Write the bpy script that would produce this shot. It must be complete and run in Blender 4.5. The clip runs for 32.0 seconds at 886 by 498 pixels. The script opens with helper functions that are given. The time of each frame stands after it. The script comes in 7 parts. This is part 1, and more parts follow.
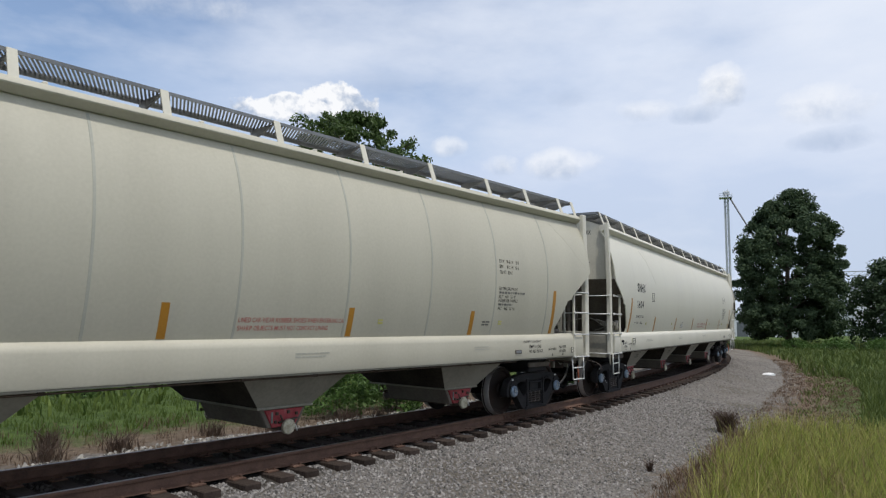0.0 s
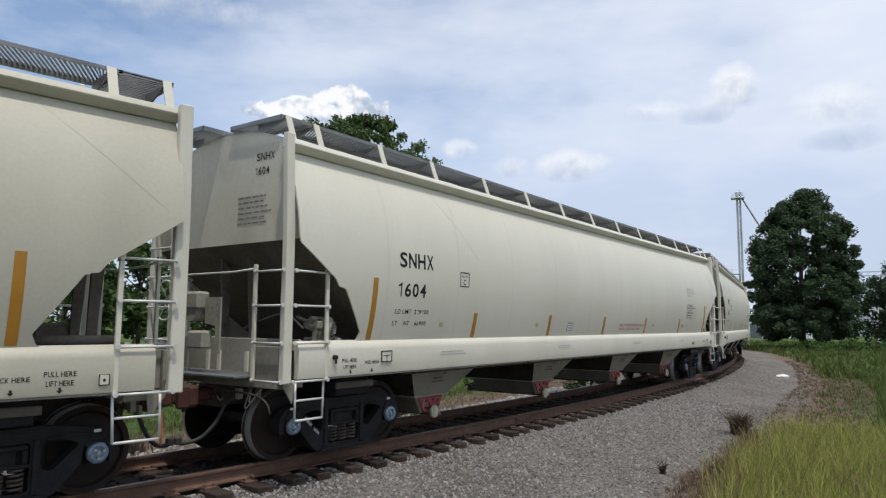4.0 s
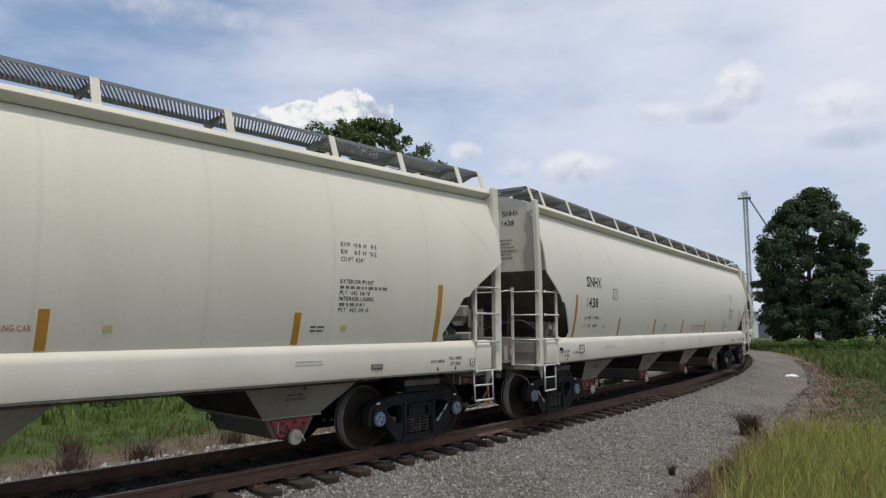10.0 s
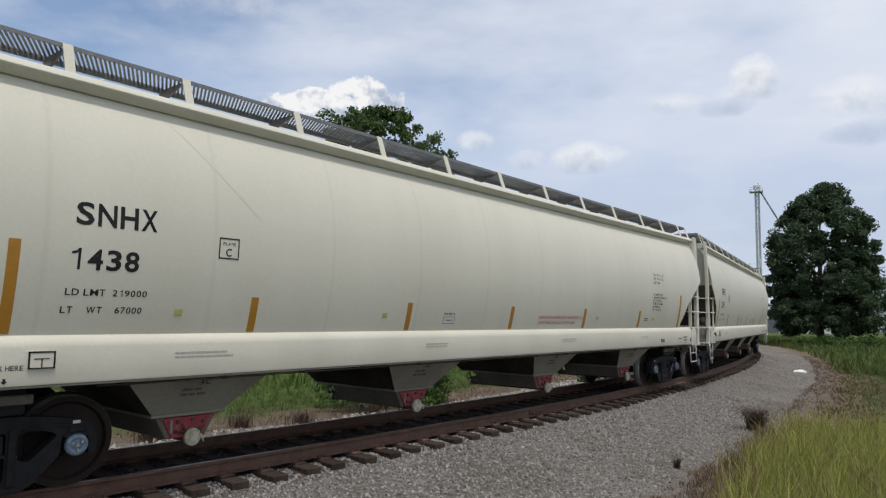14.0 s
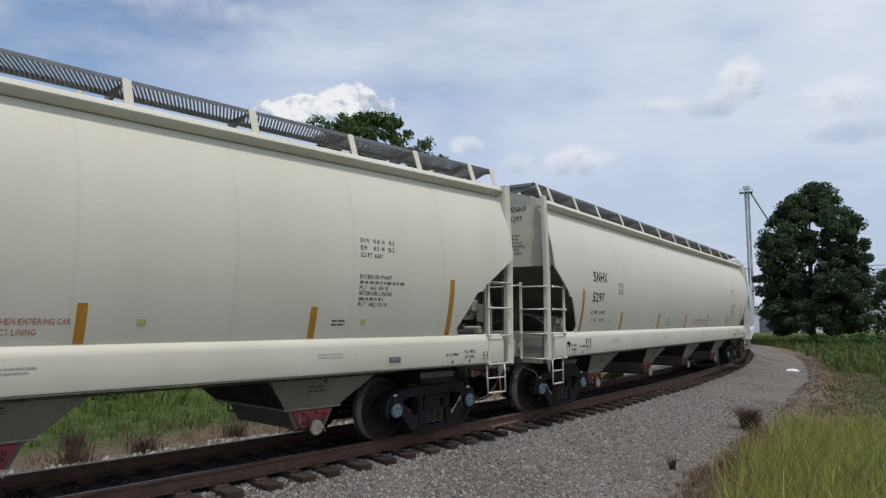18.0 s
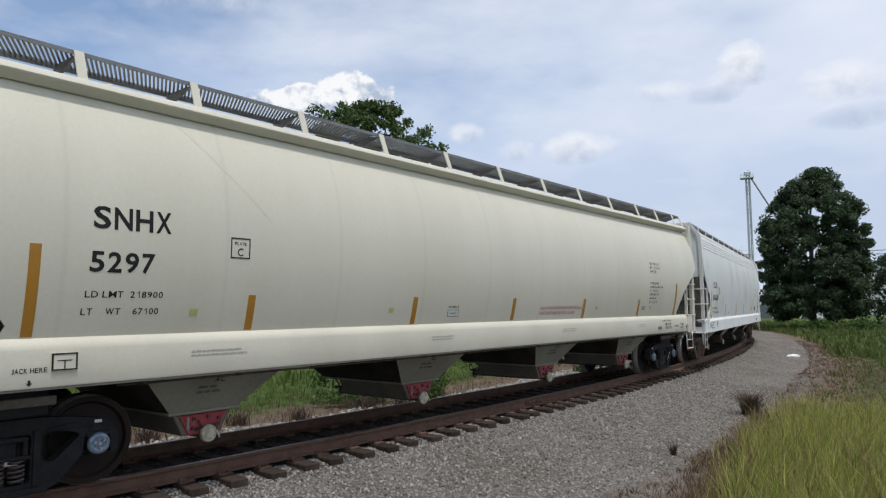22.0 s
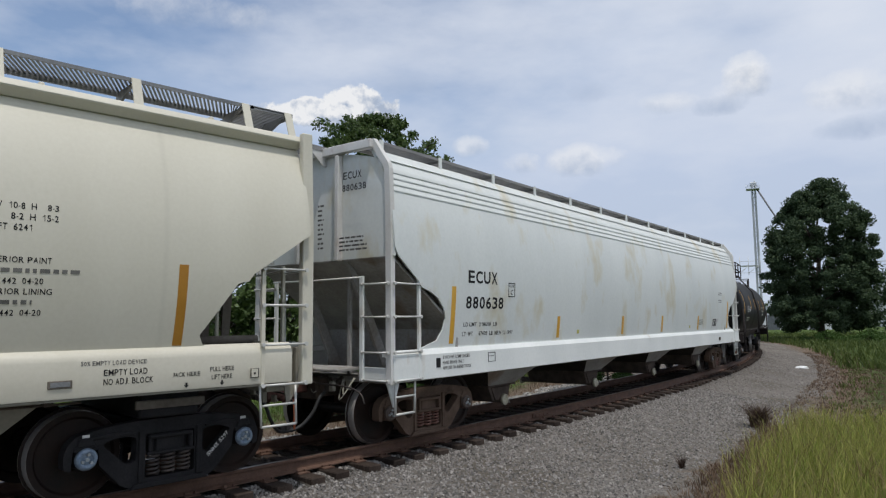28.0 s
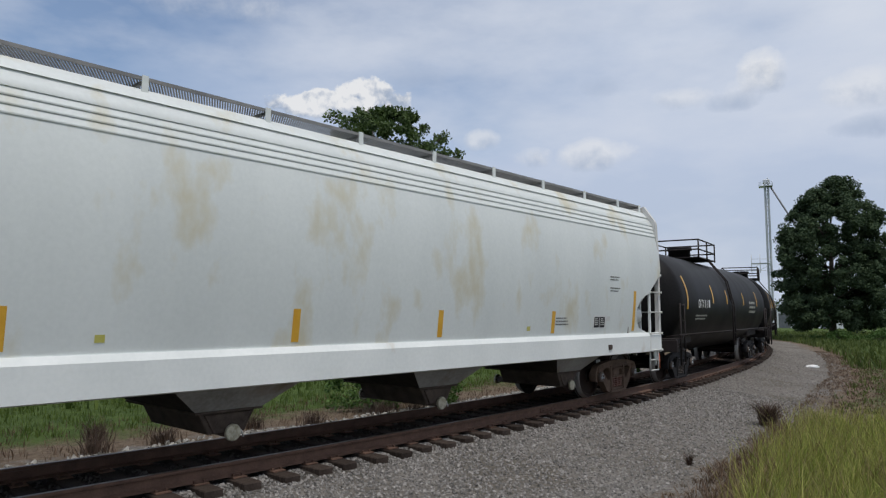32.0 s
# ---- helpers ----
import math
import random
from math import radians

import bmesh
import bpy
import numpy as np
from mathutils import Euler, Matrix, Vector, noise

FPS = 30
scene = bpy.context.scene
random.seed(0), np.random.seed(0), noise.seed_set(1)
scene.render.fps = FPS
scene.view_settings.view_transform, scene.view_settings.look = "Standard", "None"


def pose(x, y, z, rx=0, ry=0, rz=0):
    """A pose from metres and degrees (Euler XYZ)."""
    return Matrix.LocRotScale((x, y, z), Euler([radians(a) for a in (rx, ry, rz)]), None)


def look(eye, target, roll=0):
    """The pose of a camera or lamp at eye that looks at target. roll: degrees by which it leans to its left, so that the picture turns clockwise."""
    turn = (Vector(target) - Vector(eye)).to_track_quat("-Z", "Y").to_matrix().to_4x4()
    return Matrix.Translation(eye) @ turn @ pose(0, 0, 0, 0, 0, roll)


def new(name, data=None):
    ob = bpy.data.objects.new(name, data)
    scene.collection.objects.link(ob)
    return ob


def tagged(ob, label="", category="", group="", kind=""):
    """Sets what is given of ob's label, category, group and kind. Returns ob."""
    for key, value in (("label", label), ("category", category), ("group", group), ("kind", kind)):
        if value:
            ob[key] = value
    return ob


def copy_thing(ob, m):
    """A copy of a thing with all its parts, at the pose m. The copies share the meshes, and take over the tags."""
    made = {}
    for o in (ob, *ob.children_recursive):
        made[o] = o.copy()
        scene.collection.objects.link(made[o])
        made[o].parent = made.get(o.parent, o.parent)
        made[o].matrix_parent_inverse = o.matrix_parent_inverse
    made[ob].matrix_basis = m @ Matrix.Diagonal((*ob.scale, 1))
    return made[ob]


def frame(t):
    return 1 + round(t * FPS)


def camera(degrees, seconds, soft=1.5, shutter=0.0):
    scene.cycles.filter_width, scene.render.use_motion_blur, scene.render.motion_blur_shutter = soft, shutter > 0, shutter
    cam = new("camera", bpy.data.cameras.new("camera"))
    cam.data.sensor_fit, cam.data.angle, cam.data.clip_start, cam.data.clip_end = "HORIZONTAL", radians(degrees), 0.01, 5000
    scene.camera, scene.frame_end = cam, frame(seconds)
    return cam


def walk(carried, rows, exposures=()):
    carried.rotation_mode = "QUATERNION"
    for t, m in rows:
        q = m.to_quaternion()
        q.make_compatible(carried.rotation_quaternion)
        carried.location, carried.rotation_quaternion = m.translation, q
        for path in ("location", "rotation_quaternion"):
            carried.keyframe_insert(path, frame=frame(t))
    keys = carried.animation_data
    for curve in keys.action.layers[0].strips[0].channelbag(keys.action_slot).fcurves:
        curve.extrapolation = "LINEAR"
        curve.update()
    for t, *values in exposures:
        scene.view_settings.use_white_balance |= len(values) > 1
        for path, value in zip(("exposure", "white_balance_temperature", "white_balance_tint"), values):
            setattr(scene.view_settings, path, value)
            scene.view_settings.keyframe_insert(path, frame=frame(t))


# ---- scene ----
# ---- camera: hand-held on the spot, eye 1.8 m above the rail tops ----
cam = camera(65.82, 32.0, 1.25)
EYE = (0.0, 0.0, 1.799)
VIEW = [  # seconds, yaw, pitch, roll
    (0, 4.24, 5.99, -0.60), (0.5, 4.39, 5.84, -0.48), (1, 4.51, 5.82, -0.06), (1.5, 4.80, 5.93, -0.17),
    (2, 5.22, 5.96, -0.48), (2.5, 5.36, 5.97, -0.49), (3, 5.14, 5.99, -0.38), (3.5, 5.15, 6.08, -0.36),
    (4, 5.15, 6.18, -0.40), (4.5, 5.02, 6.38, -0.44), (6.5, 4.96, 6.81, 0.06), (7, 4.95, 6.82, 0.14),
    (7.5, 5.22, 6.76, 0.17), (8, 5.42, 6.81, 0.38), (8.5, 5.52, 6.64, 0.06), (9, 5.57, 6.55, -0.05),
    (9.5, 5.66, 6.47, -0.10), (10, 5.72, 6.41, 0.13), (10.5, 5.68, 6.29, -0.03), (11, 5.75, 6.22, -0.00),
    (11.5, 5.91, 6.10, -0.16), (12, 6.27, 6.06, -0.10), (12.5, 6.78, 5.90, -0.10), (13, 7.20, 5.71, -0.49),
    (13.5, 7.06, 5.59, -0.93), (14, 6.36, 5.50, -0.90), (14.5, 5.94, 5.44, -0.39), (16.5, 5.56, 5.71, 0.21),
    (17, 5.71, 5.87, 0.04), (17.5, 5.78, 5.91, 0.03), (18, 5.81, 5.92, 0.03), (18.5, 5.77, 5.85, -0.15),
    (19, 5.72, 5.72, 0.05), (19.5, 5.62, 5.50, 0.23), (20, 5.59, 5.25, 0.25), (20.5, 5.66, 5.05, 0.17),
    (21, 5.72, 4.95, 0.09), (21.5, 5.80, 4.93, 0.30), (22, 5.91, 4.94, 0.47), (22.5, 6.10, 5.11, 0.46),
    (23, 6.17, 5.13, 0.46), (23.5, 6.34, 5.33, 0.48), (24, 6.45, 5.50, 0.36), (24.5, 6.50, 5.72, 0.36),
    (26.5, 6.40, 6.25, 0.26), (27, 6.38, 6.16, 0.33), (27.5, 6.36, 6.06, 0.46), (28, 6.39, 5.97, 0.63),
    (28.5, 6.43, 5.93, 0.71), (29, 6.51, 5.86, 0.49), (29.5, 6.69, 5.67, 0.29), (30, 6.89, 5.57, 0.44),
    (30.5, 7.10, 5.61, 0.20), (31, 7.22, 5.65, 0.02), (31.5, 7.15, 5.60, -0.04), (32, 7.14, 5.43, -0.18),
]
walk(cam, [(t, pose(*EYE, 90 + pitch, roll, yaw)) for t, yaw, pitch, roll in VIEW],
     [(0, 0.02, 6500, 10), (4.3, 0.05, 6500, 10), (6.5, -0.18, 6500, 10), (8, -0.14, 6550, 10), (9, -0.10, 6600, 10), (11, -0.08, 6720, 10),
      (13, -0.04, 6720, 10), (14.5, -0.09, 6580, 10), (17, -0.17, 6480, 10), (19, -0.09, 6500, 10), (21, 0.05, 6500, 10), (23, -0.08, 6520, 10),
      (27, -0.15, 6500, 10), (29, -0.20, 6520, 10), (32, -0.27, 6500, 10)])

# ---- the curve of the track, and the train's place on it ----
TRACK_X, TRACK_Y, TRACK_A = -5.008, 7.574, 0.6309
BEND, EASE = -0.008224, 0.00001125
PITCH, PITCH_WHITE, PITCH_TANK = 20.44, 20.17, 15.2
TRUCKS = 16.238
ALONG = [  # seconds, metres along the track
    (0, 21.089), (1, 18.689), (2, 16.275), (3, 13.824), (4, 11.345), (4.5, 10.105),
    (6.5, 5.207), (7, 3.966), (8, 1.481), (9, -1.004), (10, -3.510), (11, -6.075),
    (12, -8.656), (13, -11.196), (14, -13.666), (14.5, -14.895), (16.5, -19.833), (17, -21.091),
    (18, -23.621), (19, -26.154), (20, -28.688), (21, -31.243), (22, -33.795), (23, -36.297),
    (24, -38.726), (24.5, -39.936), (26.5, -44.803), (27, -46.023), (28, -48.458), (29, -50.891),
    (30, -53.265), (31, -55.695), (32, -58.150),
]


def track(s):
    """Centre of the track s metres along it, and its heading from +y to the right."""
    g = (np.arange(32) + 0.5) / 32 * s
    a = TRACK_A + BEND * g + EASE * g * g / 2
    return (TRACK_X + s * np.mean(np.sin(a)), TRACK_Y + s * np.mean(np.cos(a)), TRACK_A + BEND * s + EASE * s * s / 2)


def beside(s, v, z):
    """A point v metres to the right of the track's centre."""
    x, y, a = track(s)
    return Vector((x + v * math.cos(a), y - v * math.sin(a), z))


def train_place(t):
    """Smooth way of the second hopper car along the track."""
    ts, ss = [r[0] for r in ALONG], [r[1] for r in ALONG]
    m = np.gradient(ss, ts)
    i = min(max(int(np.searchsorted(ts, t, side="right")) - 1, 0), len(ts) - 2)
    h = ts[i + 1] - ts[i]
    f = (t - ts[i]) / h
    return ((2 * f**3 - 3 * f**2 + 1) * ss[i] + (f**3 - 2 * f**2 + f) * h * m[i]
            + (3 * f**2 - 2 * f**3) * ss[i + 1] + (f**3 - f**2) * h * m[i + 1])

# ---- sky and sun ----
SUN_EL, SUN_AZ = 70.0, 151.0   # azimuth from +y towards +x
sun = new("sun", bpy.data.lights.new("sun", "SUN"))
sun.data.energy, sun.data.angle, sun.data.color = 2.6, radians(1.5), (1.0, 0.96, 0.9)
sun_way = Vector((math.sin(radians(SUN_AZ)) * math.cos(radians(SUN_EL)), math.cos(radians(SUN_AZ)) * math.cos(radians(SUN_EL)), math.sin(radians(SUN_EL))))
sun.matrix_world = look(sun_way * 200, (0, 0, 0))

world = bpy.data.worlds.new("sky")
scene.world = world
world.use_nodes = True
wt = world.node_tree
wt.nodes.clear()


def wnode(kind, **inputs):
    n = wt.nodes.new(kind)
    for k, v in inputs.items():
        n.inputs[k.replace("_", " ")].default_value = v
    return n


def wlink(a, b):
    wt.links.new(a, b)


def wmath(op, a, b):
    n = wt.nodes.new("ShaderNodeMath")
    n.operation = op
    for i, x in enumerate((a, b)):
        if isinstance(x, (int, float)):
            n.inputs[i].default_value = x
        else:
            wlink(x, n.inputs[i])
    return n.outputs[0]


def wmix(fac, a, b):
    n = wt.nodes.new("ShaderNodeMix")
    n.data_type = "RGBA"
    for i, x in ((0, fac), (6, a), (7, b)):
        if isinstance(x, (int, float, tuple)):
            n.inputs[i].default_value = x
        else:
            wlink(x, n.inputs[i])
    return n.outputs[2]


def wramp(fac, stops):
    n = wt.nodes.new("ShaderNodeValToRGB")
    e = n.color_ramp.elements
    e[0].position, e[0].color = stops[0]
    e[1].position, e[1].color = stops[-1]
    for p, c in stops[1:-1]:
        x = e.new(p)
        x.color = c
    wlink(fac, n.inputs[0])
    return n.outputs[0]


def grey(v):
    return (v, v, v, 1)


nishita = wt.nodes.new("ShaderNodeTexSky")
nishita.sky_type, nishita.sun_disc = "NISHITA", False
nishita.sun_elevation, nishita.sun_rotation = radians(SUN_EL), radians(SUN_AZ)
nishita.dust_density = 0.8
nishita.ozone_density = 2.0
scaled = wt.nodes.new("ShaderNodeVectorMath")
scaled.operation = "SCALE"
wlink(nishita.outputs[0], scaled.inputs[0])
scaled.inputs["Scale"].default_value = 0.15
tex = wt.nodes.new("ShaderNodeTexCoord")
sep = wt.nodes.new("ShaderNodeSeparateXYZ")
wlink(tex.outputs["Generated"], sep.inputs[0])
# thin high veil, thicker to the horizon and to the right
stretch = wt.nodes.new("ShaderNodeMapping")
stretch.inputs["Scale"].default_value = (1.0, 1.0, 2.6)
wlink(tex.outputs["Generated"], stretch.inputs[0])
veil_noise = wnode("ShaderNodeTexNoise", Scale=2.2, Detail=6.0, Roughness=0.55)
wlink(stretch.outputs[0], veil_noise.inputs["Vector"])
clear = wmath("SUBTRACT", wmath("MULTIPLY", sep.outputs[2], 1.6), wmath("MULTIPLY", sep.outputs[0], 0.75))
clear = wmath("ADD", clear, wmath("MULTIPLY", wmath("SUBTRACT", veil_noise.outputs[0], 0.5), 1.5))
clear = wramp(wmath("SUBTRACT", clear, 0.36), [(0.02, grey(0.0)), (0.55, grey(0.9))])
haze = wramp(sep.outputs[2], [(0.0, (0.53, 0.625, 0.77, 1)), (0.22, (0.575, 0.67, 0.855, 1)), (0.5, (0.66, 0.745, 0.90, 1))])
sky_color = wmix(clear, haze, scaled.outputs[0])
# broad bright sheets of cloud
sheet_map = wt.nodes.new("ShaderNodeMapping")
sheet_map.inputs["Scale"].default_value = (1.0, 1.0, 2.6)
sheet_map.inputs["Location"].default_value = (0.35, 0.2, 0.6)
wlink(tex.outputs["Generated"], sheet_map.inputs[0])
sheet = wnode("ShaderNodeTexNoise", Scale=2.6, Detail=7.0, Roughness=0.55)
wlink(sheet_map.outputs[0], sheet.inputs["Vector"])
sheet_mask = wramp(wmath("ADD", sheet.outputs[0], wmath("MULTIPLY", sep.outputs[2], 0.35)), [(0.50, grey(0)), (0.80, grey(0.8))])
sky_color = wmix(sheet_mask, sky_color, (0.80, 0.85, 0.95, 1))


def cloud(color, azimuth, elevation, wide, high, seed, white, grain=16.0, light=(0.95, 0.96, 0.98, 1), dark=(0.44, 0.52, 0.66, 1)):
    """A cumulus round one way in the sky, with a ragged edge and a greyer foot."""
    a, e = radians(azimuth), radians(elevation)
    c = Vector((math.sin(a) * math.cos(e), math.cos(a) * math.cos(e), math.sin(e)))
    right = Vector((math.cos(a), -math.sin(a), 0))
    up = right.cross(c)

    def along(v):
        n = wt.nodes.new("ShaderNodeVectorMath")
        n.operation = "DOT_PRODUCT"
        wlink(tex.outputs["Generated"], n.inputs[0])
        n.inputs[1].default_value = v
        return n.outputs["Value"]
    x = wmath("DIVIDE", along(right), math.radians(wide))
    y = wmath("DIVIDE", along(up), math.radians(high))
    d = wmath("ADD", wmath("MULTIPLY", x, x), wmath("MULTIPLY", y, y))
    d = wmath("ADD", d, wmath("MULTIPLY", wmath("LESS_THAN", along(c), 0.5), 50.0))
    m = wt.nodes.new("ShaderNodeMapping")
    m.inputs["Location"].default_value = (seed, seed * 0.7, seed * 1.3)
    wlink(tex.outputs["Generated"], m.inputs[0])
    n = wnode("ShaderNodeTexNoise", Scale=grain if white > 0.9 else grain * 0.6, Detail=10.0, Roughness=0.62)
    lump = wnode("ShaderNodeTexNoise", Scale=grain * 2.6, Detail=6.0, Roughness=0.55)
    wlink(m.outputs[0], lump.inputs["Vector"])
    wlink(m.outputs[0], n.inputs["Vector"])
    puff = wmath("MULTIPLY", wmath("SUBTRACT", n.outputs[0], 0.5), 4.2)
    dense = wmath("SUBTRACT", wmath("ADD", 0.95, puff), d)
    soft = 0.30 if white > 0.9 else 1.1
    mask = wramp(dense, [(0.0, grey(0)), (soft if soft < 1 else 0.99, grey(white))])
    billow = wmath("MULTIPLY", wmath("SUBTRACT", lump.outputs[0], 0.5), 2.6 if white > 0.9 else 1.0)
    tone = wramp(wmath("ADD", wmath("MULTIPLY", y, 0.40), wmath("ADD", billow, 0.48)), [(0.12, dark), (0.62, light)])
    return wmix(mask, color, tone)


for row in [(-13.1, 17.7, 3.2, 1.8, 1.6, 0.97), (-18.0, 17.0, 3.6, 1.15, 4.9, 0.95), (18.2, 18.2, 2.1, 1.7, 4.2, 0.88), (16.6, 17.0, 2.8, 1.4, 7.0, 0.5),
            (25.6, 15.9, 3.0, 1.7, 9.1, 0.5), (5.4, 13.0, 3.0, 1.3, 2.7, 0.55), (0.6, 13.0, 2.1, 1.1, 5.5, 0.65),
            (-3.9, 14.4, 1.4, 0.9, 3.3, 0.5), (12.4, 16.9, 2.4, 0.9, 6.1, 0.4), (-27.0, 24.0, 7.0, 1.5, 8.3, 0.4)]:
    sky_color = cloud(sky_color, *row)
for row in [(-9.2, 19.6, 3.0, 1.0, 2.1, 0.35), (6.2, 18.3, 2.4, 0.9, 3.9, 0.35), (16.2, 16.2, 2.3, 0.9, 5.3, 0.85), (25.7, 13.4, 3.2, 1.0, 6.6, 0.7)]:   # thin grey shreds
    sky_color = cloud(sky_color, *row, 12.0, (0.50, 0.59, 0.75, 1), (0.42, 0.51, 0.68, 1))
bg = wt.nodes.new("ShaderNodeBackground")
bg.inputs["Strength"].default_value = 1.0
wlink(sky_color, bg.inputs["Color"])
wout = wt.nodes.new("ShaderNodeOutputWorld")
wlink(bg.outputs[0], wout.inputs["Surface"])
scene.view_settings.exposure = 0.0


# ---- materials ----
def surf(name, a, b, rough=0.6, metal=0.0, scale=3.0, fine=60.0, bump=0.15, depth=0.01, stretch=(1, 1, 1), spread=(0.35, 0.65), vary=0.0, spots=None, spec=0.5):
    """A surface between two colours: broad stains and fine grain, in metres of the thing itself.
    spots: colour, scale, threshold of a third colour in patches."""
    m = bpy.data.materials.new(name)
    m.use_nodes = True
    nt = m.node_tree
    bsdf = nt.nodes["Principled BSDF"]
    bsdf.inputs["Metallic"].default_value = metal
    bsdf.inputs["Specular IOR Level"].default_value = spec
    co = nt.nodes.new("ShaderNodeTexCoord")
    mp = nt.nodes.new("ShaderNodeMapping")
    mp.inputs["Scale"].default_value = stretch
    nt.links.new(co.outputs["Object"], mp.inputs[0])
    n1 = nt.nodes.new("ShaderNodeTexNoise")
    n1.inputs["Scale"].default_value, n1.inputs["Detail"].default_value = scale, 7
    nt.links.new(mp.outputs[0], n1.inputs["Vector"])
    n2 = nt.nodes.new("ShaderNodeTexNoise")
    n2.inputs["Scale"].default_value, n2.inputs["Detail"].default_value = fine, 4
    nt.links.new(co.outputs["Object"], n2.inputs["Vector"])
    mixn = nt.nodes.new("ShaderNodeMix")
    mixn.inputs[0].default_value = 0.35
    nt.links.new(n1.outputs[0], mixn.inputs[2])
    nt.links.new(n2.outputs[0], mixn.inputs[3])
    ramp = nt.nodes.new("ShaderNodeValToRGB")
    e = ramp.color_ramp.elements
    e[0].position, e[0].color, e[1].position, e[1].color = spread[0], (*a, 1), spread[1], (*b, 1)
    nt.links.new(mixn.outputs[0], ramp.inputs[0])
    color = ramp.outputs[0]
    if spots:
        sc, size, at = spots
        mp3 = nt.nodes.new("ShaderNodeMapping")
        mp3.inputs["Scale"].default_value = (1, 1, 0.55)
        mp3.inputs["Location"].default_value = (3.1, 0.4, 1.7)
        nt.links.new(co.outputs["Object"], mp3.inputs[0])
        n3 = nt.nodes.new("ShaderNodeTexNoise")
        n3.inputs["Scale"].default_value, n3.inputs["Detail"].default_value, n3.inputs["Roughness"].default_value = size, 5, 0.55
        nt.links.new(mp3.outputs[0], n3.inputs["Vector"])
        r3 = nt.nodes.new("ShaderNodeValToRGB")
        f = r3.color_ramp.elements
        f[0].position, f[0].color, f[1].position, f[1].color = at, (0, 0, 0, 1), at + 0.14, (0.75, 0.75, 0.75, 1)
        nt.links.new(n3.outputs[0], r3.inputs[0])
        mx = nt.nodes.new("ShaderNodeMix")
        mx.data_type = "RGBA"
        nt.links.new(r3.outputs[0], mx.inputs[0])
        nt.links.new(color, mx.inputs[6])
        mx.inputs[7].default_value = (*sc, 1)
        color = mx.outputs[2]
    if vary:
        info = nt.nodes.new("ShaderNodeObjectInfo")
        hsv = nt.nodes.new("ShaderNodeHueSaturation")
        mr = nt.nodes.new("ShaderNodeMapRange")
        mr.inputs[3].default_value, mr.inputs[4].default_value = 1 - vary, 1 + vary
        nt.links.new(info.outputs["Random"], mr.inputs[0])
        nt.links.new(mr.outputs[0], hsv.inputs["Value"])
        nt.links.new(color, hsv.inputs["Color"])
        color = hsv.outputs[0]
    nt.links.new(color, bsdf.inputs["Base Color"])
    rr = nt.nodes.new("ShaderNodeMapRange")
    rr.inputs[3].default_value, rr.inputs[4].default_value = max(0.05, rough - 0.1), min(1.0, rough + 0.1)
    nt.links.new(n1.outputs[0], rr.inputs[0])
    nt.links.new(rr.outputs[0], bsdf.inputs["Roughness"])
    if bump:
        bp = nt.nodes.new("ShaderNodeBump")
        bp.inputs["Strength"].default_value, bp.inputs["Distance"].default_value = bump, depth
        nt.links.new(n2.outputs[0], bp.inputs["Height"])
        nt.links.new(bp.outputs[0], bsdf.inputs["Normal"])
    return m


def leafy(name, a, b, trans=0.25, rough=0.55):
    """Leaves and blades: each island its own shade between two greens, letting some light through."""
    m = bpy.data.materials.new(name)
    m.use_nodes = True
    nt = m.node_tree
    bsdf = nt.nodes["Principled BSDF"]
    geo = nt.nodes.new("ShaderNodeNewGeometry")
    ramp = nt.nodes.new("ShaderNodeValToRGB")
    e = ramp.color_ramp.elements
    e[0].position, e[0].color, e[1].position, e[1].color = 0.0, (*a, 1), 1.0, (*b, 1)
    nt.links.new(geo.outputs["Random Per Island"], ramp.inputs[0])
    nt.links.new(ramp.outputs[0], bsdf.inputs["Base Color"])
    bsdf.inputs["Roughness"].default_value = rough
    bsdf.inputs["Specular IOR Level"].default_value = 0.25
    tr = nt.nodes.new("ShaderNodeBsdfTranslucent")
    nt.links.new(ramp.outputs[0], tr.inputs["Color"])
    mix = nt.nodes.new("ShaderNodeMixShader")
    mix.inputs[0].default_value = trans
    nt.links.new(bsdf.outputs[0], mix.inputs[1])
    nt.links.new(tr.outputs[0], mix.inputs[2])
    nt.links.new(mix.outputs[0], nt.nodes["Material Output"].inputs["Surface"])
    return m


CREAM = surf("cream_paint", (0.575, 0.548, 0.455), (0.635, 0.61, 0.515), 0.42, scale=0.7, fine=25, bump=0.02, stretch=(1.6, 1, 0.35))
CREAM_END = surf("streaked_cream_paint", (0.47, 0.445, 0.36), (0.58, 0.55, 0.455), 0.45, scale=0.9, fine=25, bump=0.02, stretch=(1, 2.2, 0.3), spots=((0.36, 0.335, 0.27), 0.8, 0.55))
CREAM_TRIM = surf("cream_trim_paint", (0.55, 0.523, 0.433), (0.615, 0.588, 0.497), 0.45, scale=1.2, fine=30, bump=0.02)
# the cream paint again, darkened for the shade below the sills
CREAM_DULL = surf("shaded_cream_paint", (0.16, 0.15, 0.122), (0.26, 0.245, 0.20), 0.65, scale=1.5, fine=20, bump=0.05, spread=(0.3, 0.6))
CREAM_OLD = surf("older_cream_paint", (0.42, 0.395, 0.315), (0.49, 0.465, 0.375), 0.5, scale=0.7, fine=25, bump=0.02, stretch=(1.6, 1, 0.35))
# brown grime, with the shade of down-facing surfaces painted in
UNDERSIDE = surf("grimy_shaded_underside", (0.10, 0.085, 0.07), (0.18, 0.16, 0.135), 0.85, scale=1.5, fine=20, bump=0.05, spec=0.15)
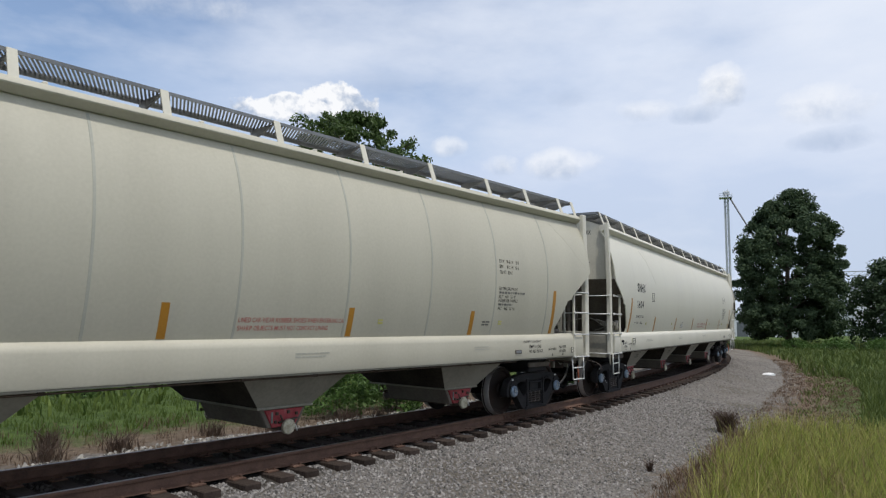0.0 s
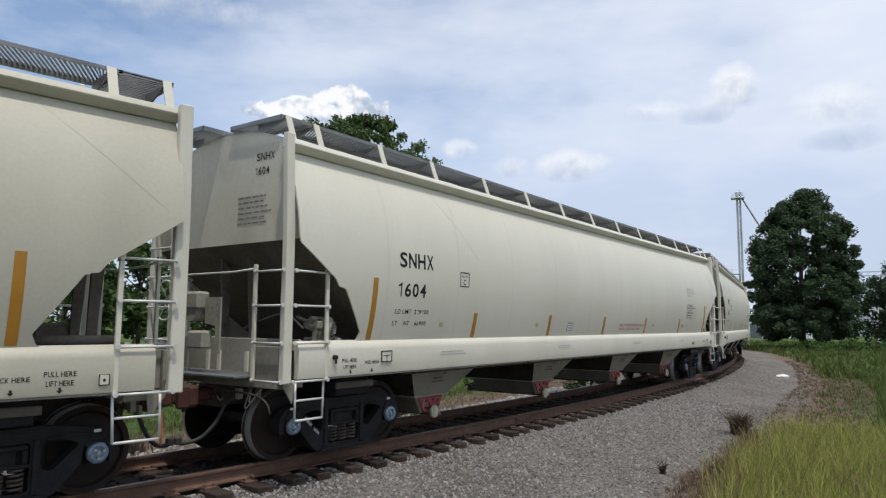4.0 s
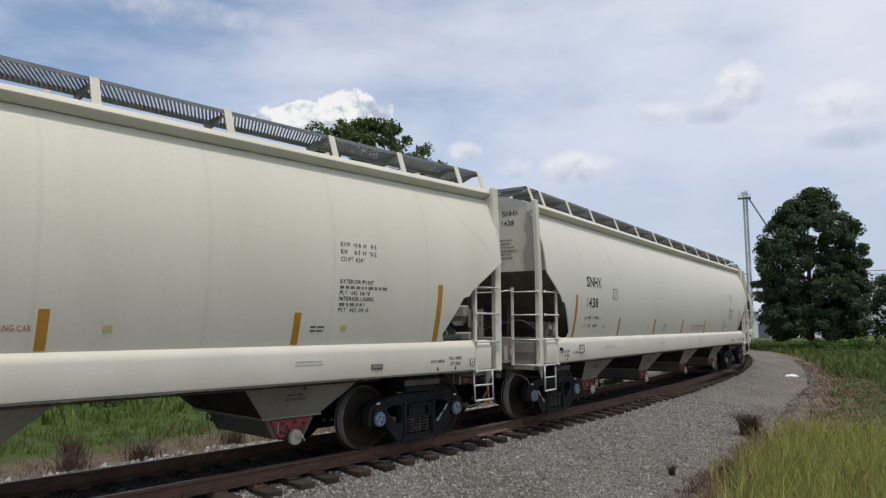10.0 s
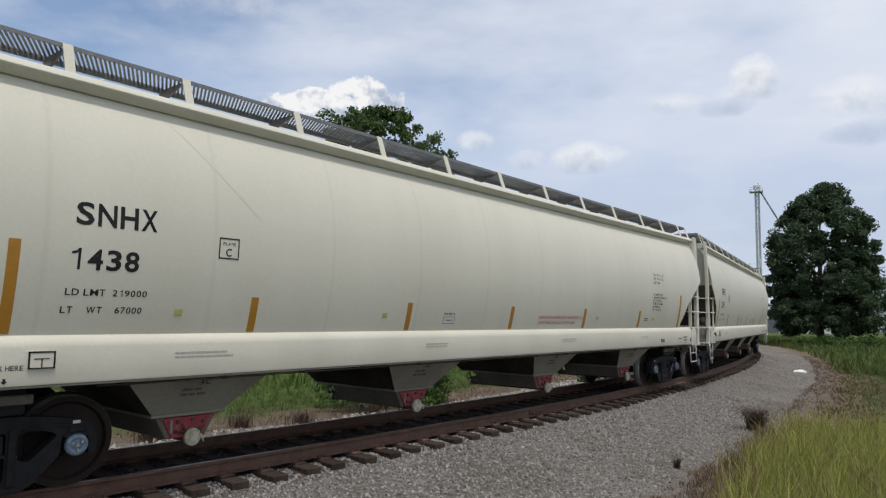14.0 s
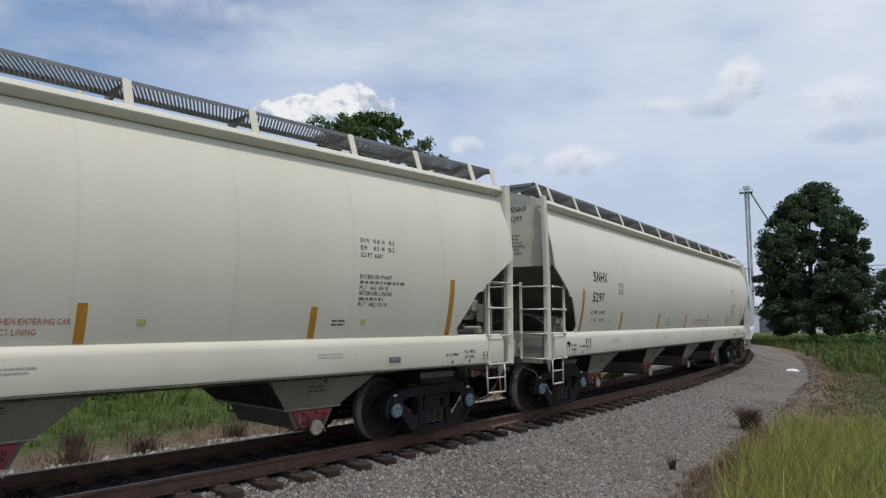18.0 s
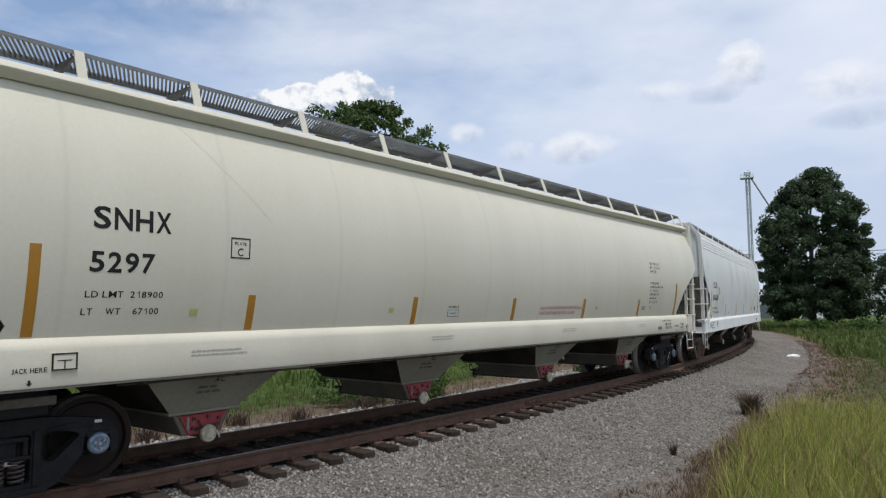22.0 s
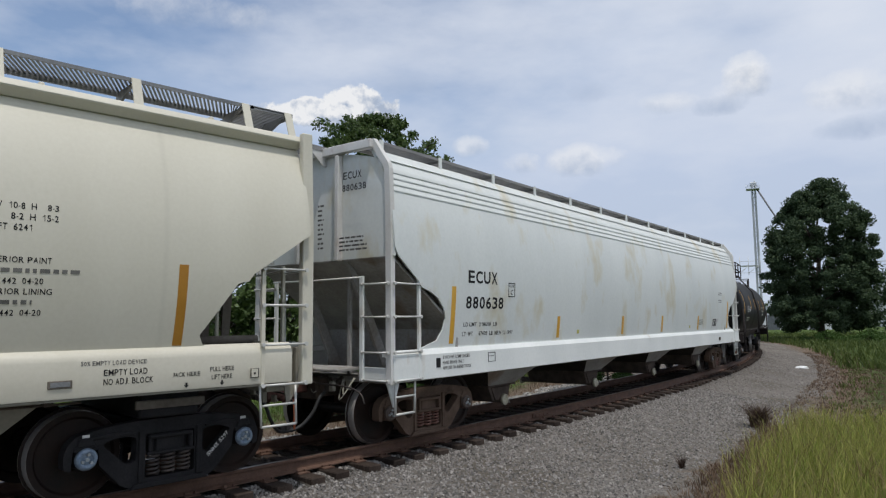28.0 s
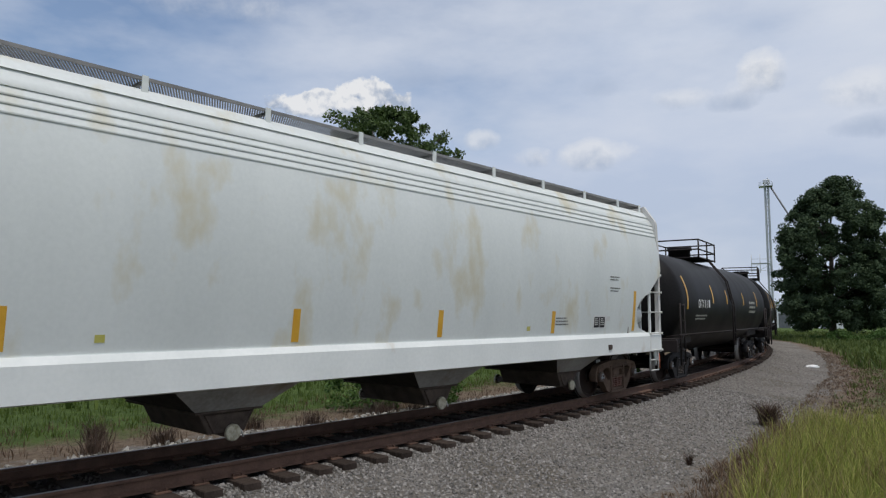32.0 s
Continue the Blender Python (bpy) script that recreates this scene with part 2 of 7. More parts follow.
# cream darkened to stand for the shade at the car ends
CREAM_SHADE = surf("end_shade_cream_paint", (0.20, 0.19, 0.155), (0.33, 0.315, 0.26), 0.7, scale=1.5, fine=20, bump=0.05)


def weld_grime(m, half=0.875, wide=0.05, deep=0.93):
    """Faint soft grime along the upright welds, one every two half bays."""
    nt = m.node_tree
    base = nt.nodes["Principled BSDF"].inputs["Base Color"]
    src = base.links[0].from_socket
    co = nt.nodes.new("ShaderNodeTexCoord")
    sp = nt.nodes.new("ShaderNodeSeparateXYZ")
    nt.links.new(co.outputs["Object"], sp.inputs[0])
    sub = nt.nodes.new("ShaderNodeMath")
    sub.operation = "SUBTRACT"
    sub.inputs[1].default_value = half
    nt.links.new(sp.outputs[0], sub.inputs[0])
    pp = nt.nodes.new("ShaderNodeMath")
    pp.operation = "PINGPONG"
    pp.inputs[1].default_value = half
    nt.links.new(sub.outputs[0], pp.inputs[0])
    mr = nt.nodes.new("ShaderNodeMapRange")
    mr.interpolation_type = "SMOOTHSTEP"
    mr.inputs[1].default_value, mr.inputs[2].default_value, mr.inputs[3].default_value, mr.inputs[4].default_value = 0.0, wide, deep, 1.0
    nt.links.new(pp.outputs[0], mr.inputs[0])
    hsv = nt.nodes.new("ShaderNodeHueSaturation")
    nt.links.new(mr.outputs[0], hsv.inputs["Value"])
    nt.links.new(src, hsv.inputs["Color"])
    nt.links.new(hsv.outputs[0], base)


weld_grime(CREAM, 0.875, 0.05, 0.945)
WELD = surf("faint_weld_line", (0.563, 0.536, 0.444), (0.622, 0.597, 0.503), 0.5, scale=2, bump=0)
WORN = surf("worn_lettering", (0.09, 0.088, 0.08), (0.17, 0.165, 0.15), 0.6, bump=0)
# soot plus the shade of the bays' end slopes, both in the colour
SOOT_SHADE = surf("shaded_sooty_slope_sheet", (0.018, 0.015, 0.013), (0.065, 0.056, 0.048), 0.9, scale=1.2, fine=20, bump=0.05, spec=0.15)
SEAM = surf("grimy_weld", (0.33, 0.33, 0.28), (0.42, 0.41, 0.35), 0.6, bump=0.1)
WHITE = surf("white_paint", (0.605, 0.633, 0.62), (0.69, 0.716, 0.70), 0.45, scale=0.8, fine=18, bump=0.02, stretch=(1.5, 1, 0.3), spots=((0.54, 0.49, 0.345), 1.5, 0.538))
WHITE_TRIM = surf("white_trim_paint", (0.67, 0.695, 0.68), (0.77, 0.79, 0.77), 0.5, scale=1.2, fine=20, bump=0.03, spots=((0.45, 0.34, 0.22), 1.3, 0.63))
# white paint with the shade under the body mixed in; brown spots are rust
WHITE_DULL = surf("shaded_white_paint", (0.20, 0.19, 0.175), (0.36, 0.35, 0.33), 0.7, scale=1.5, fine=20, bump=0.05, spots=((0.16, 0.10, 0.06), 1.5, 0.55))
RUSTY_EDGE = surf("rust_streaked_white", (0.55, 0.53, 0.50), (0.66, 0.66, 0.65), 0.6, spots=((0.27, 0.14, 0.08), 2.2, 0.575))
GRATE = surf("galvanised_grating", (0.16, 0.165, 0.17), (0.26, 0.265, 0.27), 0.5, 0.6, bump=0.05)
GRATE_PALE = surf("dusty_grating", (0.19, 0.185, 0.18), (0.30, 0.29, 0.28), 0.5, 0.3, bump=0.05)
STEEL_ROD = surf("galvanised_rod", (0.50, 0.50, 0.48), (0.62, 0.62, 0.59), 0.45, 0.2, bump=0.03)
TRUCK = surf("grimy_truck_casting", (0.012, 0.012, 0.0135), (0.028, 0.027, 0.028), 0.72, scale=4, fine=50, bump=0.25, spec=0.15)
TRUCK_BROWN = surf("rust_brown_casting", (0.075, 0.05, 0.036), (0.145, 0.10, 0.075), 0.8, scale=4, fine=50, bump=0.25, spec=0.15)
WHEEL = surf("grimy_wheel", (0.007, 0.0055, 0.005), (0.024, 0.013, 0.009), 0.6, 0.0, scale=3, bump=0.1, spec=0.25)
TREAD = surf("polished_wheel_rim", (0.30, 0.285, 0.27), (0.42, 0.40, 0.38), 0.4, 0.4, bump=0.03)
CAP = surf("blue_bearing_cap", (0.11, 0.16, 0.23), (0.26, 0.33, 0.41), 0.4, 0.3, scale=20, bump=0.05)
CAP_DARK = surf("brown_bearing_cap", (0.06, 0.045, 0.04), (0.12, 0.09, 0.07), 0.6, 0.2, scale=20)
BOLT = surf("bearing_bolt", (0.30, 0.34, 0.38), (0.45, 0.48, 0.5), 0.4, 0.6)
SPRING = surf("spring_steel", (0.045, 0.04, 0.04), (0.10, 0.085, 0.075), 0.55, 0.3, spec=0.15)
SPRING_RED = surf("red_brown_spring_steel", (0.12, 0.055, 0.04), (0.2, 0.1, 0.075), 0.6, 0.2)
RED_GATE = surf("faded_red_gate", (0.24, 0.018, 0.026), (0.36, 0.06, 0.065), 0.6, scale=9, fine=30, spots=((0.30, 0.22, 0.20), 9.0, 0.60))
GATE_GREY = surf("grey_green_paint", (0.16, 0.18, 0.17), (0.26, 0.28, 0.265), 0.65, scale=6)
CAP_CREAM = surf("dirty_cream_cap", (0.30, 0.27, 0.19), (0.52, 0.49, 0.38), 0.55, scale=14, spread=(0.42, 0.58))
GATE_DARK = surf("rust_dark_gate", (0.05, 0.038, 0.032), (0.11, 0.085, 0.07), 0.75, scale=6, spec=0.15)
RUST = surf("rust_red_iron", (0.045, 0.016, 0.012), (0.095, 0.036, 0.026), 0.75, scale=5)
ORANGE = surf("faded_orange_paint", (0.45, 0.10, 0.04), (0.55, 0.16, 0.07), 0.6)
RUBBER = surf("black_rubber", (0.015, 0.015, 0.015), (0.03, 0.03, 0.03), 0.6)
BLACK_PAINT = surf("black_lettering", (0.014, 0.014, 0.015), (0.03, 0.03, 0.031), 0.65, bump=0, spec=0.12)
FADED = surf("faded_lettering", (0.05, 0.05, 0.05), (0.12, 0.118, 0.11), 0.6, bump=0)
DIM_INK = surf("dim_lettering", (0.15, 0.147, 0.135), (0.26, 0.255, 0.23), 0.6, bump=0)
RED_PAINT = surf("faded_red_lettering", (0.38, 0.09, 0.08), (0.45, 0.14, 0.12), 0.55, bump=0)
WHITE_LETTER = surf("white_lettering", (0.55, 0.55, 0.53), (0.7, 0.7, 0.68), 0.6, bump=0)
AMBER = surf("amber_reflective_tape", (0.36, 0.165, 0.02), (0.44, 0.21, 0.03), 0.35, scale=5, bump=0.03)
YELLOW = surf("yellow_reflective_tape", (0.62, 0.32, 0.03), (0.70, 0.40, 0.05), 0.35, scale=5, bump=0.03)
YELLOW_DOT = surf("yellow_sticker", (0.46, 0.43, 0.09), (0.54, 0.50, 0.16), 0.5, bump=0)
TANK = surf("black_tank_paint", (0.005, 0.005, 0.0055), (0.014, 0.0125, 0.0125), 0.5, spec=0.14, scale=1.2, fine=20, bump=0.04, stretch=(1, 1, 0.4))
TANK_FRAME = surf("black_frame_paint", (0.014, 0.012, 0.012), (0.034, 0.027, 0.026), 0.7, scale=2, spec=0.2)
TIE = surf("weathered_tie_wood", (0.022, 0.016, 0.013), (0.062, 0.047, 0.039), 0.9, scale=5, fine=60, bump=0.5, stretch=(1, 8, 1), vary=0.3, spec=0.15)
RAIL = surf("rusty_rail_steel", (0.075, 0.040, 0.027), (0.145, 0.082, 0.056), 0.8, 0.1, scale=6, fine=50, bump=0.15)
RAIL_TOP = surf("worn_rail_head", (0.13, 0.10, 0.085), (0.22, 0.18, 0.155), 0.4, 0.8, scale=6, bump=0.03)
STONE = leafy("ballast_stone", (0.10, 0.094, 0.088), (0.33, 0.31, 0.288), 0.0, 0.9)
# oil and the train's shade, both in the stone colour
STONE_OILY_SHADE = leafy("oily_shaded_stone", (0.03, 0.027, 0.025), (0.085, 0.077, 0.07), 0.0, 0.85)
STONE_PALE = leafy("pale_ballast_stone", (0.20, 0.19, 0.175), (0.44, 0.42, 0.385), 0.0, 0.9)
GRASS_TALL = leafy("tall_grass_blade", (0.12, 0.18, 0.025), (0.30, 0.36, 0.075), 0.35)
BANK_BLADE = leafy("bank_blade", (0.060, 0.100, 0.020), (0.135, 0.185, 0.042), 0.3)
MEADOW = leafy("meadow_blade", (0.055, 0.086, 0.022), (0.135, 0.17, 0.046), 0.3)
GRASS_SEED = leafy("yellow_green_grass", (0.26, 0.28, 0.06), (0.46, 0.45, 0.13), 0.35)
GRASS_DRY = leafy("dry_grass_blade", (0.12, 0.085, 0.04), (0.30, 0.24, 0.11), 0.3)
WEED_BROWN = leafy("brown_weed_stalk", (0.085, 0.055, 0.036), (0.20, 0.135, 0.09), 0.2)
WEED_DARK = leafy("dead_dark_weed", (0.05, 0.034, 0.026), (0.13, 0.09, 0.068), 0.15)
LEAF_DARK = leafy("dark_oak_leaf", (0.034, 0.058, 0.031), (0.072, 0.106, 0.050), 0.2, 0.8)
LEAF = leafy("tree_leaf", (0.04, 0.07, 0.022), (0.10, 0.15, 0.045), 0.25)
LEAF_BUSH = leafy("bush_leaf", (0.05, 0.10, 0.025), (0.11, 0.19, 0.05), 0.3)
BARK = surf("grey_brown_bark", (0.05, 0.04, 0.032), (0.12, 0.10, 0.08), 0.95, scale=6, bump=0.5)


# ---- mesh helpers ----
def part(name, bm, material, parent, label="", smooth=None):
    """Links a bmesh as one mesh object under a thing or a part."""
    me = bpy.data.meshes.new(name)
    bm.normal_update()
    bm.to_mesh(me)
    bm.free()
    for m in material if isinstance(material, (list, tuple)) else [material]:
        me.materials.append(m)
    if smooth is not None:
        me.shade_smooth()
        me.set_sharp_from_angle(angle=radians(smooth))
    ob = new(name, me)
    ob.parent = parent
    if label:
        tagged(ob, label)
    return ob


def mesh_part(name, verts, faces, material, parent=None, label="", mats=None, smooth=None):
    """The same from arrays of corners and faces."""
    me = bpy.data.meshes.new(name)
    me.from_pydata(verts, [], faces)
    for m in material if isinstance(material, (list, tuple)) else [material]:
        me.materials.append(m)
    if mats is not None:
        me.polygons.foreach_set("material_index", mats)
    if smooth is not None:
        me.shade_smooth()
        me.set_sharp_from_angle(angle=radians(smooth))
    ob = new(name, me)
    ob.parent = parent
    if label:
        tagged(ob, label)
    return ob


def again(name, ob, parent, m):
    """Another part on the same mesh, at the pose m in its thing."""
    o = new(name, ob.data)
    o.parent = parent
    o.matrix_basis = m
    return o


def thing(name, label, category, group="", kind=""):
    return tagged(new(name), label, category, group, kind)


def box(bm, x0, x1, y0, y1, z0, z1, bevel=0.0, mat=0):
    vs = [bm.verts.new((x, y, z)) for x in (x0, x1) for y in (y0, y1) for z in (z0, z1)]
    fs = [bm.faces.new([vs[i] for i in f]) for f in ((0, 1, 3, 2), (4, 6, 7, 5), (0, 4, 5, 1), (2, 3, 7, 6), (0, 2, 6, 4), (1, 5, 7, 3))]
    for f in fs:
        f.material_index = mat
    if bevel:
        es = list({e for f in fs for e in f.edges})
        bmesh.ops.bevel(bm, geom=es, offset=bevel, segments=1, affect="EDGES")


def prism(bm, pts, y0, y1, bevel=0.0, mat=0):
    """An outline in x and z, pulled from y0 to y1."""
    a = [bm.verts.new((x, y0, z)) for x, z in pts]
    b = [bm.verts.new((x, y1, z)) for x, z in pts]
    fs = [bm.faces.new(a), bm.faces.new(b[::-1])]
    n = len(pts)
    for i in range(n):
        fs.append(bm.faces.new((a[i], b[i], b[(i + 1) % n], a[(i + 1) % n])))
    for f in fs:
        f.material_index = mat
    if bevel:
        es = list({e for f in fs[:2] for e in f.edges})
        bmesh.ops.bevel(bm, geom=es, offset=bevel, segments=1, affect="EDGES")


def tube(bm, points, r, seg=8, mat=0, caps=True):
    """A round bar along a line of points; r one radius or one for each point."""
    points = [Vector(p) for p in points]
    rs = r if isinstance(r, (list, tuple)) else [r] * len(points)
    rings = []
    ref = None
    for i, p in enumerate(points):
        d = (points[min(i + 1, len(points) - 1)] - points[max(i - 1, 0)]).normalized()
        if ref is None:
            ref = d.orthogonal().normalized()
        ref = (ref - d * ref.dot(d)).normalized()
        o = d.cross(ref)
        rings.append([bm.verts.new(p + (ref * math.cos(2 * math.pi * k / seg) + o * math.sin(2 * math.pi * k / seg)) * rs[i]) for k in range(seg)])
    for a, b in zip(rings, rings[1:]):
        for k in range(seg):
            f = bm.faces.new((a[k], a[(k + 1) % seg], b[(k + 1) % seg], b[k]))
            f.material_index = mat
            f.smooth = True
    if caps:
        for ring in (rings[0][::-1], rings[-1]):
            bm.faces.new(ring).material_index = mat


def lathe(bm, profile, seg=28, mats=None):
    """Turns (radius, y) round the y axis."""
    rings = [[bm.verts.new((r * math.cos(2 * math.pi * k / seg), y, r * math.sin(2 * math.pi * k / seg))) for k in range(seg)] for r, y in profile]
    for i, (a, b) in enumerate(zip(rings, rings[1:])):
        for k in range(seg):
            f = bm.faces.new((a[k], b[k], b[(k + 1) % seg], a[(k + 1) % seg]))
            f.material_index = mats[i] if mats else 0
            f.smooth = True
    bm.faces.new(rings[0])
    bm.faces.new(rings[-1][::-1])


# ---- ground: one sheet, with the ballast bank of the track ----
LINE_S = np.arange(-120, 200, 0.5)
LINE = np.array([track(s) for s in LINE_S])


def off_track(x, y):
    """How far points lie to the right of the track's centre, and how far along it."""
    x, y = np.asarray(x, float).ravel(), np.asarray(y, float).ravel()
    v, s = np.empty(len(x)), np.empty(len(x))
    for i in range(0, len(x), 4000):
        dx, dy = x[i:i + 4000, None] - LINE[None, :, 0], y[i:i + 4000, None] - LINE[None, :, 1]
        k = np.argmin(dx * dx + dy * dy, axis=1)
        r = np.arange(len(k))
        a = LINE[k, 2]
        along = dx[r, k] * np.sin(a) + dy[r, k] * np.cos(a)
        side = dx[r, k] * np.cos(a) - dy[r, k] * np.sin(a)
        far = np.abs(along) > 1.0
        v[i:i + 4000] = np.where(far, np.sign(side) * np.hypot(dx[r, k], dy[r, k]), side)
        s[i:i + 4000] = LINE_S[k] + along
    return v, s


BANK_V = [-400, -40, -9, -5, -3.4, -2.3, -1.45, -0.9, 0.7, 0.95, 1.35, 2.3, 3.4, 5.0, 7.0, 12, 40, 400]
BANK_Z = [-0.5, -0.5, -0.45, -0.55, -0.55, -0.46, -0.30, -0.215, -0.215, -0.245, -0.295, -0.44, -0.56, -0.62, -0.62, -0.60, -0.7, -0.9]
wobble = np.random.RandomState(5)
WAVES = [(wobble.uniform(0.15, 1.3), wobble.uniform(0, 6.28), wobble.uniform(0, 6.28)) for _ in range(14)]


def rough_ground(x, y):
    z = 0
    for k, turn_, ph in WAVES:
        z = z + np.sin((x * math.cos(turn_) + y * math.sin(turn_)) * k * 2 + ph) * 0.008 / k**0.7
    return z


def ground_z(x, y):
    v, s = off_track(x, y)
    z = np.interp(v, BANK_V, BANK_Z)
    z = z + 0.75 * np.clip((v - 6.4) / 1.8, 0, 1) * np.clip((1.5 - s) / 3.5, 0, 1) * np.clip((s + 40) / 20, 0, 1)   # knoll under the camera
    flat = np.clip((np.abs(v) - 1.3) / 1.0, 0, 1)
    return z + rough_ground(np.asarray(x, float).ravel(), np.asarray(y, float).ravel()) * flat


def spaced(near0, near1, step, far):
    mid = list(np.arange(near0, near1 + step / 2, step))
    out, d = [], step
    x = near1
    while x < far:
        d *= 1.16
        x += d
        out.append(x)
    low, d, x = [], step, near0
    while x > -far:
        d *= 1.16
        x -= d
        low.append(x)
    return np.array(low[::-1] + mid + out)


gx, gy = spaced(-16, 16, 0.28, 1500), spaced(5, 42, 0.28, 1500)
GX, GY = np.meshgrid(gx, gy)
GZ = ground_z(GX, GY)
verts = np.stack([GX.ravel(), GY.ravel(), GZ], -1)
nx, ny = len(gx), len(gy)
idx = np.arange(nx * ny).reshape(ny, nx)
faces = np.stack([idx[:-1, :-1], idx[:-1, 1:], idx[1:, 1:], idx[1:, :-1]], -1).reshape(-1, 4)

# the gravel's edge on the camera's side of the track: along the track, how far out it reaches
EDGE_S = [-40, 6.5, 9.5, 13.75, 20.0, 26.0, 34.0, 48.0, 65.0, 200]
EDGE_V = [4.6, 4.35, 4.2, 3.85, 3.75, 3.85, 3.7, 3.9, 4.0, 4.0]


def ground_material():
    m = bpy.data.materials.new("gravel_and_turf")
    m.use_nodes = True
    nt = m.node_tree
    bsdf = nt.nodes["Principled BSDF"]
    bsdf.inputs["Roughness"].default_value = 0.95
    bsdf.inputs["Specular IOR Level"].default_value = 0.2
    co = nt.nodes.new("ShaderNodeTexCoord")

    def noise_(scale, detail=6, rough=0.6):
        n = nt.nodes.new("ShaderNodeTexNoise")
        n.inputs["Scale"].default_value, n.inputs["Detail"].default_value, n.inputs["Roughness"].default_value = scale, detail, rough
        nt.links.new(co.outputs["Object"], n.inputs["Vector"])
        return n.outputs[0]

    def ramp_(fac, stops):
        n = nt.nodes.new("ShaderNodeValToRGB")
        e = n.color_ramp.elements
        e[0].position, e[0].color = stops[0][0], (*stops[0][1], 1)
        e[1].position, e[1].color = stops[-1][0], (*stops[-1][1], 1)
        for p, c in stops[1:-1]:
            x = e.new(p)
            x.color = (*c, 1)
        nt.links.new(fac, n.inputs[0])
        return n.outputs[0]

    def mix_(fac, a, b):
        n = nt.nodes.new("ShaderNodeMix")
        n.data_type = "RGBA"
        nt.links.new(fac, n.inputs[0])
        nt.links.new(a, n.inputs[6])
        nt.links.new(b, n.inputs[7])
        return n.outputs[2]

    def attr(name):
        n = nt.nodes.new("ShaderNodeAttribute")
        n.attribute_name = name
        return n.outputs["Fac"]

    def maths(op, a, b):
        n = nt.nodes.new("ShaderNodeMath")
        n.operation = op
        for i, x in enumerate((a, b)):
            if isinstance(x, (int, float)):
                n.inputs[i].default_value = x
            else:
                nt.links.new(x, n.inputs[i])
        return n.outputs[0]
    vor = nt.nodes.new("ShaderNodeTexVoronoi")
    vor.inputs["Scale"].default_value = 24
    nt.links.new(co.outputs["Object"], vor.inputs["Vector"])
    sepc = nt.nodes.new("ShaderNodeSeparateColor")
    nt.links.new(vor.outputs["Color"], sepc.inputs[0])
    stone = ramp_(sepc.outputs[0], [(0.0, (0.11, 0.103, 0.094)), (0.5, (0.21, 0.196, 0.18)), (1.0, (0.34, 0.318, 0.292))])
    fines = ramp_(noise_(70, 5, 0.7), [(0.32, (0.145, 0.134, 0.121)), (0.68, (0.28, 0.26, 0.235))])
    gravel = mix_(ramp_(noise_(1.3), [(0.35, (0.15,) * 3), (0.65, (0.8,) * 3)]), stone, fines)
    blot = nt.nodes.new("ShaderNodeMix")
    blot.data_type, blot.blend_type = "RGBA", "MULTIPLY"
    blot.inputs[0].default_value = 1.0
    nt.links.new(gravel, blot.inputs[6])
    nt.links.new(ramp_(noise_(0.55, 8, 0.7), [(0.32, (0.70, 0.66, 0.60)), (0.6, (1.08, 1.07, 1.06))]), blot.inputs[7])
    gravel = blot.outputs[2]
    earth = ramp_(noise_(9), [(0.3, (0.11, 0.08, 0.056)), (0.7, (0.25, 0.19, 0.135))])
    turf = ramp_(noise_(2.5), [(0.3, (0.045, 0.075, 0.018)), (0.7, (0.10, 0.15, 0.035))])
    ragged = maths("MULTIPLY", maths("SUBTRACT", noise_(0.9, 8, 0.72), 0.5), 2.4)
    grown = maths("ADD", attr("grown"), ragged)
    color = mix_(ramp_(grown, [(0.35, (0,) * 3), (0.6, (1,) * 3)]), gravel, earth)
    color = mix_(ramp_(maths("SUBTRACT", grown, 0.75), [(0.3, (0,) * 3), (0.8, (1,) * 3)]), color, turf)
    # darkens the bed towards the track's centre: oil and painted train shade
    oil_shade = ramp_(attr("oily_shade"), [(0.15, (1,) * 3), (0.75, (0.15, 0.135, 0.125))])
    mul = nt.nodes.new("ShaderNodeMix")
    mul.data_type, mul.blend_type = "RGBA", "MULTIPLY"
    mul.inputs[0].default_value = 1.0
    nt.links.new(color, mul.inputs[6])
    nt.links.new(oil_shade, mul.inputs[7])
    nt.links.new(mul.outputs[2], bsdf.inputs["Base Color"])
    bp = nt.nodes.new("ShaderNodeBump")
    bp.inputs["Strength"].default_value, bp.inputs["Distance"].default_value = 1.0, 0.05
    nt.links.new(maths("ADD", maths("MULTIPLY", vor.outputs["Distance"], -0.7), noise_(60, 4)), bp.inputs["Height"])
    nt.links.new(bp.outputs[0], bsdf.inputs["Normal"])
    return m


ground = mesh_part("ground", verts.tolist(), faces.tolist(), ground_material(), smooth=180)
tagged(ground, "grey crushed gravel bank with brown earth and green turf beside it", "ground", kind="structure")
gv, gs = off_track(GX, GY)
reach = np.interp(gs, EDGE_S, EDGE_V)
grown = np.where(gv > 0, (gv - reach) * 0.55 + 0.3, (-gv - 3.3) * 0.55 + 0.3)
grown = np.clip(grown, -0.8, 2.2)
# mask for the oil and painted shade along the track
oily_shade = np.clip(1.6 - np.abs(gv), 0, 1)
for name, values in (("grown", grown), ("oily_shade", oily_shade)):
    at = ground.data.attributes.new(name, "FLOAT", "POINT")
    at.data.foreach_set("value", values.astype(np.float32))

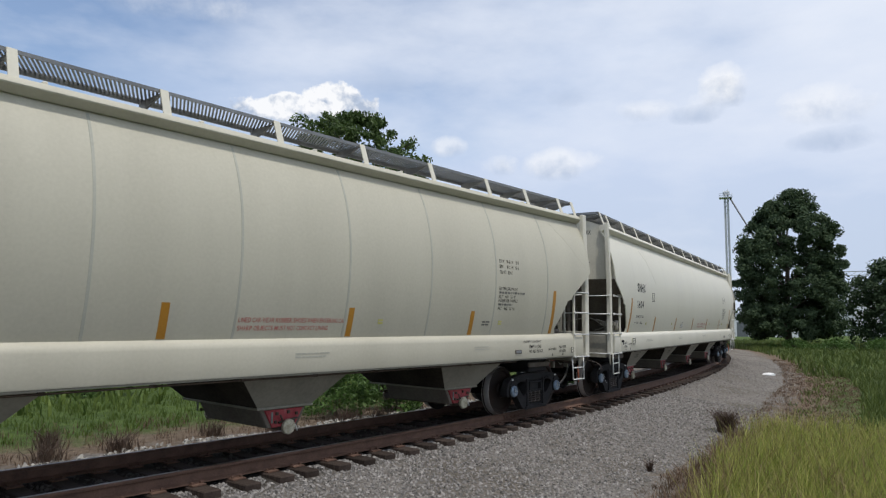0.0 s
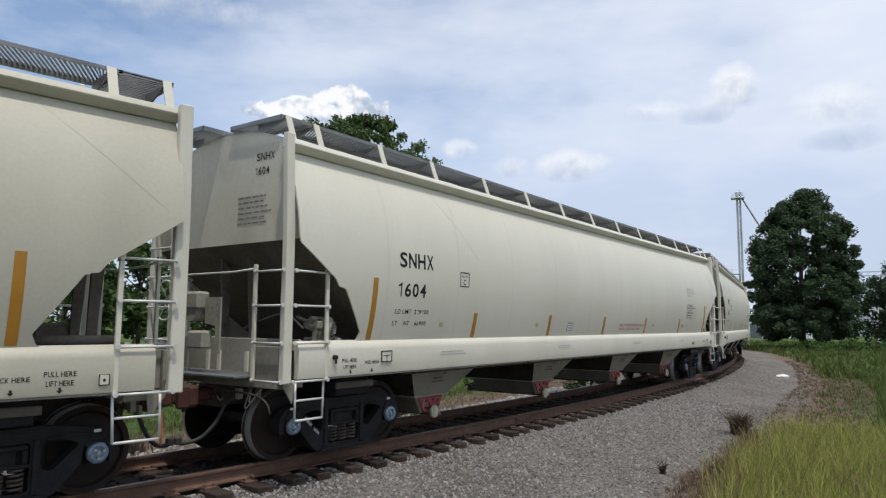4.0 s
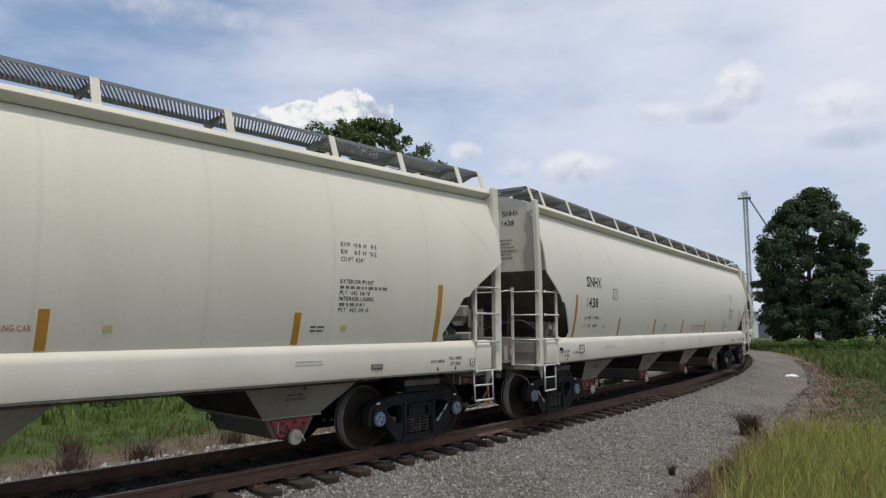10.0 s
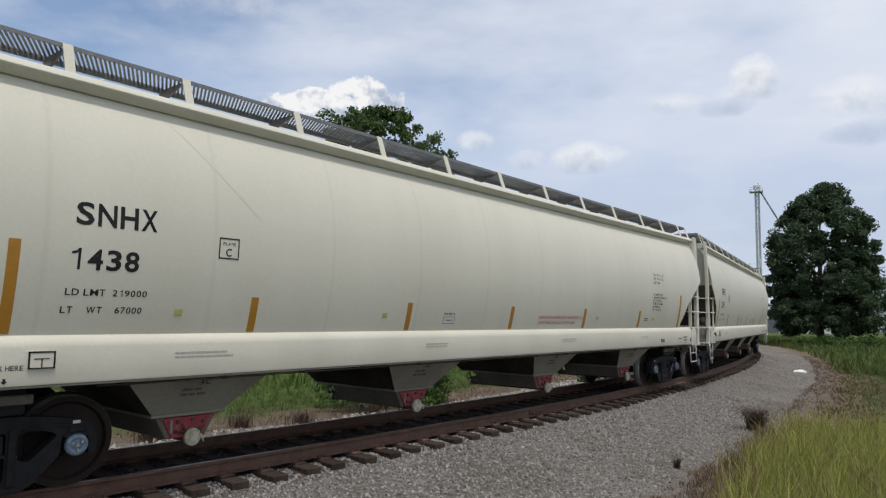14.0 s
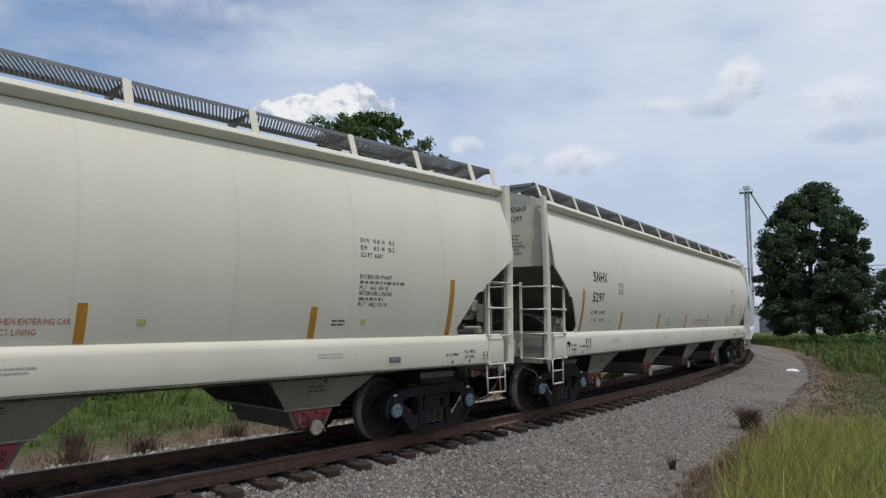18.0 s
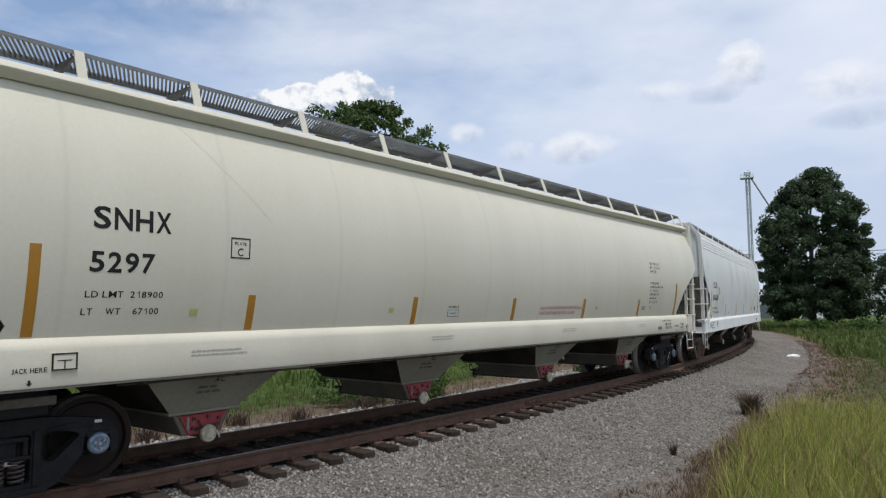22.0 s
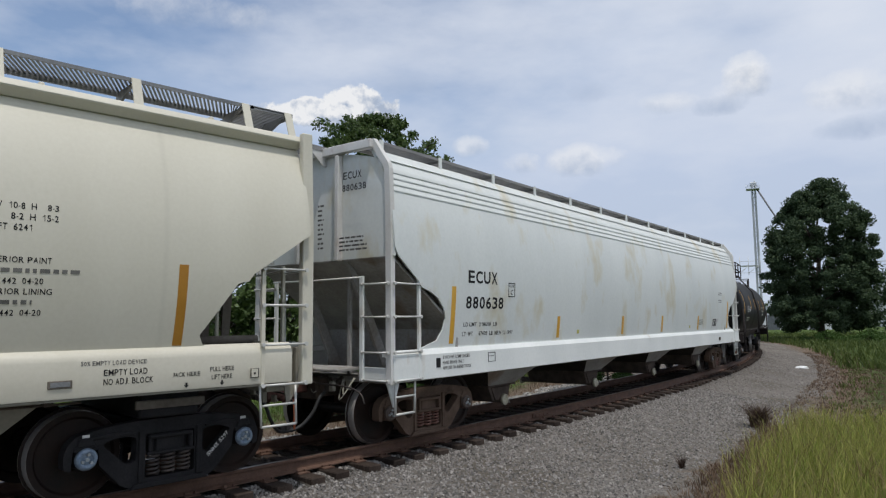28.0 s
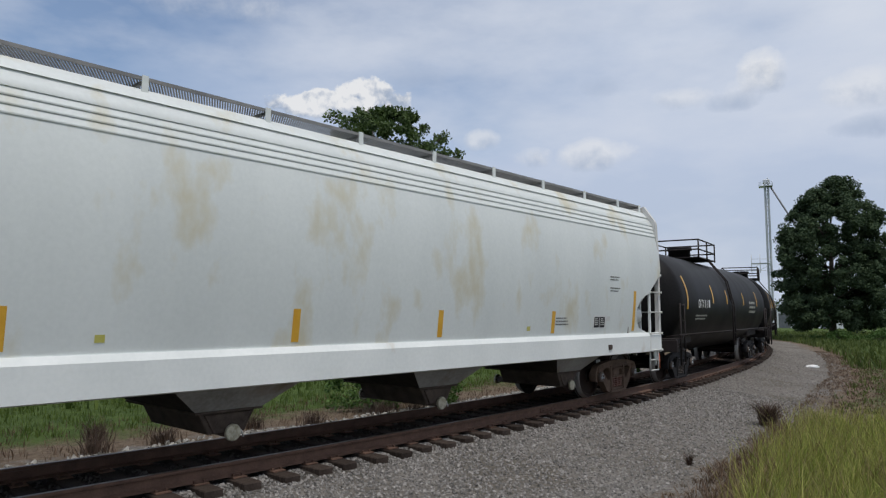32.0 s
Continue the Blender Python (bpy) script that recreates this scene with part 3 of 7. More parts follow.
# ---- railway track ----
railway = thing("railway_track", "rusty curved rails on dark wooden ties in grey ballast", "railway", kind="structure")
RAIL_PROFILE = [(-0.075, -0.17), (0.075, -0.17), (0.075, -0.155), (0.012, -0.135), (0.010, -0.045), (0.036, -0.035), (0.037, -0.010), (0.030, 0.0), (-0.030, 0.0), (-0.037, -0.010), (-0.036, -0.035), (-0.010, -0.045), (-0.012, -0.135), (-0.075, -0.155)]
rail_s = np.arange(-60, 150.1, 0.75)
for side in (-1, 1):
    vs, fs, ms = [], [], []
    n = len(RAIL_PROFILE)
    for s in rail_s:
        x, y, a = track(s)
        for o, z in RAIL_PROFILE:
            d = side * 0.755 + o
            vs.append((x + d * math.cos(a), y - d * math.sin(a), z))
    for i in range(len(rail_s) - 1):
        for k in range(n):
            fs.append((i * n + k, i * n + (k + 1) % n, (i + 1) * n + (k + 1) % n, (i + 1) * n + k))
            ms.append(1 if k == 7 else 0)
    mesh_part("rail", vs, fs, [RAIL, RAIL_TOP], railway, "rust-brown steel rail with a worn head", ms)
bm = bmesh.new()
box(bm, -0.115, 0.115, -1.21, 1.21, -0.36, -0.185, 0.012)
tie = part("tie", bm, TIE, railway)
bm = bmesh.new()
for side in (-1, 1):
    box(bm, -0.09, 0.09, side * 0.755 - 0.17, side * 0.755 + 0.17, -0.18, -0.164)
    for dx in (-0.06, 0.06):
        for dy in (-0.1, 0.1):
            box(bm, dx - 0.013, dx + 0.013, side * 0.755 + dy - 0.016, side * 0.755 + dy + 0.016, -0.17, -0.135)
plates = part("tie_plate", bm, RAIL, tie, "rusty tie plates with spike heads")
tie_rand = random.Random(3)
first = True
for i in range(260):
    s = 2.355 + (i - 52) * 0.498
    x, y, a = track(s)
    jig = tie_rand.uniform(-0.03, 0.03)
    m = Matrix.Translation((x + 0.05 * tie_rand.uniform(-1, 1) * math.cos(a), y - 0.05 * tie_rand.uniform(-1, 1) * math.sin(a), -tie_rand.uniform(0, 0.012))) @ Matrix.Rotation(math.pi / 2 - a + jig, 4, "Z")
    if first:
        tie.matrix_basis, first = m, False
        continue
    t2 = again("tie", tie, railway, m)
    if s < 60:
        again("tie_plate", plates, t2, Matrix())
# joint bars on the near rail
bm = bmesh.new()
box(bm, -0.31, 0.31, -0.022, 0.0, -0.13, -0.05, 0.006)
for k in range(4):
    tube(bm, [(-0.23 + k * 0.153, 0, -0.09), (-0.23 + k * 0.153, -0.05, -0.09)], 0.018, 6)
joint = part("joint_bar", bm, RAIL, railway, "rusty bolted joint bar")
x, y, a = track(8.4)
joint.matrix_basis = Matrix.Translation(beside(8.4, 0.768, 0)) @ Matrix.Rotation(math.pi / 2 - a, 4, "Z")


# ---- loose stones ----
def stones(name, places, sizes, material, label, seed, sink=0.35):
    rs = np.random.RandomState(seed)
    base = np.array([(1, 0, 0), (-1, 0, 0), (0, 1, 0), (0, -1, 0), (0, 0, 1), (0, 0, -1), (.7, .7, .45), (-.7, .6, -.5)], float)
    tri = np.array([(0, 6, 4), (0, 2, 6), (2, 4, 6), (2, 1, 4), (1, 3, 4), (3, 0, 4), (2, 0, 5), (0, 3, 5), (3, 1, 7), (1, 2, 7), (2, 5, 7), (5, 3, 7)])
    n = len(places)
    v = base[None] * rs.uniform(0.65, 1.25, (n, 8, 1)) * (sizes[:, None, None] * rs.uniform(0.7, 1.25, (n, 1, 3)))
    ang = rs.uniform(0, 6.283, (3, n))
    for ax, an in zip(((0, 1), (1, 2), (0, 2)), ang):
        c, s_ = np.cos(an)[:, None], np.sin(an)[:, None]
        p, q = v[:, :, ax[0]].copy(), v[:, :, ax[1]].copy()
        v[:, :, ax[0]], v[:, :, ax[1]] = p * c - q * s_, p * s_ + q * c
    v += places[:, None, :]
    v[:, :, 2] += (sizes * (1 - 2 * sink) * 0.6)[:, None]
    f = (tri[None] + np.arange(n)[:, None, None] * 8).reshape(-1, 3)
    return tagged(mesh_part(name, v.reshape(-1, 3).tolist(), f.tolist(), material), label, "gravel", kind="stuff")


def bank_places(n, s0, s1, v0, v1, seed, power=1.0, thin=1.0):
    rs = np.random.RandomState(seed)
    s = s0 + (s1 - s0) * rs.uniform(0, 1, n) ** power
    v = v0 + (v1 - v0) * rs.uniform(0, 1, n) ** thin
    p = np.array([beside(a, b, 0)[:] for a, b in zip(s, v)])
    p[:, 2] = ground_z(p[:, 0], p[:, 1])
    return p, s, v


def off_ties(p, s, v):
    """Leaves out the stones that would lie on the ties."""
    d = np.abs((s - 2.355 + 0.249) % 0.498 - 0.249)
    return p[(d > 0.14) | (np.abs(v) > 1.24)]


# ---- rolling stock: x along the car (-x leads), y to the far side, z up from the rail tops ----
def rounded(values, heights):
    """Half-width of a side at a height, smooth through the given pairs."""
    co_ = np.polyfit(heights, values, 4)
    return lambda h: float(np.polyval(co_, h)) if np.isscalar(h) else np.polyval(co_, h)


CREAM_SIDE = rounded([1.43, 1.515, 1.565, 1.595, 1.60, 1.57, 1.475, 1.32, 1.235], [1.5, 1.8, 2.1, 2.4, 2.7, 3.1, 3.5, 3.85, 4.02])
WHITE_SIDE = rounded([1.42, 1.47, 1.50, 1.52, 1.525, 1.51, 1.46, 1.38, 1.27], [1.3, 1.7, 2.0, 2.4, 2.7, 3.1, 3.5, 3.8, 4.15])
SPINS = []   # every part that turns with the wheels


def wheel_mesh():
    bm = bmesh.new()
    lathe(bm, [(0.10, -0.08), (0.13, -0.08), (0.15, -0.05), (0.37, -0.035), (0.395, -0.07), (0.452, -0.07), (0.457, -0.06), (0.462, 0.045), (0.488, 0.058), (0.488, 0.072), (0.45, 0.078), (0.395, 0.075), (0.37, 0.01), (0.15, 0.0), (0.13, 0.06), (0.10, 0.06)], 36,
          [0, 0, 0, 0, 0, 1, 1, 0, 1, 0, 0, 0, 0, 0, 0])
    return bm


def soft_corners(pts, r):
    """Rounds the corners of an outline."""
    out = []
    for i, p in enumerate(pts):
        p, a, b = Vector(p), Vector(pts[i - 1]), Vector(pts[(i + 1) % len(pts)])
        u, w = (a - p), (b - p)
        q = min(r, u.length * 0.45, w.length * 0.45)
        u, w = p + u.normalized() * q, p + w.normalized() * q
        out += [tuple(u), tuple((u + 2 * p + w) / 4), tuple(w)]
    return out


def holed_plate(outer, holes, y0, y1, bevel):
    """A thick cast plate in x and z with openings through it."""
    bm = bmesh.new()
    edges = []
    for loop in [outer] + holes:
        vs = [bm.verts.new((x, y0, z)) for x, z in loop]
        edges += [bm.edges.new((vs[i - 1], vs[i])) for i in range(len(vs))]
    faces = [g for g in bmesh.ops.triangle_fill(bm, edges=edges, use_beauty=True)["geom"] if isinstance(g, bmesh.types.BMFace)]
    out = bmesh.ops.extrude_face_region(bm, geom=faces)["geom"]
    for g in out:
        if isinstance(g, bmesh.types.BMVert):
            g.co.y = y1
    bmesh.ops.recalc_face_normals(bm, faces=bm.faces[:])
    return bm


def eased(points, n=5):
    """More points along a smooth line through the given ones."""
    p = [Vector(q) for q in points]
    p = [p[0] * 2 - p[1]] + p + [p[-1] * 2 - p[-2]]
    out = []
    for a, b, c, d in zip(p, p[1:], p[2:], p[3:]):
        for k in range(n):
            t = k / n
            out.append(0.5 * (2 * b + (c - a) * t + (2 * a - 5 * b + 4 * c - d) * t * t + (3 * b - a - 3 * c + d) * t ** 3))
    return out + [p[-2]]


def truck(car, x, turn, castings, caps, spring, stencil=True):
    """Three-piece freight truck with two wheelsets."""
    bm = bmesh.new()
    box(bm, -0.17, 0.17, -1.08, 1.08, 0.40, 0.62, 0.02)
    box(bm, -0.24, 0.24, -0.35, 0.35, 0.58, 0.74, 0.02)
    for sx in (-1, 1):     # brake beams
        box(bm, sx * 0.34 - 0.03, sx * 0.34 + 0.03, -0.75, 0.75, 0.30, 0.38)
        for sy in (-0.74, 0.74):
            box(bm, sx * 0.42 - 0.05, sx * 0.42 + 0.04, sy - 0.05, sy + 0.05, 0.28, 0.52, 0.01)
    t = part("truck", bm, castings, car, "cast steel truck with coil springs")
    t.matrix_basis = pose(x, 0, 0, 0, 0, turn)
    half = [(0.0, 0.775), (0.34, 0.775), (0.62, 0.75), (0.85, 0.715), (0.98, 0.68), (1.06, 0.60), (1.095, 0.50), (1.085, 0.37), (1.02, 0.345), (1.005, 0.555), (0.765, 0.555), (0.75, 0.37), (0.70, 0.32), (0.53, 0.13), (0.42, 0.075), (0.0, 0.07)]
    outer = soft_corners(half + [(-x_, z_) for x_, z_ in half[-2:0:-1]], 0.02)
    holes = [soft_corners([(-0.275, 0.165), (0.275, 0.165), (0.275, 0.625), (-0.275, 0.625)], 0.03)]
    for sx in (-1, 1):
        holes.append(soft_corners([(sx * 0.375, 0.36), (sx * 0.375, 0.615), (sx * 0.58, 0.625), (sx * 0.735, 0.575), (sx * 0.47, 0.33)], 0.05))
    for side in (-1, 1):
        bm = holed_plate(outer, holes, side * 0.95, side * 1.09, 0.014)
        for sx in (-1, 1):
            # raised ribs along the edges, the bearing adapter and its axle box
            prism(bm, [(sx * 0.40, 0.655), (sx * 0.62, 0.69), (sx * 0.85, 0.665), (sx * 0.85, 0.635), (sx * 0.62, 0.645), (sx * 0.40, 0.635)], side * 1.085, side * 1.11, 0.006)
            prism(bm, [(sx * 0.295, 0.13), (sx * 0.295, 0.66), (sx * 0.355, 0.66), (sx * 0.355, 0.13)], side * 1.085, side * 1.115, 0.006)
            box(bm, sx * 0.889 - 0.115, sx * 0.889 + 0.115, min(side * 0.96, side * 1.12), max(side * 0.96, side * 1.12), 0.53, 0.575, 0.01)
            prism(bm, [(sx * 0.80, 0.575), (sx * 0.98, 0.575), (sx * 0.95, 0.66), (sx * 0.83, 0.66)], side * 1.06, side * 1.115, 0.01)
            tube(bm, [(sx * 0.889, side * 0.88, 0.457), (sx * 0.889, side * 1.10, 0.457)], 0.11, 18)
        prism(bm, [(-0.44, 0.07), (-0.38, 0.125), (0.38, 0.125), (0.44, 0.07)], side * 1.08, side * 1.13, 0.008)
        f_ = part("side_frame", bm, castings, t, smooth=35)
        for k in (-0.175, 0, 0.175):
            bm = bmesh.new()
            turns = [(k + 0.062 * math.cos(a), side * 1.04 + 0.062 * math.sin(a), 0.175 + 0.225 * a / (2 * math.pi * 5.2)) for a in np.linspace(0, 2 * math.pi * 5.2, 53)]
            tube(bm, turns, 0.0155, 5)
            part("spring", bm, spring, t)
        bm = bmesh.new()
        ya, yb = sorted((side * 0.93, side * 1.12))
        box(bm, -0.265, 0.265, ya, yb, 0.40, 0.435, 0.008)
        box(bm, -0.25, 0.25, ya, yb - 0.01 if side > 0 else yb, 0.565, 0.61, 0.012)
        for sx in (-1, 1):
            box(bm, min(sx * 0.205, sx * 0.25), max(sx * 0.205, sx * 0.25), ya, yb, 0.435, 0.57, 0.01)
        box(bm, -0.2, 0.2, min(side * 0.95, side * 1.05), max(side * 0.95, side * 1.05), 0.435, 0.57)
        part("bolster_end", bm, castings, t)
        if stencil:
            for sx in (-1, 1):
                bm = bmesh.new()
                box(bm, sx * 0.889 - 0.035, sx * 0.889 + 0.035, min(side * 1.08, side * 1.094), max(side * 1.08, side * 1.094), 0.662, 0.692)
                part("sticker", bm, WHITE_LETTER, f_, "small white label")
    for k, sx in enumerate((-0.889, 0.889)):
        bm = wheel_mesh()
        for v in bm.verts:
            v.co.y += 0.76
        other = wheel_mesh()
        for v in other.verts:
            v.co.y = -(v.co.y + 0.76)
        bmesh.ops.reverse_faces(other, faces=other.faces[:])
        me = bpy.data.meshes.new("tmp")
        other.to_mesh(me)
        other.free()
        bm.from_mesh(me)
        bpy.data.meshes.remove(me)
        # the wheels above have their rims outward: turn them so that the flange runs inside the rails
        for v in bm.verts:
            s_ = 1 if v.co.y > 0 else -1
            v.co.y = s_ * (1.52 - abs(v.co.y))
        bmesh.ops.reverse_faces(bm, faces=bm.faces[:])
        tube(bm, [(0, -0.9, 0), (0, -0.7, 0), (0, -0.4, 0), (0, 0.4, 0), (0, 0.7, 0), (0, 0.9, 0)], [0.08, 0.085, 0.078, 0.078, 0.085, 0.08], 14)
        w = part("wheelset", bm, [WHEEL, TREAD], t, "dark wheelset with bright rims", smooth=40)
        w.matrix_basis = pose(sx, 0, 0.457)
        w["spin"] = 1.0
        for side in (-1, 1):
            bm = bmesh.new()
            lathe(bm, [(0.105, -0.02), (0.11, 0.015), (0.098, 0.04), (0.062, 0.045), (0.056, 0.03)], 22)
            for a in (0, 2.0944, 4.1888):
                c, s_ = 0.05 * math.cos(a), 0.05 * math.sin(a)
                tube(bm, [(c, 0.03, s_), (c, 0.062, s_)], 0.016, 6, 1)
            tube(bm, [(0, 0.03, 0), (0, 0.05, 0)], 0.02, 8, 1)
            if side < 0:
                for v in bm.verts:
                    v.co.y = -v.co.y
                bmesh.ops.reverse_faces(bm, faces=bm.faces[:])
            c = part("bearing_cap", bm, [caps, BOLT], t, "bearing cap with three bolts")
            c.matrix_basis = pose(sx, side * 1.11, 0.457)
            c["spin"] = 1.0
    return t


def coupler(car, end, mat=RUST):
    """Knuckle coupler, its draft pocket, the air hose and the lever at one end (-1 or 1)."""
    def bx(bm, a, b, *r, **k):
        box(bm, min(end * a, end * b), max(end * a, end * b), *r, **k)
    bm = bmesh.new()
    bx(bm, 8.5, 9.5, -0.22, 0.22, 0.70, 1.0, bevel=0.02)
    bx(bm, 9.5, 9.6, -0.27, 0.27, 0.68, 1.02, bevel=0.02)
    for y in (-0.27, 0.27):
        prism(bm, [(end * 9.0, 0.98), (end * 9.58, 0.98), (end * 9.58, 0.80), (end * 9.2, 0.80)], y - 0.02, y + 0.02)
    part("draft_sill", bm, GATE_DARK, car, "grimy draft sill end")
    bm = bmesh.new()
    bx(bm, 9.55, 9.9, -0.085, 0.085, 0.78, 0.93, bevel=0.02)
    bx(bm, 9.86, 10.05, -0.17, 0.17, 0.71, 0.99, bevel=0.04)
    prism(bm, [(end * 10.0, 0.74), (end * 10.22, 0.76), (end * 10.22, 0.95), (end * 10.0, 0.97)], -0.17 * end, -0.05 * end, 0.03)
    bx(bm, 10.0, 10.16, min(0.05 * end, 0.17 * end), max(0.05 * end, 0.17 * end), 0.70, 1.0, bevel=0.03)
    tube(bm, [(end * 10.06, 0.11 * end, 0.66), (end * 10.06, 0.11 * end, 1.04)], 0.025, 8)
    part("coupler", bm, mat, car, "rust-red knuckle coupler")
    bm = bmesh.new()
    tube(bm, eased([(end * 9.6, -0.45, 0.80), (end * 9.70, -0.44, 0.72), (end * 9.80, -0.41, 0.52), (end * 9.95, -0.33, 0.35), (end * 10.12, -0.24, 0.30), (end * 10.22, -0.2, 0.33)]), 0.025, 8)
    hose = part("air_hose", bm, RUBBER, car, "black rubber brake hose")
    bm = bmesh.new()
    bx(bm, 10.14, 10.23, -0.245, -0.165, 0.29, 0.38, bevel=0.015)
    part("hose_coupling", bm, SPRING, hose)
    if end > 0:
        bm = bmesh.new()
        tube(bm, [(9.62, -1.28, 0.86), (9.63, -1.29, 0.66), (9.62, -1.30, 0.50)], [0.012, 0.016, 0.012], 8)
        part("safety_tag", bm, ORANGE, car, "faded orange rod")
    bm = bmesh.new()
    tube(bm, eased([(end * 9.3, -0.5, 0.98), (end * 9.45, -0.49, 0.90), (end * 9.6, -0.45, 0.81)]), 0.035, 8)
    bx(bm, 9.5, 9.6, -0.51, -0.43, 0.80, 0.92, bevel=0.015)
    tube(bm, [(end * 9.55, -0.47, 0.92), (end * 9.56, -0.47, 0.97), (end * 9.52, -0.62, 0.99)], 0.011, 6)
    part("angle_cock", bm, SPRING, car)
    bm = bmesh.new()
    tube(bm, eased([(end * 10.02, 0.0, 1.0), (end * 9.92, -0.14, 1.03), (end * 9.70, -0.4, 0.93), (end * 9.67, -0.95, 0.90), (end * 9.66, -1.2, 0.82), (end * 9.64, -1.26, 0.68)]), 0.012, 6)
    part("uncoupling_lever", bm, SPRING, car)
    bm = bmesh.new()      # brackets, chain and pipe stubs under the platform
    r = random.Random(31 if end > 0 else 37)
    for k in range(9):
        y, z, x = r.uniform(-1.1, 0.8), r.uniform(0.84, 1.0), r.uniform(9.35, 9.6)
        w, h = r.uniform(0.02, 0.06), r.uniform(0.03, 0.09)
        bx(bm, x, x + r.uniform(0.03, 0.07), y - w, y + w, z - h, z + 0.05, bevel=0.006)
    for k in range(4):
        y = r.uniform(-0.9, 0.5)
        tube(bm, eased([(end * 9.4, y, 1.0), (end * 9.62, y + r.uniform(-0.1, 0.1), r.uniform(0.7, 0.85)), (end * 9.5, y + r.uniform(0.1, 0.4), 0.98)]), 0.009, 6)
    # shade below the platform is painted into these fittings
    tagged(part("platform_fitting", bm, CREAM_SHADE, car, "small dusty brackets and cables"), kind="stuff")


GLYPHS = {}
ADVANCE = dict(I=0.39, M=1.16, W=1.30, N=1.0, H=1.0, C=1.0, U=1.0, D=1.0, R=1.0, L=0.78, T=0.85, J=0.69, F=0.85, G=1.08, O=1.08)


def glyph(ch, bold):
    """Outline and faces of one letter of the built-in font, one unit wide and high."""
    if ch == "1":
        stem = 0.30 if bold > 0.02 else 0.27
        return np.array([(1 - stem, 0), (1, 0), (1, 1), (1 - stem * 0.8, 1), (1 - stem, 0.80), (0.45, 0.74), (0, 0.71), (0, 0.82), (0.5, 0.88)]), [(0, 1, 2, 3, 4), (4, 3, 8, 5), (5, 8, 7, 6)]
    if (ch, bold) not in GLYPHS:
        cu = bpy.data.curves.new("words", "FONT")
        cu.body, cu.size, cu.resolution_u, cu.offset = ch, 1.0, 3, bold
        ob = bpy.data.objects.new("words", cu)
        me = bpy.data.meshes.new_from_object(ob)
        co_ = np.array([v.co[:2] for v in me.vertices])
        fs = [tuple(p.vertices) for p in me.polygons]
        bpy.data.objects.remove(ob)
        bpy.data.curves.remove(cu)
        bpy.data.meshes.remove(me)
        lo, hi = co_.min(0), co_.max(0)
        GLYPHS[ch, bold] = ((co_ - lo) / (hi - lo), fs)
    return GLYPHS[ch, bold]


def lettering(car, text, u, h, wide, tall, side, mat, name="lettering", face=None, lean=0.0):
    """A line of words in even capitals on the camera's side of a car (its left foot at u, h), or on its leading end at x = face."""
    pts, faces_, x = [], [], 0.0
    for ch in text:
        step = ADVANCE.get(ch, 0.78 if ch.isdigit() else 0.40 if ch in " .-" else 0.93)
        if ch != " ":
            co_, fs = glyph(ch, 0.022 if tall > 0.15 else 0.012)
            w, z0, z1 = step - 0.15, 0.0, 1.0
            if ch == "1":
                w = 0.37
            elif ch == "I":
                w = 0.14
            elif ch == ".":
                w, z1 = 0.13, 0.13
            elif ch == "-":
                w, z0, z1 = 0.28, 0.32, 0.45
            k = len(pts)
            pts += [(x + (step - w) / 2 + a * w, z0 + b * (z1 - z0)) for a, b in co_]
            faces_ += [tuple(k + i for i in f) for f in fs]
        x += step
    pts = np.array(pts)
    tx = (pts[:, 0] - pts[:, 0].min()) / (pts[:, 0].max() - pts[:, 0].min()) * wide
    ty = pts[:, 1] * tall
    if face is None:
        hh = h + ty
        out = np.stack([u + tx + lean * ty, -(np.array([side(z) for z in hh]) + 0.0025), hh], -1)
    else:
        out = np.stack([np.full(len(tx), face - 0.003), -(u + tx), h + ty], -1)
    return tagged(mesh_part(name, out.tolist(), faces_, mat, car), kind="stuff")


def bars(car, u, h, wide, tall, n, side, mat, name="faint_lettering", seed=1, face=None, word=0.13, fill=0.5):
    """Lines of writing too small to read, as bars broken into words."""
    r = random.Random(seed)
    vs, fs = [], []
    step = tall / n
    for i in range(n):
        z1 = h + tall - i * step
        z0 = z1 - step * fill
        x, end = u, u + wide * r.uniform(0.72, 1.0)
        while x < end:
            w = min(word * r.uniform(0.5, 1.6), end - x)
            k = len(vs)
            for px, pz in ((x, z0), (x + w, z0), (x + w, z1), (x, z1)):
                vs.append((px, -(side(pz) + 0.004), pz) if face is None else (face - 0.004, -px, pz))
            fs.append((k, k + 1, k + 2, k + 3))
            x += w
            x += (z1 - z0) * 0.7
    return tagged(mesh_part(name, vs, fs, mat, car), kind="stuff")


def patch(car, name, u0, u1, h0, h1, side, mat, rows=6, lean=0.0, label="", out=0.004):
    """A strip stuck to the curved side."""
    vs, fs = [], []
    for i in range(rows + 1):
        z = h0 + (h1 - h0) * i / rows
        dx = lean * (z - h0)
        vs += [(u0 + dx, -(side(z) + out), z), (u1 + dx, -(side(z) + out), z), (u0 + dx, -(side(z) - 0.004), z), (u1 + dx, -(side(z) - 0.004), z)]
        if i:
            a, b = 4 * (i - 1), 4 * i
            fs += [(a, a + 1, b + 1, b), (a, b, b + 2, a + 2), (a + 1, a + 3, b + 3, b + 1)]
    return mesh_part(name, vs, fs, mat, car, label)


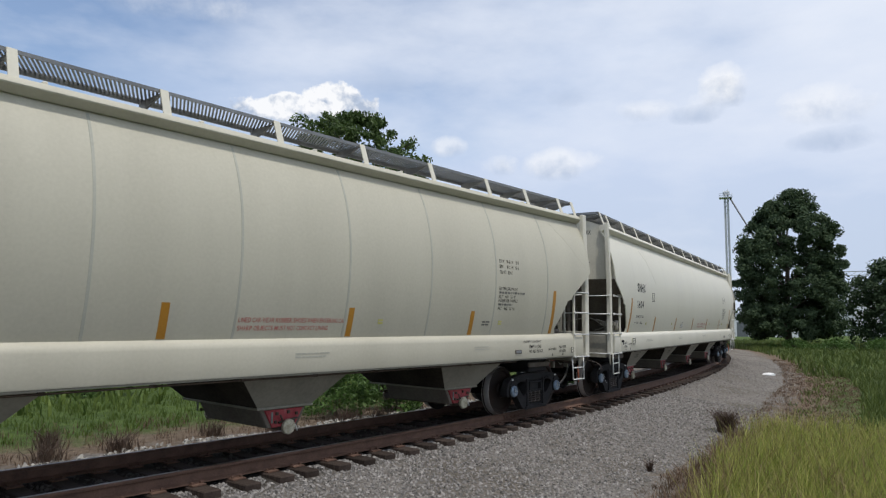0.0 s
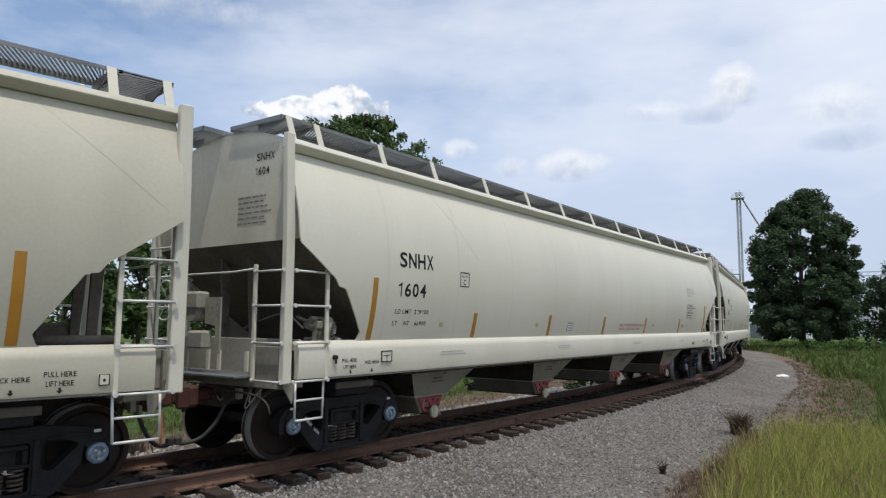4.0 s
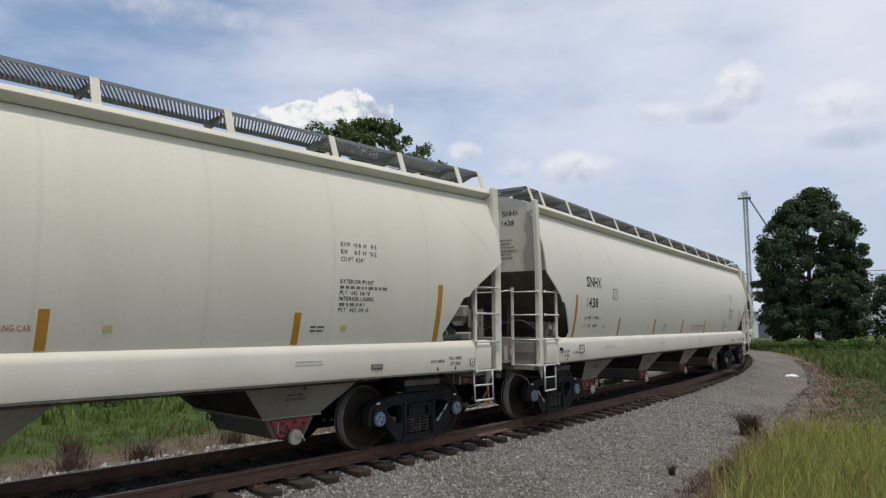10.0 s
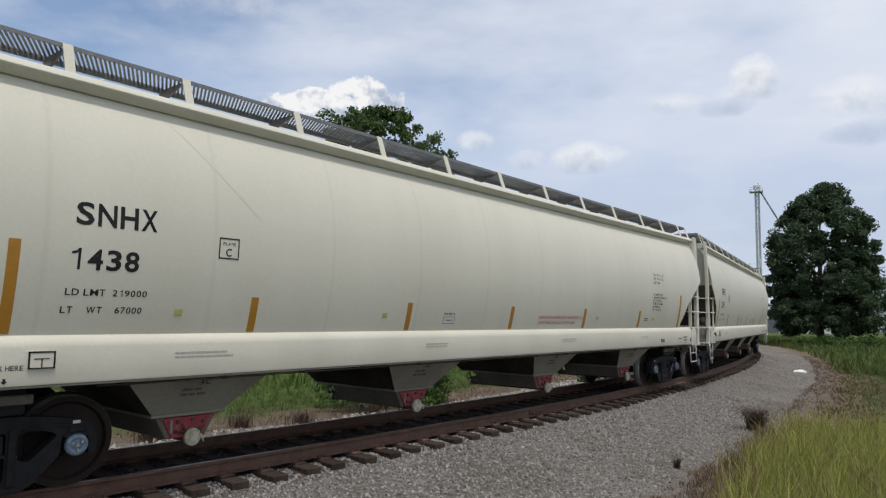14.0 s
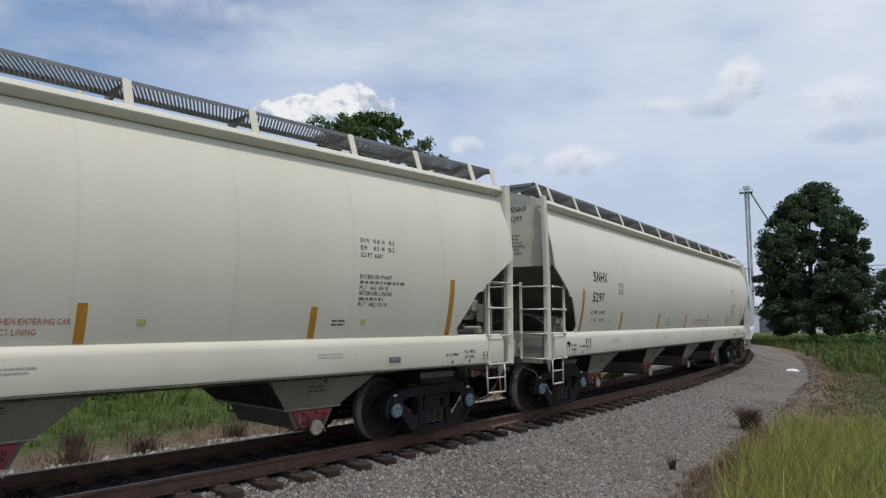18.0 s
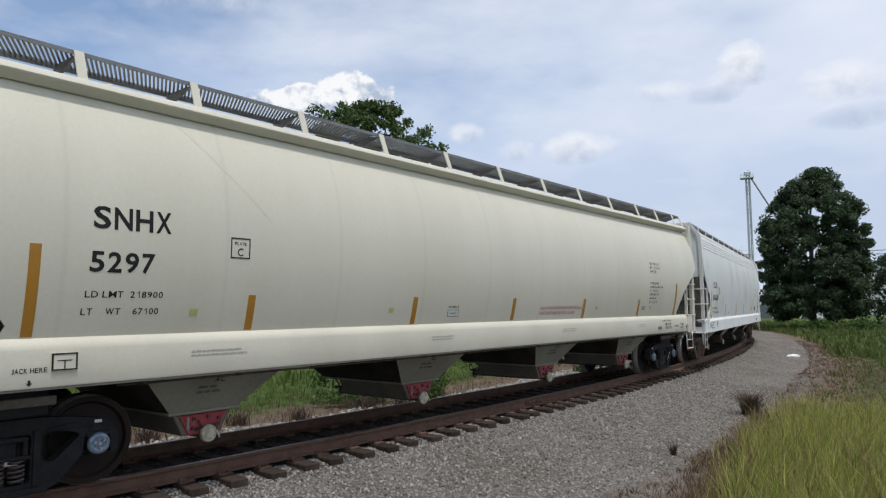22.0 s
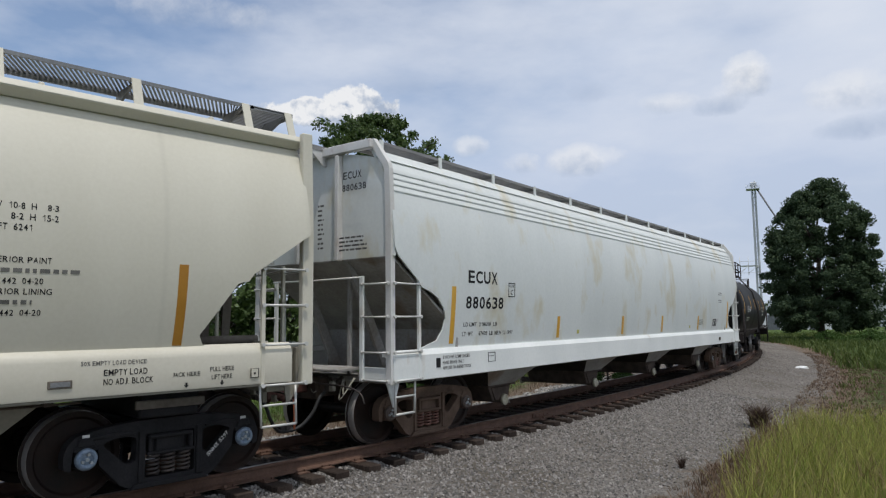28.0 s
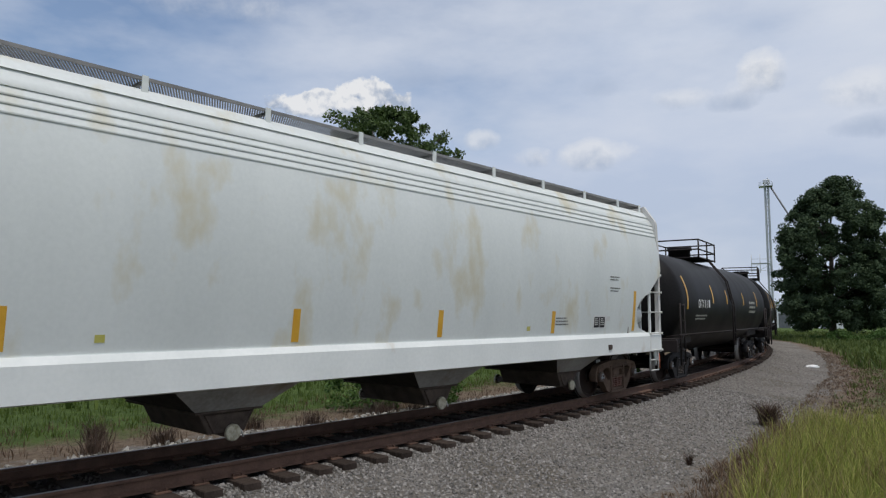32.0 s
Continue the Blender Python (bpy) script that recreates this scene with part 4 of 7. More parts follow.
def side_panel(car, sy, ua, ub, cut, side, h0, h1, mat, nose=0.0, tail=0.0):
    """One welded sheet of a side between two seams, trimmed by the car's end cut-out."""
    ch, cu_ = [c[1] for c in cut], [c[0] for c in cut]
    hs = sorted(set([round(x, 3) for x in np.linspace(h0, h1, 19)] + [c[1] for c in cut if h0 < c[1] < h1]))
    vs, fs = [], []
    for t_ in (0.0, 0.022):
        for z in hs:
            lim = float(np.interp(z, ch, cu_))
            a, b = max(ua, lim + nose), min(ub, -lim + tail)
            vs += [(a, sy * (side(z) - t_), z), (b, sy * (side(z) - t_), z)]
    n = len(hs)
    for i in range(n - 1):
        for o, flip in ((0, 0), (2 * n, 1)):
            q = (o + 2 * i, o + 2 * i + 1, o + 2 * i + 3, o + 2 * i + 2)
            fs.append(q[::-1] if flip else q)
        for k in (0, 1):
            fs.append((2 * i + k, 2 * i + 2 + k, 2 * n + 2 * i + 2 + k, 2 * n + 2 * i + k))
    fs += [(0, 2 * n, 2 * n + 1, 1), (2 * n - 2, 2 * n - 1, 4 * n - 1, 4 * n - 2)]
    return mesh_part("side_panel", vs, fs, mat, car, smooth=40)


def grating(car, u0, u1, y0, y1, z, mat, pitch=0.06, name="running_board", bar=0.027, deep=0.012, skew=0.0):
    """Open walkway: cross slats, set aslant by skew, between a thin outer and a deeper inner edge bar."""
    vs, fs = [], []
    def bx(a, b, c, d, e, f, slant=0.0):
        k = len(vs)
        vs.extend([(min(max(x + (slant if y == d else 0), u0), u1), y, z_) for x in (a, b) for y in (c, d) for z_ in (e, f)])
        fs.extend([tuple(k + i for i in q) for q in ((0, 1, 3, 2), (4, 6, 7, 5), (0, 4, 5, 1), (2, 3, 7, 6), (0, 2, 6, 4), (1, 5, 7, 3))])
    along = abs(u1 - u0) >= abs(y1 - y0)
    if along:
        x = u0 - abs(skew)
        while x < u1:
            bx(x, x + bar, y0 + 0.006, y1 - 0.006, z - deep, z, skew)
            x += pitch
    else:
        y = y0
        while y < y1:
            bx(u0 + 0.004, u1 - 0.004, y, y + bar, z - deep, z)
            y += pitch
    for e in (y0, y1 - 0.02):
        inner = abs(e + 0.01) < abs(y0 + y1) / 2
        bx(u0, u1, e, e + 0.02, z - (0.06 if inner else 0.03), z + 0.012)
    for e in (u0, u1 - 0.02):
        bx(e, e + 0.02, y0, y1, z - 0.045, z + 0.012)
    return tagged(mesh_part(name, vs, fs, mat, car, "open steel grating walkway"), kind="stuff")


def hopper_bay(car, u, mat, gate, z_top, white_cap=True):
    """Inverted pyramid with an outlet gate and its round-capped pipe."""
    bm = bmesh.new()
    rings = [[bm.verts.new((u + sx * du, sy * dv, z)) for sx, sy in ((-1, -1), (1, -1), (1, 1), (-1, 1))] for du, dv, z in ((1.02, 1.30, z_top + 0.04), (0.44, 0.92, 0.60))]
    top, mid = rings
    for i in range(4):
        bm.faces.new((top[i], mid[i], mid[(i + 1) % 4], top[(i + 1) % 4]))
    bm.faces.new(mid[::-1])
    bm.faces.new(top)
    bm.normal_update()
    # faces turned along the car get the darker colour: soot and painted shade
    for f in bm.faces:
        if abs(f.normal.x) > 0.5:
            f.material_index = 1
    h = part("hopper_bay", bm, [mat, SOOT_SHADE], car, "sloping grey hopper bay with sooty slope sheets")
    bm = bmesh.new()
    box(bm, u - 0.47, u + 0.47, -0.95, 0.95, 0.585, 0.615, 0.006)
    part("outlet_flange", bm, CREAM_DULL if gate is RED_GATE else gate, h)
    bm = bmesh.new()
    prism(bm, [(u - 0.40, 0.585), (u - 0.26, 0.33), (u + 0.24, 0.33), (u + 0.38, 0.585)], -0.90, 0.60, 0.012)
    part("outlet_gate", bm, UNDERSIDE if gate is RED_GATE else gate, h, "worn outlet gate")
    bm = bmesh.new()
    prism(bm, [(u - 0.33, 0.572), (u - 0.20, 0.335), (u + 0.18, 0.335), (u + 0.31, 0.572)], -0.925, 0.62, 0.01)
    part("gate_face", bm, gate, h)
    if gate is RED_GATE:
        for sy in (-1, 1):      # grey bracket, dark rods and lugs on the gate
            bm = bmesh.new()
            box(bm, u - 0.235, u - 0.205, min(sy * 0.93, sy * 0.945), max(sy * 0.93, sy * 0.945), 0.40, 0.545, 0.005)
            part("gate_bracket", bm, GATE_GREY, h, "grey-green gate bracket")
            bm = bmesh.new()
            tube(bm, [(u - 0.12, sy * 0.95, 0.40), (u + 0.19, sy * 0.95, 0.44)], 0.016, 6)
            tube(bm, [(u - 0.02, sy * 0.95, 0.36), (u - 0.10, sy * 0.96, 0.50)], 0.012, 6)
            for x_, z_ in ((-0.14, 0.52), (0.05, 0.53), (0.14, 0.40), (0.19, 0.50), (-0.16, 0.41)):
                box(bm, u + x_ - 0.018, u + x_ + 0.018, min(sy * 0.92, sy * 0.95), max(sy * 0.92, sy * 0.95), z_ - 0.02, z_ + 0.02)
            part("gate_linkage", bm, GATE_DARK, h)
    bm = bmesh.new()
    tube(bm, [(u, -0.95, 0.335), (u, 0.95, 0.335)], 0.062, 12)
    part("outlet_pipe", bm, GATE_DARK, h)
    for sy in (-1, 1):
        bm = bmesh.new()
        tube(bm, [(u + 0.03, sy * 0.95, 0.335), (u + 0.03, sy * 0.985, 0.335), (u + 0.03, sy * 0.998, 0.335)], [0.104, 0.104, 0.092], 22)
        cap_ = part("pipe_cap", bm, CAP_CREAM if white_cap else CREAM_DULL, h, "round dirty cream pipe cap")
        bm = bmesh.new()
        tube(bm, [(u + 0.08, sy * 0.97, 0.36), (u + 0.14, sy * 0.98, 0.35), (u + 0.17, sy * 0.99, 0.27)], 0.011, 6)
        part("cap_handle", bm, STEEL_ROD, cap_)


def rung(car, a, b, r=0.014):
    bm = bmesh.new()
    tube(bm, [a, b], r, 8)
    for p in (a, b):
        p = Vector(p)
        tube(bm, [p + Vector((0, 0.008, 0)), p - Vector((0, 0.022, 0))], 0.026, 8)
    part("rung", bm, STEEL_ROD, car, "round steel rung")


def cream_hopper():
    car = thing("hopper_car", "pale cream covered hopper car with rounded sides and roof walkways", "freight car", "hopper cars of the train")
    S = CREAM_SIDE
    cut = [(-8.42, 1.53), (-8.35, 1.58), (-8.31, 1.67), (-8.70, 2.235), (-8.76, 2.255), (-8.83, 2.265), (-8.90, 2.36), (-9.64, 2.86), (-9.64, 4.05)]
    seams = [-9.54, -7.875, -6.125, -4.375, -2.625, -0.875, 0.875, 2.625, 4.375, 6.125, 7.875, 9.64]
    for sy in (-1, 1):
        for a, b in zip(seams, seams[1:]):
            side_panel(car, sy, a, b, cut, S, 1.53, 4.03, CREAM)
        bm = bmesh.new()
        pts = [(1.20, 3.99), (1.285, 3.985), (1.372, 4.055), (1.378, 4.07), (1.372, 4.085), (1.325, 4.145), (1.22, 4.15)]
        a = [bm.verts.new((-9.54, sy * y, z)) for y, z in pts]
        b = [bm.verts.new((9.64, sy * y, z)) for y, z in pts]
        for i in range(len(pts)):
            bm.faces.new((a[i], b[i], b[(i + 1) % len(pts)], a[(i + 1) % len(pts)]))
        bm.faces.new(a)
        bm.faces.new(b[::-1])
        part("side_plate", bm, CREAM_TRIM, car, "long eave beam with a bevelled top", smooth=25)
        bm = bmesh.new()
        pts = [(1.30, 1.56), (1.435, 1.565), (1.445, 1.553), (1.470, 1.535), (1.495, 1.508), (1.512, 1.475), (1.52, 1.44), (1.52, 1.115), (1.515, 1.10), (1.44, 1.10), (1.43, 1.44), (1.30, 1.48)]
        a = [bm.verts.new((-9.44, sy * y, z)) for y, z in pts]
        b = [bm.verts.new((9.44, sy * y, z)) for y, z in pts]
        for i in range(len(pts)):
            bm.faces.new((a[i], b[i], b[(i + 1) % len(pts)], a[(i + 1) % len(pts)]))
        bm.faces.new(a)
        bm.faces.new(b[::-1])
        sill = part("side_sill", bm, CREAM_TRIM, car, "long deep side sill with a rounded top", smooth=32)
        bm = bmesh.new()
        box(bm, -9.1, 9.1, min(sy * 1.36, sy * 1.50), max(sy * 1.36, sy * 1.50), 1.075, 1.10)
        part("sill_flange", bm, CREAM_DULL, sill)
        for end in (-1, 1):
            bm = bmesh.new()
            tip, thick = (9.66, 0.13) if end < 0 else (9.75, 0.155)
            lo = [(1.40, -tip), (1.50, -tip), (1.50, -tip + thick), (1.40, -tip + thick)]
            hi = [(1.36, -tip), (1.45, -tip), (1.45, -tip + thick - 0.01), (1.36, -tip + thick - 0.01)]
            rings = [[bm.verts.new((-end * x, sy * y, z)) for y, x in base] for base, z in ((lo, 1.05), (lo, 2.9), (hi, 4.13), (hi, 4.17))]
            for r0, r1 in zip(rings, rings[1:]):
                for i in range(4):
                    bm.faces.new((r0[i], r0[(i + 1) % 4], r1[(i + 1) % 4], r1[i]))
            bm.faces.new(rings[0])
            bm.faces.new(rings[-1][::-1])
            bmesh.ops.recalc_face_normals(bm, faces=bm.faces[:])
            bmesh.ops.bevel(bm, geom=bm.edges[:], offset=0.012, segments=1, affect="EDGES")
            post = part("corner_post", bm, CREAM_TRIM, car, "broad pressed corner post")
            # side ladder at the corner, end ladder, and the hanging step
            yo = sy * 1.535
            full = sy > 0 and end < 0
            heights = [2.43, 2.0, 1.54, 1.075]
            foot = 8.97 if end < 0 else 9.05      # ladder away from the corner
            for h in heights:
                rung(car, (end * (foot + 0.57), yo, h), (end * foot, yo, h))
                rung(car, (end * 9.68, sy * 1.46, h), (end * 9.68, sy * 0.93, h))
            if full or (sy < 0 and end > 0):
                for h in (2.85, 3.25, 3.65, 4.05):
                    rung(car, (end * 9.68, sy * (1.46 - 0.06 * (h - 2.8)), h), (end * 9.68, sy * 0.95, h))
            bm = bmesh.new()
            box(bm, min(end * (foot + 0.03), end * (foot - 0.02)), max(end * (foot + 0.03), end * (foot - 0.02)), min(sy * 1.49, sy * 1.53), max(sy * 1.49, sy * 1.53), 1.06, 2.47, 0.005)
            box(bm, min(end * (foot + 0.03), end * (foot - 0.04)), max(end * (foot + 0.03), end * (foot - 0.04)), min(sy * 1.47, sy * 1.56), max(sy * 1.47, sy * 1.56), 2.42, 2.49, 0.012)
            part("ladder_stile", bm, CREAM_TRIM, car)
            bm = bmesh.new()
            box(bm, min(end * 9.64, end * 9.68), max(end * 9.64, end * 9.68), min(sy * 0.90, sy * 0.95), max(sy * 0.90, sy * 0.95), 1.06, 4.1 if full else 2.52, 0.005)
            part("ladder_stile", bm, CREAM_TRIM, car)
            bm = bmesh.new()
            step = [(end * (foot + 0.47), sy * 1.47, 1.08), (end * (foot + 0.48), sy * 1.48, 0.60), (end * (foot + 0.02), sy * 1.48, 0.60), (end * foot, sy * 1.47, 1.08)]
            for p, q in zip(step, step[1:]):
                tube(bm, [p, q], 0.015, 8)
            tube(bm, [(end * (foot + 0.47), sy * 1.475, 0.84), (end * (foot + 0.01), sy * 1.475, 0.84)], 0.014, 8)
            part("sill_step", bm, STEEL_ROD, car, "hanging steel stirrup step")
            # bracket and inset panel between post and ladder
            bm = bmesh.new()
            prism(bm, [(end * 9.62, 1.06), (end * 9.40, 1.06), (end * 9.44, 0.80)], min(sy * 1.40, sy * 1.42), max(sy * 1.40, sy * 1.42))
            box(bm, min(end * 9.62, end * 9.57), max(end * 9.62, end * 9.57), min(sy * 0.92, sy * 1.40), max(sy * 0.92, sy * 1.40), 1.07, 1.50, 0.01)
            box(bm, min(end * 9.6, end * 8.7), max(end * 9.6, end * 8.7), min(sy * 1.28, sy * 1.32), max(sy * 1.28, sy * 1.32), 1.10, 1.50)
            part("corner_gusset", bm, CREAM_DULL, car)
    # roof
    bm = bmesh.new()
    ys = np.linspace(-1.25, 1.25, 17)
    a = [bm.verts.new((-9.47, y, 4.135 + 0.27 * (1 - (y / 1.25) ** 2))) for y in ys]
    b = [bm.verts.new((9.47, y, 4.135 + 0.27 * (1 - (y / 1.25) ** 2))) for y in ys]
    for i in range(16):
        bm.faces.new((a[i], a[i + 1], b[i + 1], b[i]))
    part("roof", bm, CREAM, car, "arched cream steel roof", smooth=60)
    bm = bmesh.new()
    box(bm, -9.0, 9.0, -0.30, 0.30, 4.38, 4.46, 0.03)
    for k in range(10):
        box(bm, -8.9 + k * 1.98 - 0.03, -8.9 + k * 1.98 + 0.03, -0.34, 0.34, 4.40, 4.49, 0.01)
    part("roof_hatch", bm, CREAM_TRIM, car, "long trough roof hatch with clamps")
    for sy in (-1, 1):
        grating(car, -9.05, 9.05, min(sy * 0.62, sy * 1.17), max(sy * 0.62, sy * 1.17), 4.46, GRATE, 0.05, skew=0.29)
        for k, u in enumerate([-9.44, -8.95, -7.65, -6.35, -4.75, -3.18, -1.6, 0.0, 1.6, 3.18, 4.75, 6.35, 7.65, 8.95, 9.54]):
            bm = bmesh.new()
            vs = [bm.verts.new((u + dx, sy * y, z)) for y, z in ((1.30, 4.13), (1.315, 4.13), (1.19, 4.47), (1.175, 4.47)) for dx in (-0.05, 0.05)]
            for f in ((0, 1, 3, 2), (2, 3, 5, 4), (4, 5, 7, 6), (6, 7, 1, 0), (0, 2, 4, 6), (1, 7, 5, 3)):
                bm.faces.new([vs[i] for i in f])
            post = part("walkway_post", bm, CREAM_TRIM, car)
            bm = bmesh.new()
            vs = [bm.verts.new((u + dx, sy * y, z)) for y, z in ((1.17, 4.44), (0.60, 4.44), (0.60, 4.30), (0.72, 4.30)) for dx in (-0.012, 0.012)]
            for f in ((0, 2, 4, 6), (1, 7, 5, 3), (0, 1, 3, 2), (2, 3, 5, 4), (4, 5, 7, 6), (6, 7, 1, 0)):
                bm.faces.new([vs[i] for i in f])
            part("walkway_bracket", bm, GRATE, post)
    for end in (-1, 1):
        for sy in (-1, 1):
            grating(car, (-9.8 if sy > 0 else -9.54) if end < 0 else 9.05, -9.05 if end < 0 else 9.62, min(sy * 0.12, sy * 1.17), max(sy * 0.12, sy * 1.17), 4.46, GRATE, name="end_walkway")
        # end wall, slope sheet, deck and sill
        bm = bmesh.new()
        hs = np.linspace(2.84, 4.03, 12)
        ring = [(S(h) - 0.02, h) for h in hs] + [(1.25 * k, 4.135 + 0.27 * (1 - k * k)) for k in np.linspace(1, -1, 15)] + [(-(S(h) - 0.02), h) for h in hs[::-1]]
        f = [bm.verts.new((end * 9.465, y, z)) for y, z in ring]
        g = [bm.verts.new((end * 9.44, y, z)) for y, z in ring]
        bm.faces.new(f)
        bm.faces.new(g[::-1])
        for i in range(len(ring)):
            j = (i + 1) % len(ring)
            bm.faces.new((f[i], g[i], g[j], f[j]))
        bmesh.ops.recalc_face_normals(bm, faces=bm.faces[:])
        part("end_wall", bm, CREAM_END, car, "flat cream end wall")
        bm = bmesh.new()
        rows = []
        for f in np.linspace(0, 1, 9):
            x_, z_ = 9.46 - 2.30 * f, 2.84 - 1.77 * f
            w_ = S(max(z_, 1.5)) - 0.012
            rows.append([bm.verts.new((end * (x_ - d), y_, z_ + d)) for y_, d in ((-w_, 0), (w_, 0), (w_, 0.03), (-w_, 0.03))])
        for r0, r1 in zip(rows, rows[1:]):
            for i in range(4):
                bm.faces.new((r0[i], r0[(i + 1) % 4], r1[(i + 1) % 4], r1[i]))
        bmesh.ops.recalc_face_normals(bm, faces=bm.faces[:])
        # the sheet's shaded underside is darkened by colour
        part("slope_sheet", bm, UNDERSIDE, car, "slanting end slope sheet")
        bm = bmesh.new()
        box(bm, min(end * 9.25, end * 9.2), max(end * 9.25, end * 9.2), -1.3, 1.3, 1.08, 1.58, 0.01)
        box(bm, min(end * 9.62, end * 9.2), max(end * 9.62, end * 9.2), -1.35, 1.35, 0.98, 1.08, 0.01)
        # framing wears the shade-darkened cream
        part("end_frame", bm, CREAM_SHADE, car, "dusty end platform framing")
        bm = bmesh.new()
        for y in (-0.30, 0.30):
            prism(bm, [(end * 9.3, 2.68), (end * 9.2, 1.1), (end * 9.12, 1.1), (end * 9.15, 2.55)], y - 0.02, y + 0.02)
            box(bm, min(end * 8.62, end * 8.69), max(end * 8.62, end * 8.69), y - 0.03, y + 0.03, 1.05, 2.2)
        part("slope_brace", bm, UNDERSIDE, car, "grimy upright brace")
        bm = bmesh.new()
        box(bm, min(end * 8.45, end * 7.8), max(end * 8.45, end * 7.8), -1.2, 1.2, 0.80, 1.06, 0.02)
        part("body_bolster", bm, TRUCK, car)
        for sy in (-1, 1):
            bm = bmesh.new()
            box(bm, min(end * 8.5, end * 7.75), max(end * 8.5, end * 7.75), min(sy * 1.20, sy * 1.24), max(sy * 1.20, sy * 1.24), 0.90, 0.99, 0.008)
            part("side_bearing", bm, UNDERSIDE, car)
        bm = bmesh.new()
        for y in (-0.55, -0.3, 0.3, 0.55):
            box(bm, min(end * 9.28, end * 9.25), max(end * 9.28, end * 9.25), y - 0.03, y + 0.03, 1.13, 1.4)
        tube(bm, [(end * 9.27, -0.75, 1.3), (end * 9.31, -0.75, 1.3)], 0.08, 12)
        part("platform_bracket", bm, CREAM_TRIM, car)
        bm = bmesh.new()
        box(bm, min(end * 9.9, end * 9.3), max(end * 9.9, end * 9.3), -0.88, 0.88, 1.10, 1.135, 0.008)
        part("crossover_step", bm, GRATE, car, "dark steel end platform")
        coupler(car, end)
        bm = bmesh.new()
        tube(bm, [(end * 9.66, -0.93, 2.47), (end * 9.68, -0.5, 2.44), (end * 9.68, 0.5, 2.44), (end * 9.66, 0.93, 2.47)], 0.014, 6)
        part("end_handrail", bm, STEEL_ROD, car)
    # brake gear on the leading end
    by, bz = 0.64, 2.08
    bm = bmesh.new()
    tube(bm, [(-9.92, by + 0.27 * math.cos(a), bz + 0.27 * math.sin(a)) for a in np.linspace(0, 2 * math.pi, 25)], 0.015, 6, caps=False)
    for k in range(6):
        a = k * math.pi / 3
        tube(bm, [(-9.88, by, bz), (-9.92, by + 0.27 * math.cos(a), bz + 0.27 * math.sin(a))], 0.010, 5)
    part("brake_wheel", bm, STEEL_ROD, car, "spoked hand brake wheel")
    bm = bmesh.new()
    box(bm, -9.82, -9.62, 0.05, 0.42, 1.96, 2.20, 0.03)
    tube(bm, [(-9.80, 0.24, 1.92), (-9.62, 0.24, 1.92)], 0.12, 18)
    tube(bm, [(-9.90, by, bz), (-9.70, by, bz)], 0.05, 10)
    box(bm, -9.76, -9.66, 0.40, 0.70, 2.03, 2.13, 0.01)
    # housing and lever box are toned down for the shade there
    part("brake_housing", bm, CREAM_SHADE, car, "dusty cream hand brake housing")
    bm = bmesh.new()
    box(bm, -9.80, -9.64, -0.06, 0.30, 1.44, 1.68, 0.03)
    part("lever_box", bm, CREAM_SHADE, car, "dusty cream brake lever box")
    bm = holed_plate([(-0.30, 1.40), (-0.22, 1.38), (-0.20, 1.74), (0.03, 1.78), (0.03, 2.12), (-0.30, 2.12)],
                     [[(-0.25 + dx, z), (-0.22 + dx, z), (-0.22 + dx, z + 0.09), (-0.25 + dx, z + 0.09)] for dx, z in ((0.0, 1.95), (0.0, 1.80), (0.12, 1.90))], -0.012, 0.012, 0)
    for v in bm.verts:
        x_, y_, z_ = v.co
        v.co = (-9.70 + y_, x_, z_)
    bmesh.ops.recalc_face_normals(bm, faces=bm.faces[:])
    part("brake_bracket", bm, CREAM_SHADE, car, "slotted cream bracket plate")
    bm = bmesh.new()
    tube(bm, [(-9.72, 0.33, 1.72), (-9.72, 0.36, 1.10)], 0.014, 6)
    part("brake_chain", bm, STEEL_ROD, car)
    bm = bmesh.new()
    r = random.Random(12)
    for k in range(26):      # valve bodies, flanges and pipe stubs
        x_, y_, z_ = r.uniform(-8.98, -8.55), r.uniform(-1.38, -1.0), r.uniform(1.58, 1.78) + (0.07 if k % 3 == 0 else 0)
        q = r.uniform(0.025, 0.06)
        if k % 2:
            box(bm, x_ - q, x_ + q, y_ - q, y_ + q, z_ - q, z_ + q * 1.2, 0.012)
        else:
            d = r.choice([(0.11, 0, 0), (0, 0.1, 0.03), (0.04, 0, 0.12)])
            tube(bm, [(x_ - d[0], y_ - d[1], z_ - d[2]), (x_ + d[0], y_ + d[1], z_ + d[2])], q * 0.8, 10)
    box(bm, -8.95, -8.6, -1.3, -1.05, 1.56, 1.60, 0.01)
    valve = part("brake_valve", bm, CREAM_DULL, car, "cluttered pale air brake valve")
    bm = bmesh.new()
    tube(bm, eased([(-9.0, -1.1, 1.72), (-9.02, -0.8, 1.9), (-9.0, -0.4, 1.86), (-8.95, 0.2, 1.7)]), 0.014, 6)
    tube(bm, eased([(-8.6, -1.2, 1.62), (-8.5, -1.1, 1.7), (-8.42, -0.7, 1.6)]), 0.014, 6)
    part("brake_pipe", bm, CREAM_SHADE, valve)
    bm = bmesh.new()
    tube(bm, [(8.40, 0.45, 1.62), (9.15, 0.45, 1.62)], 0.15, 18)
    part("air_reservoir", bm, UNDERSIDE, car, "grimy air reservoir")
    bm = bmesh.new()
    tube(bm, [(8.05, -1.0, 1.60), (9.25, -1.0, 1.60)], 0.05, 12)
    part("brake_cylinder", bm, UNDERSIDE, car)
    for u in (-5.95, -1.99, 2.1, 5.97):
        # bay sides carry the under-body shade in their colour
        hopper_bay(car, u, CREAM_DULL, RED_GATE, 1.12)
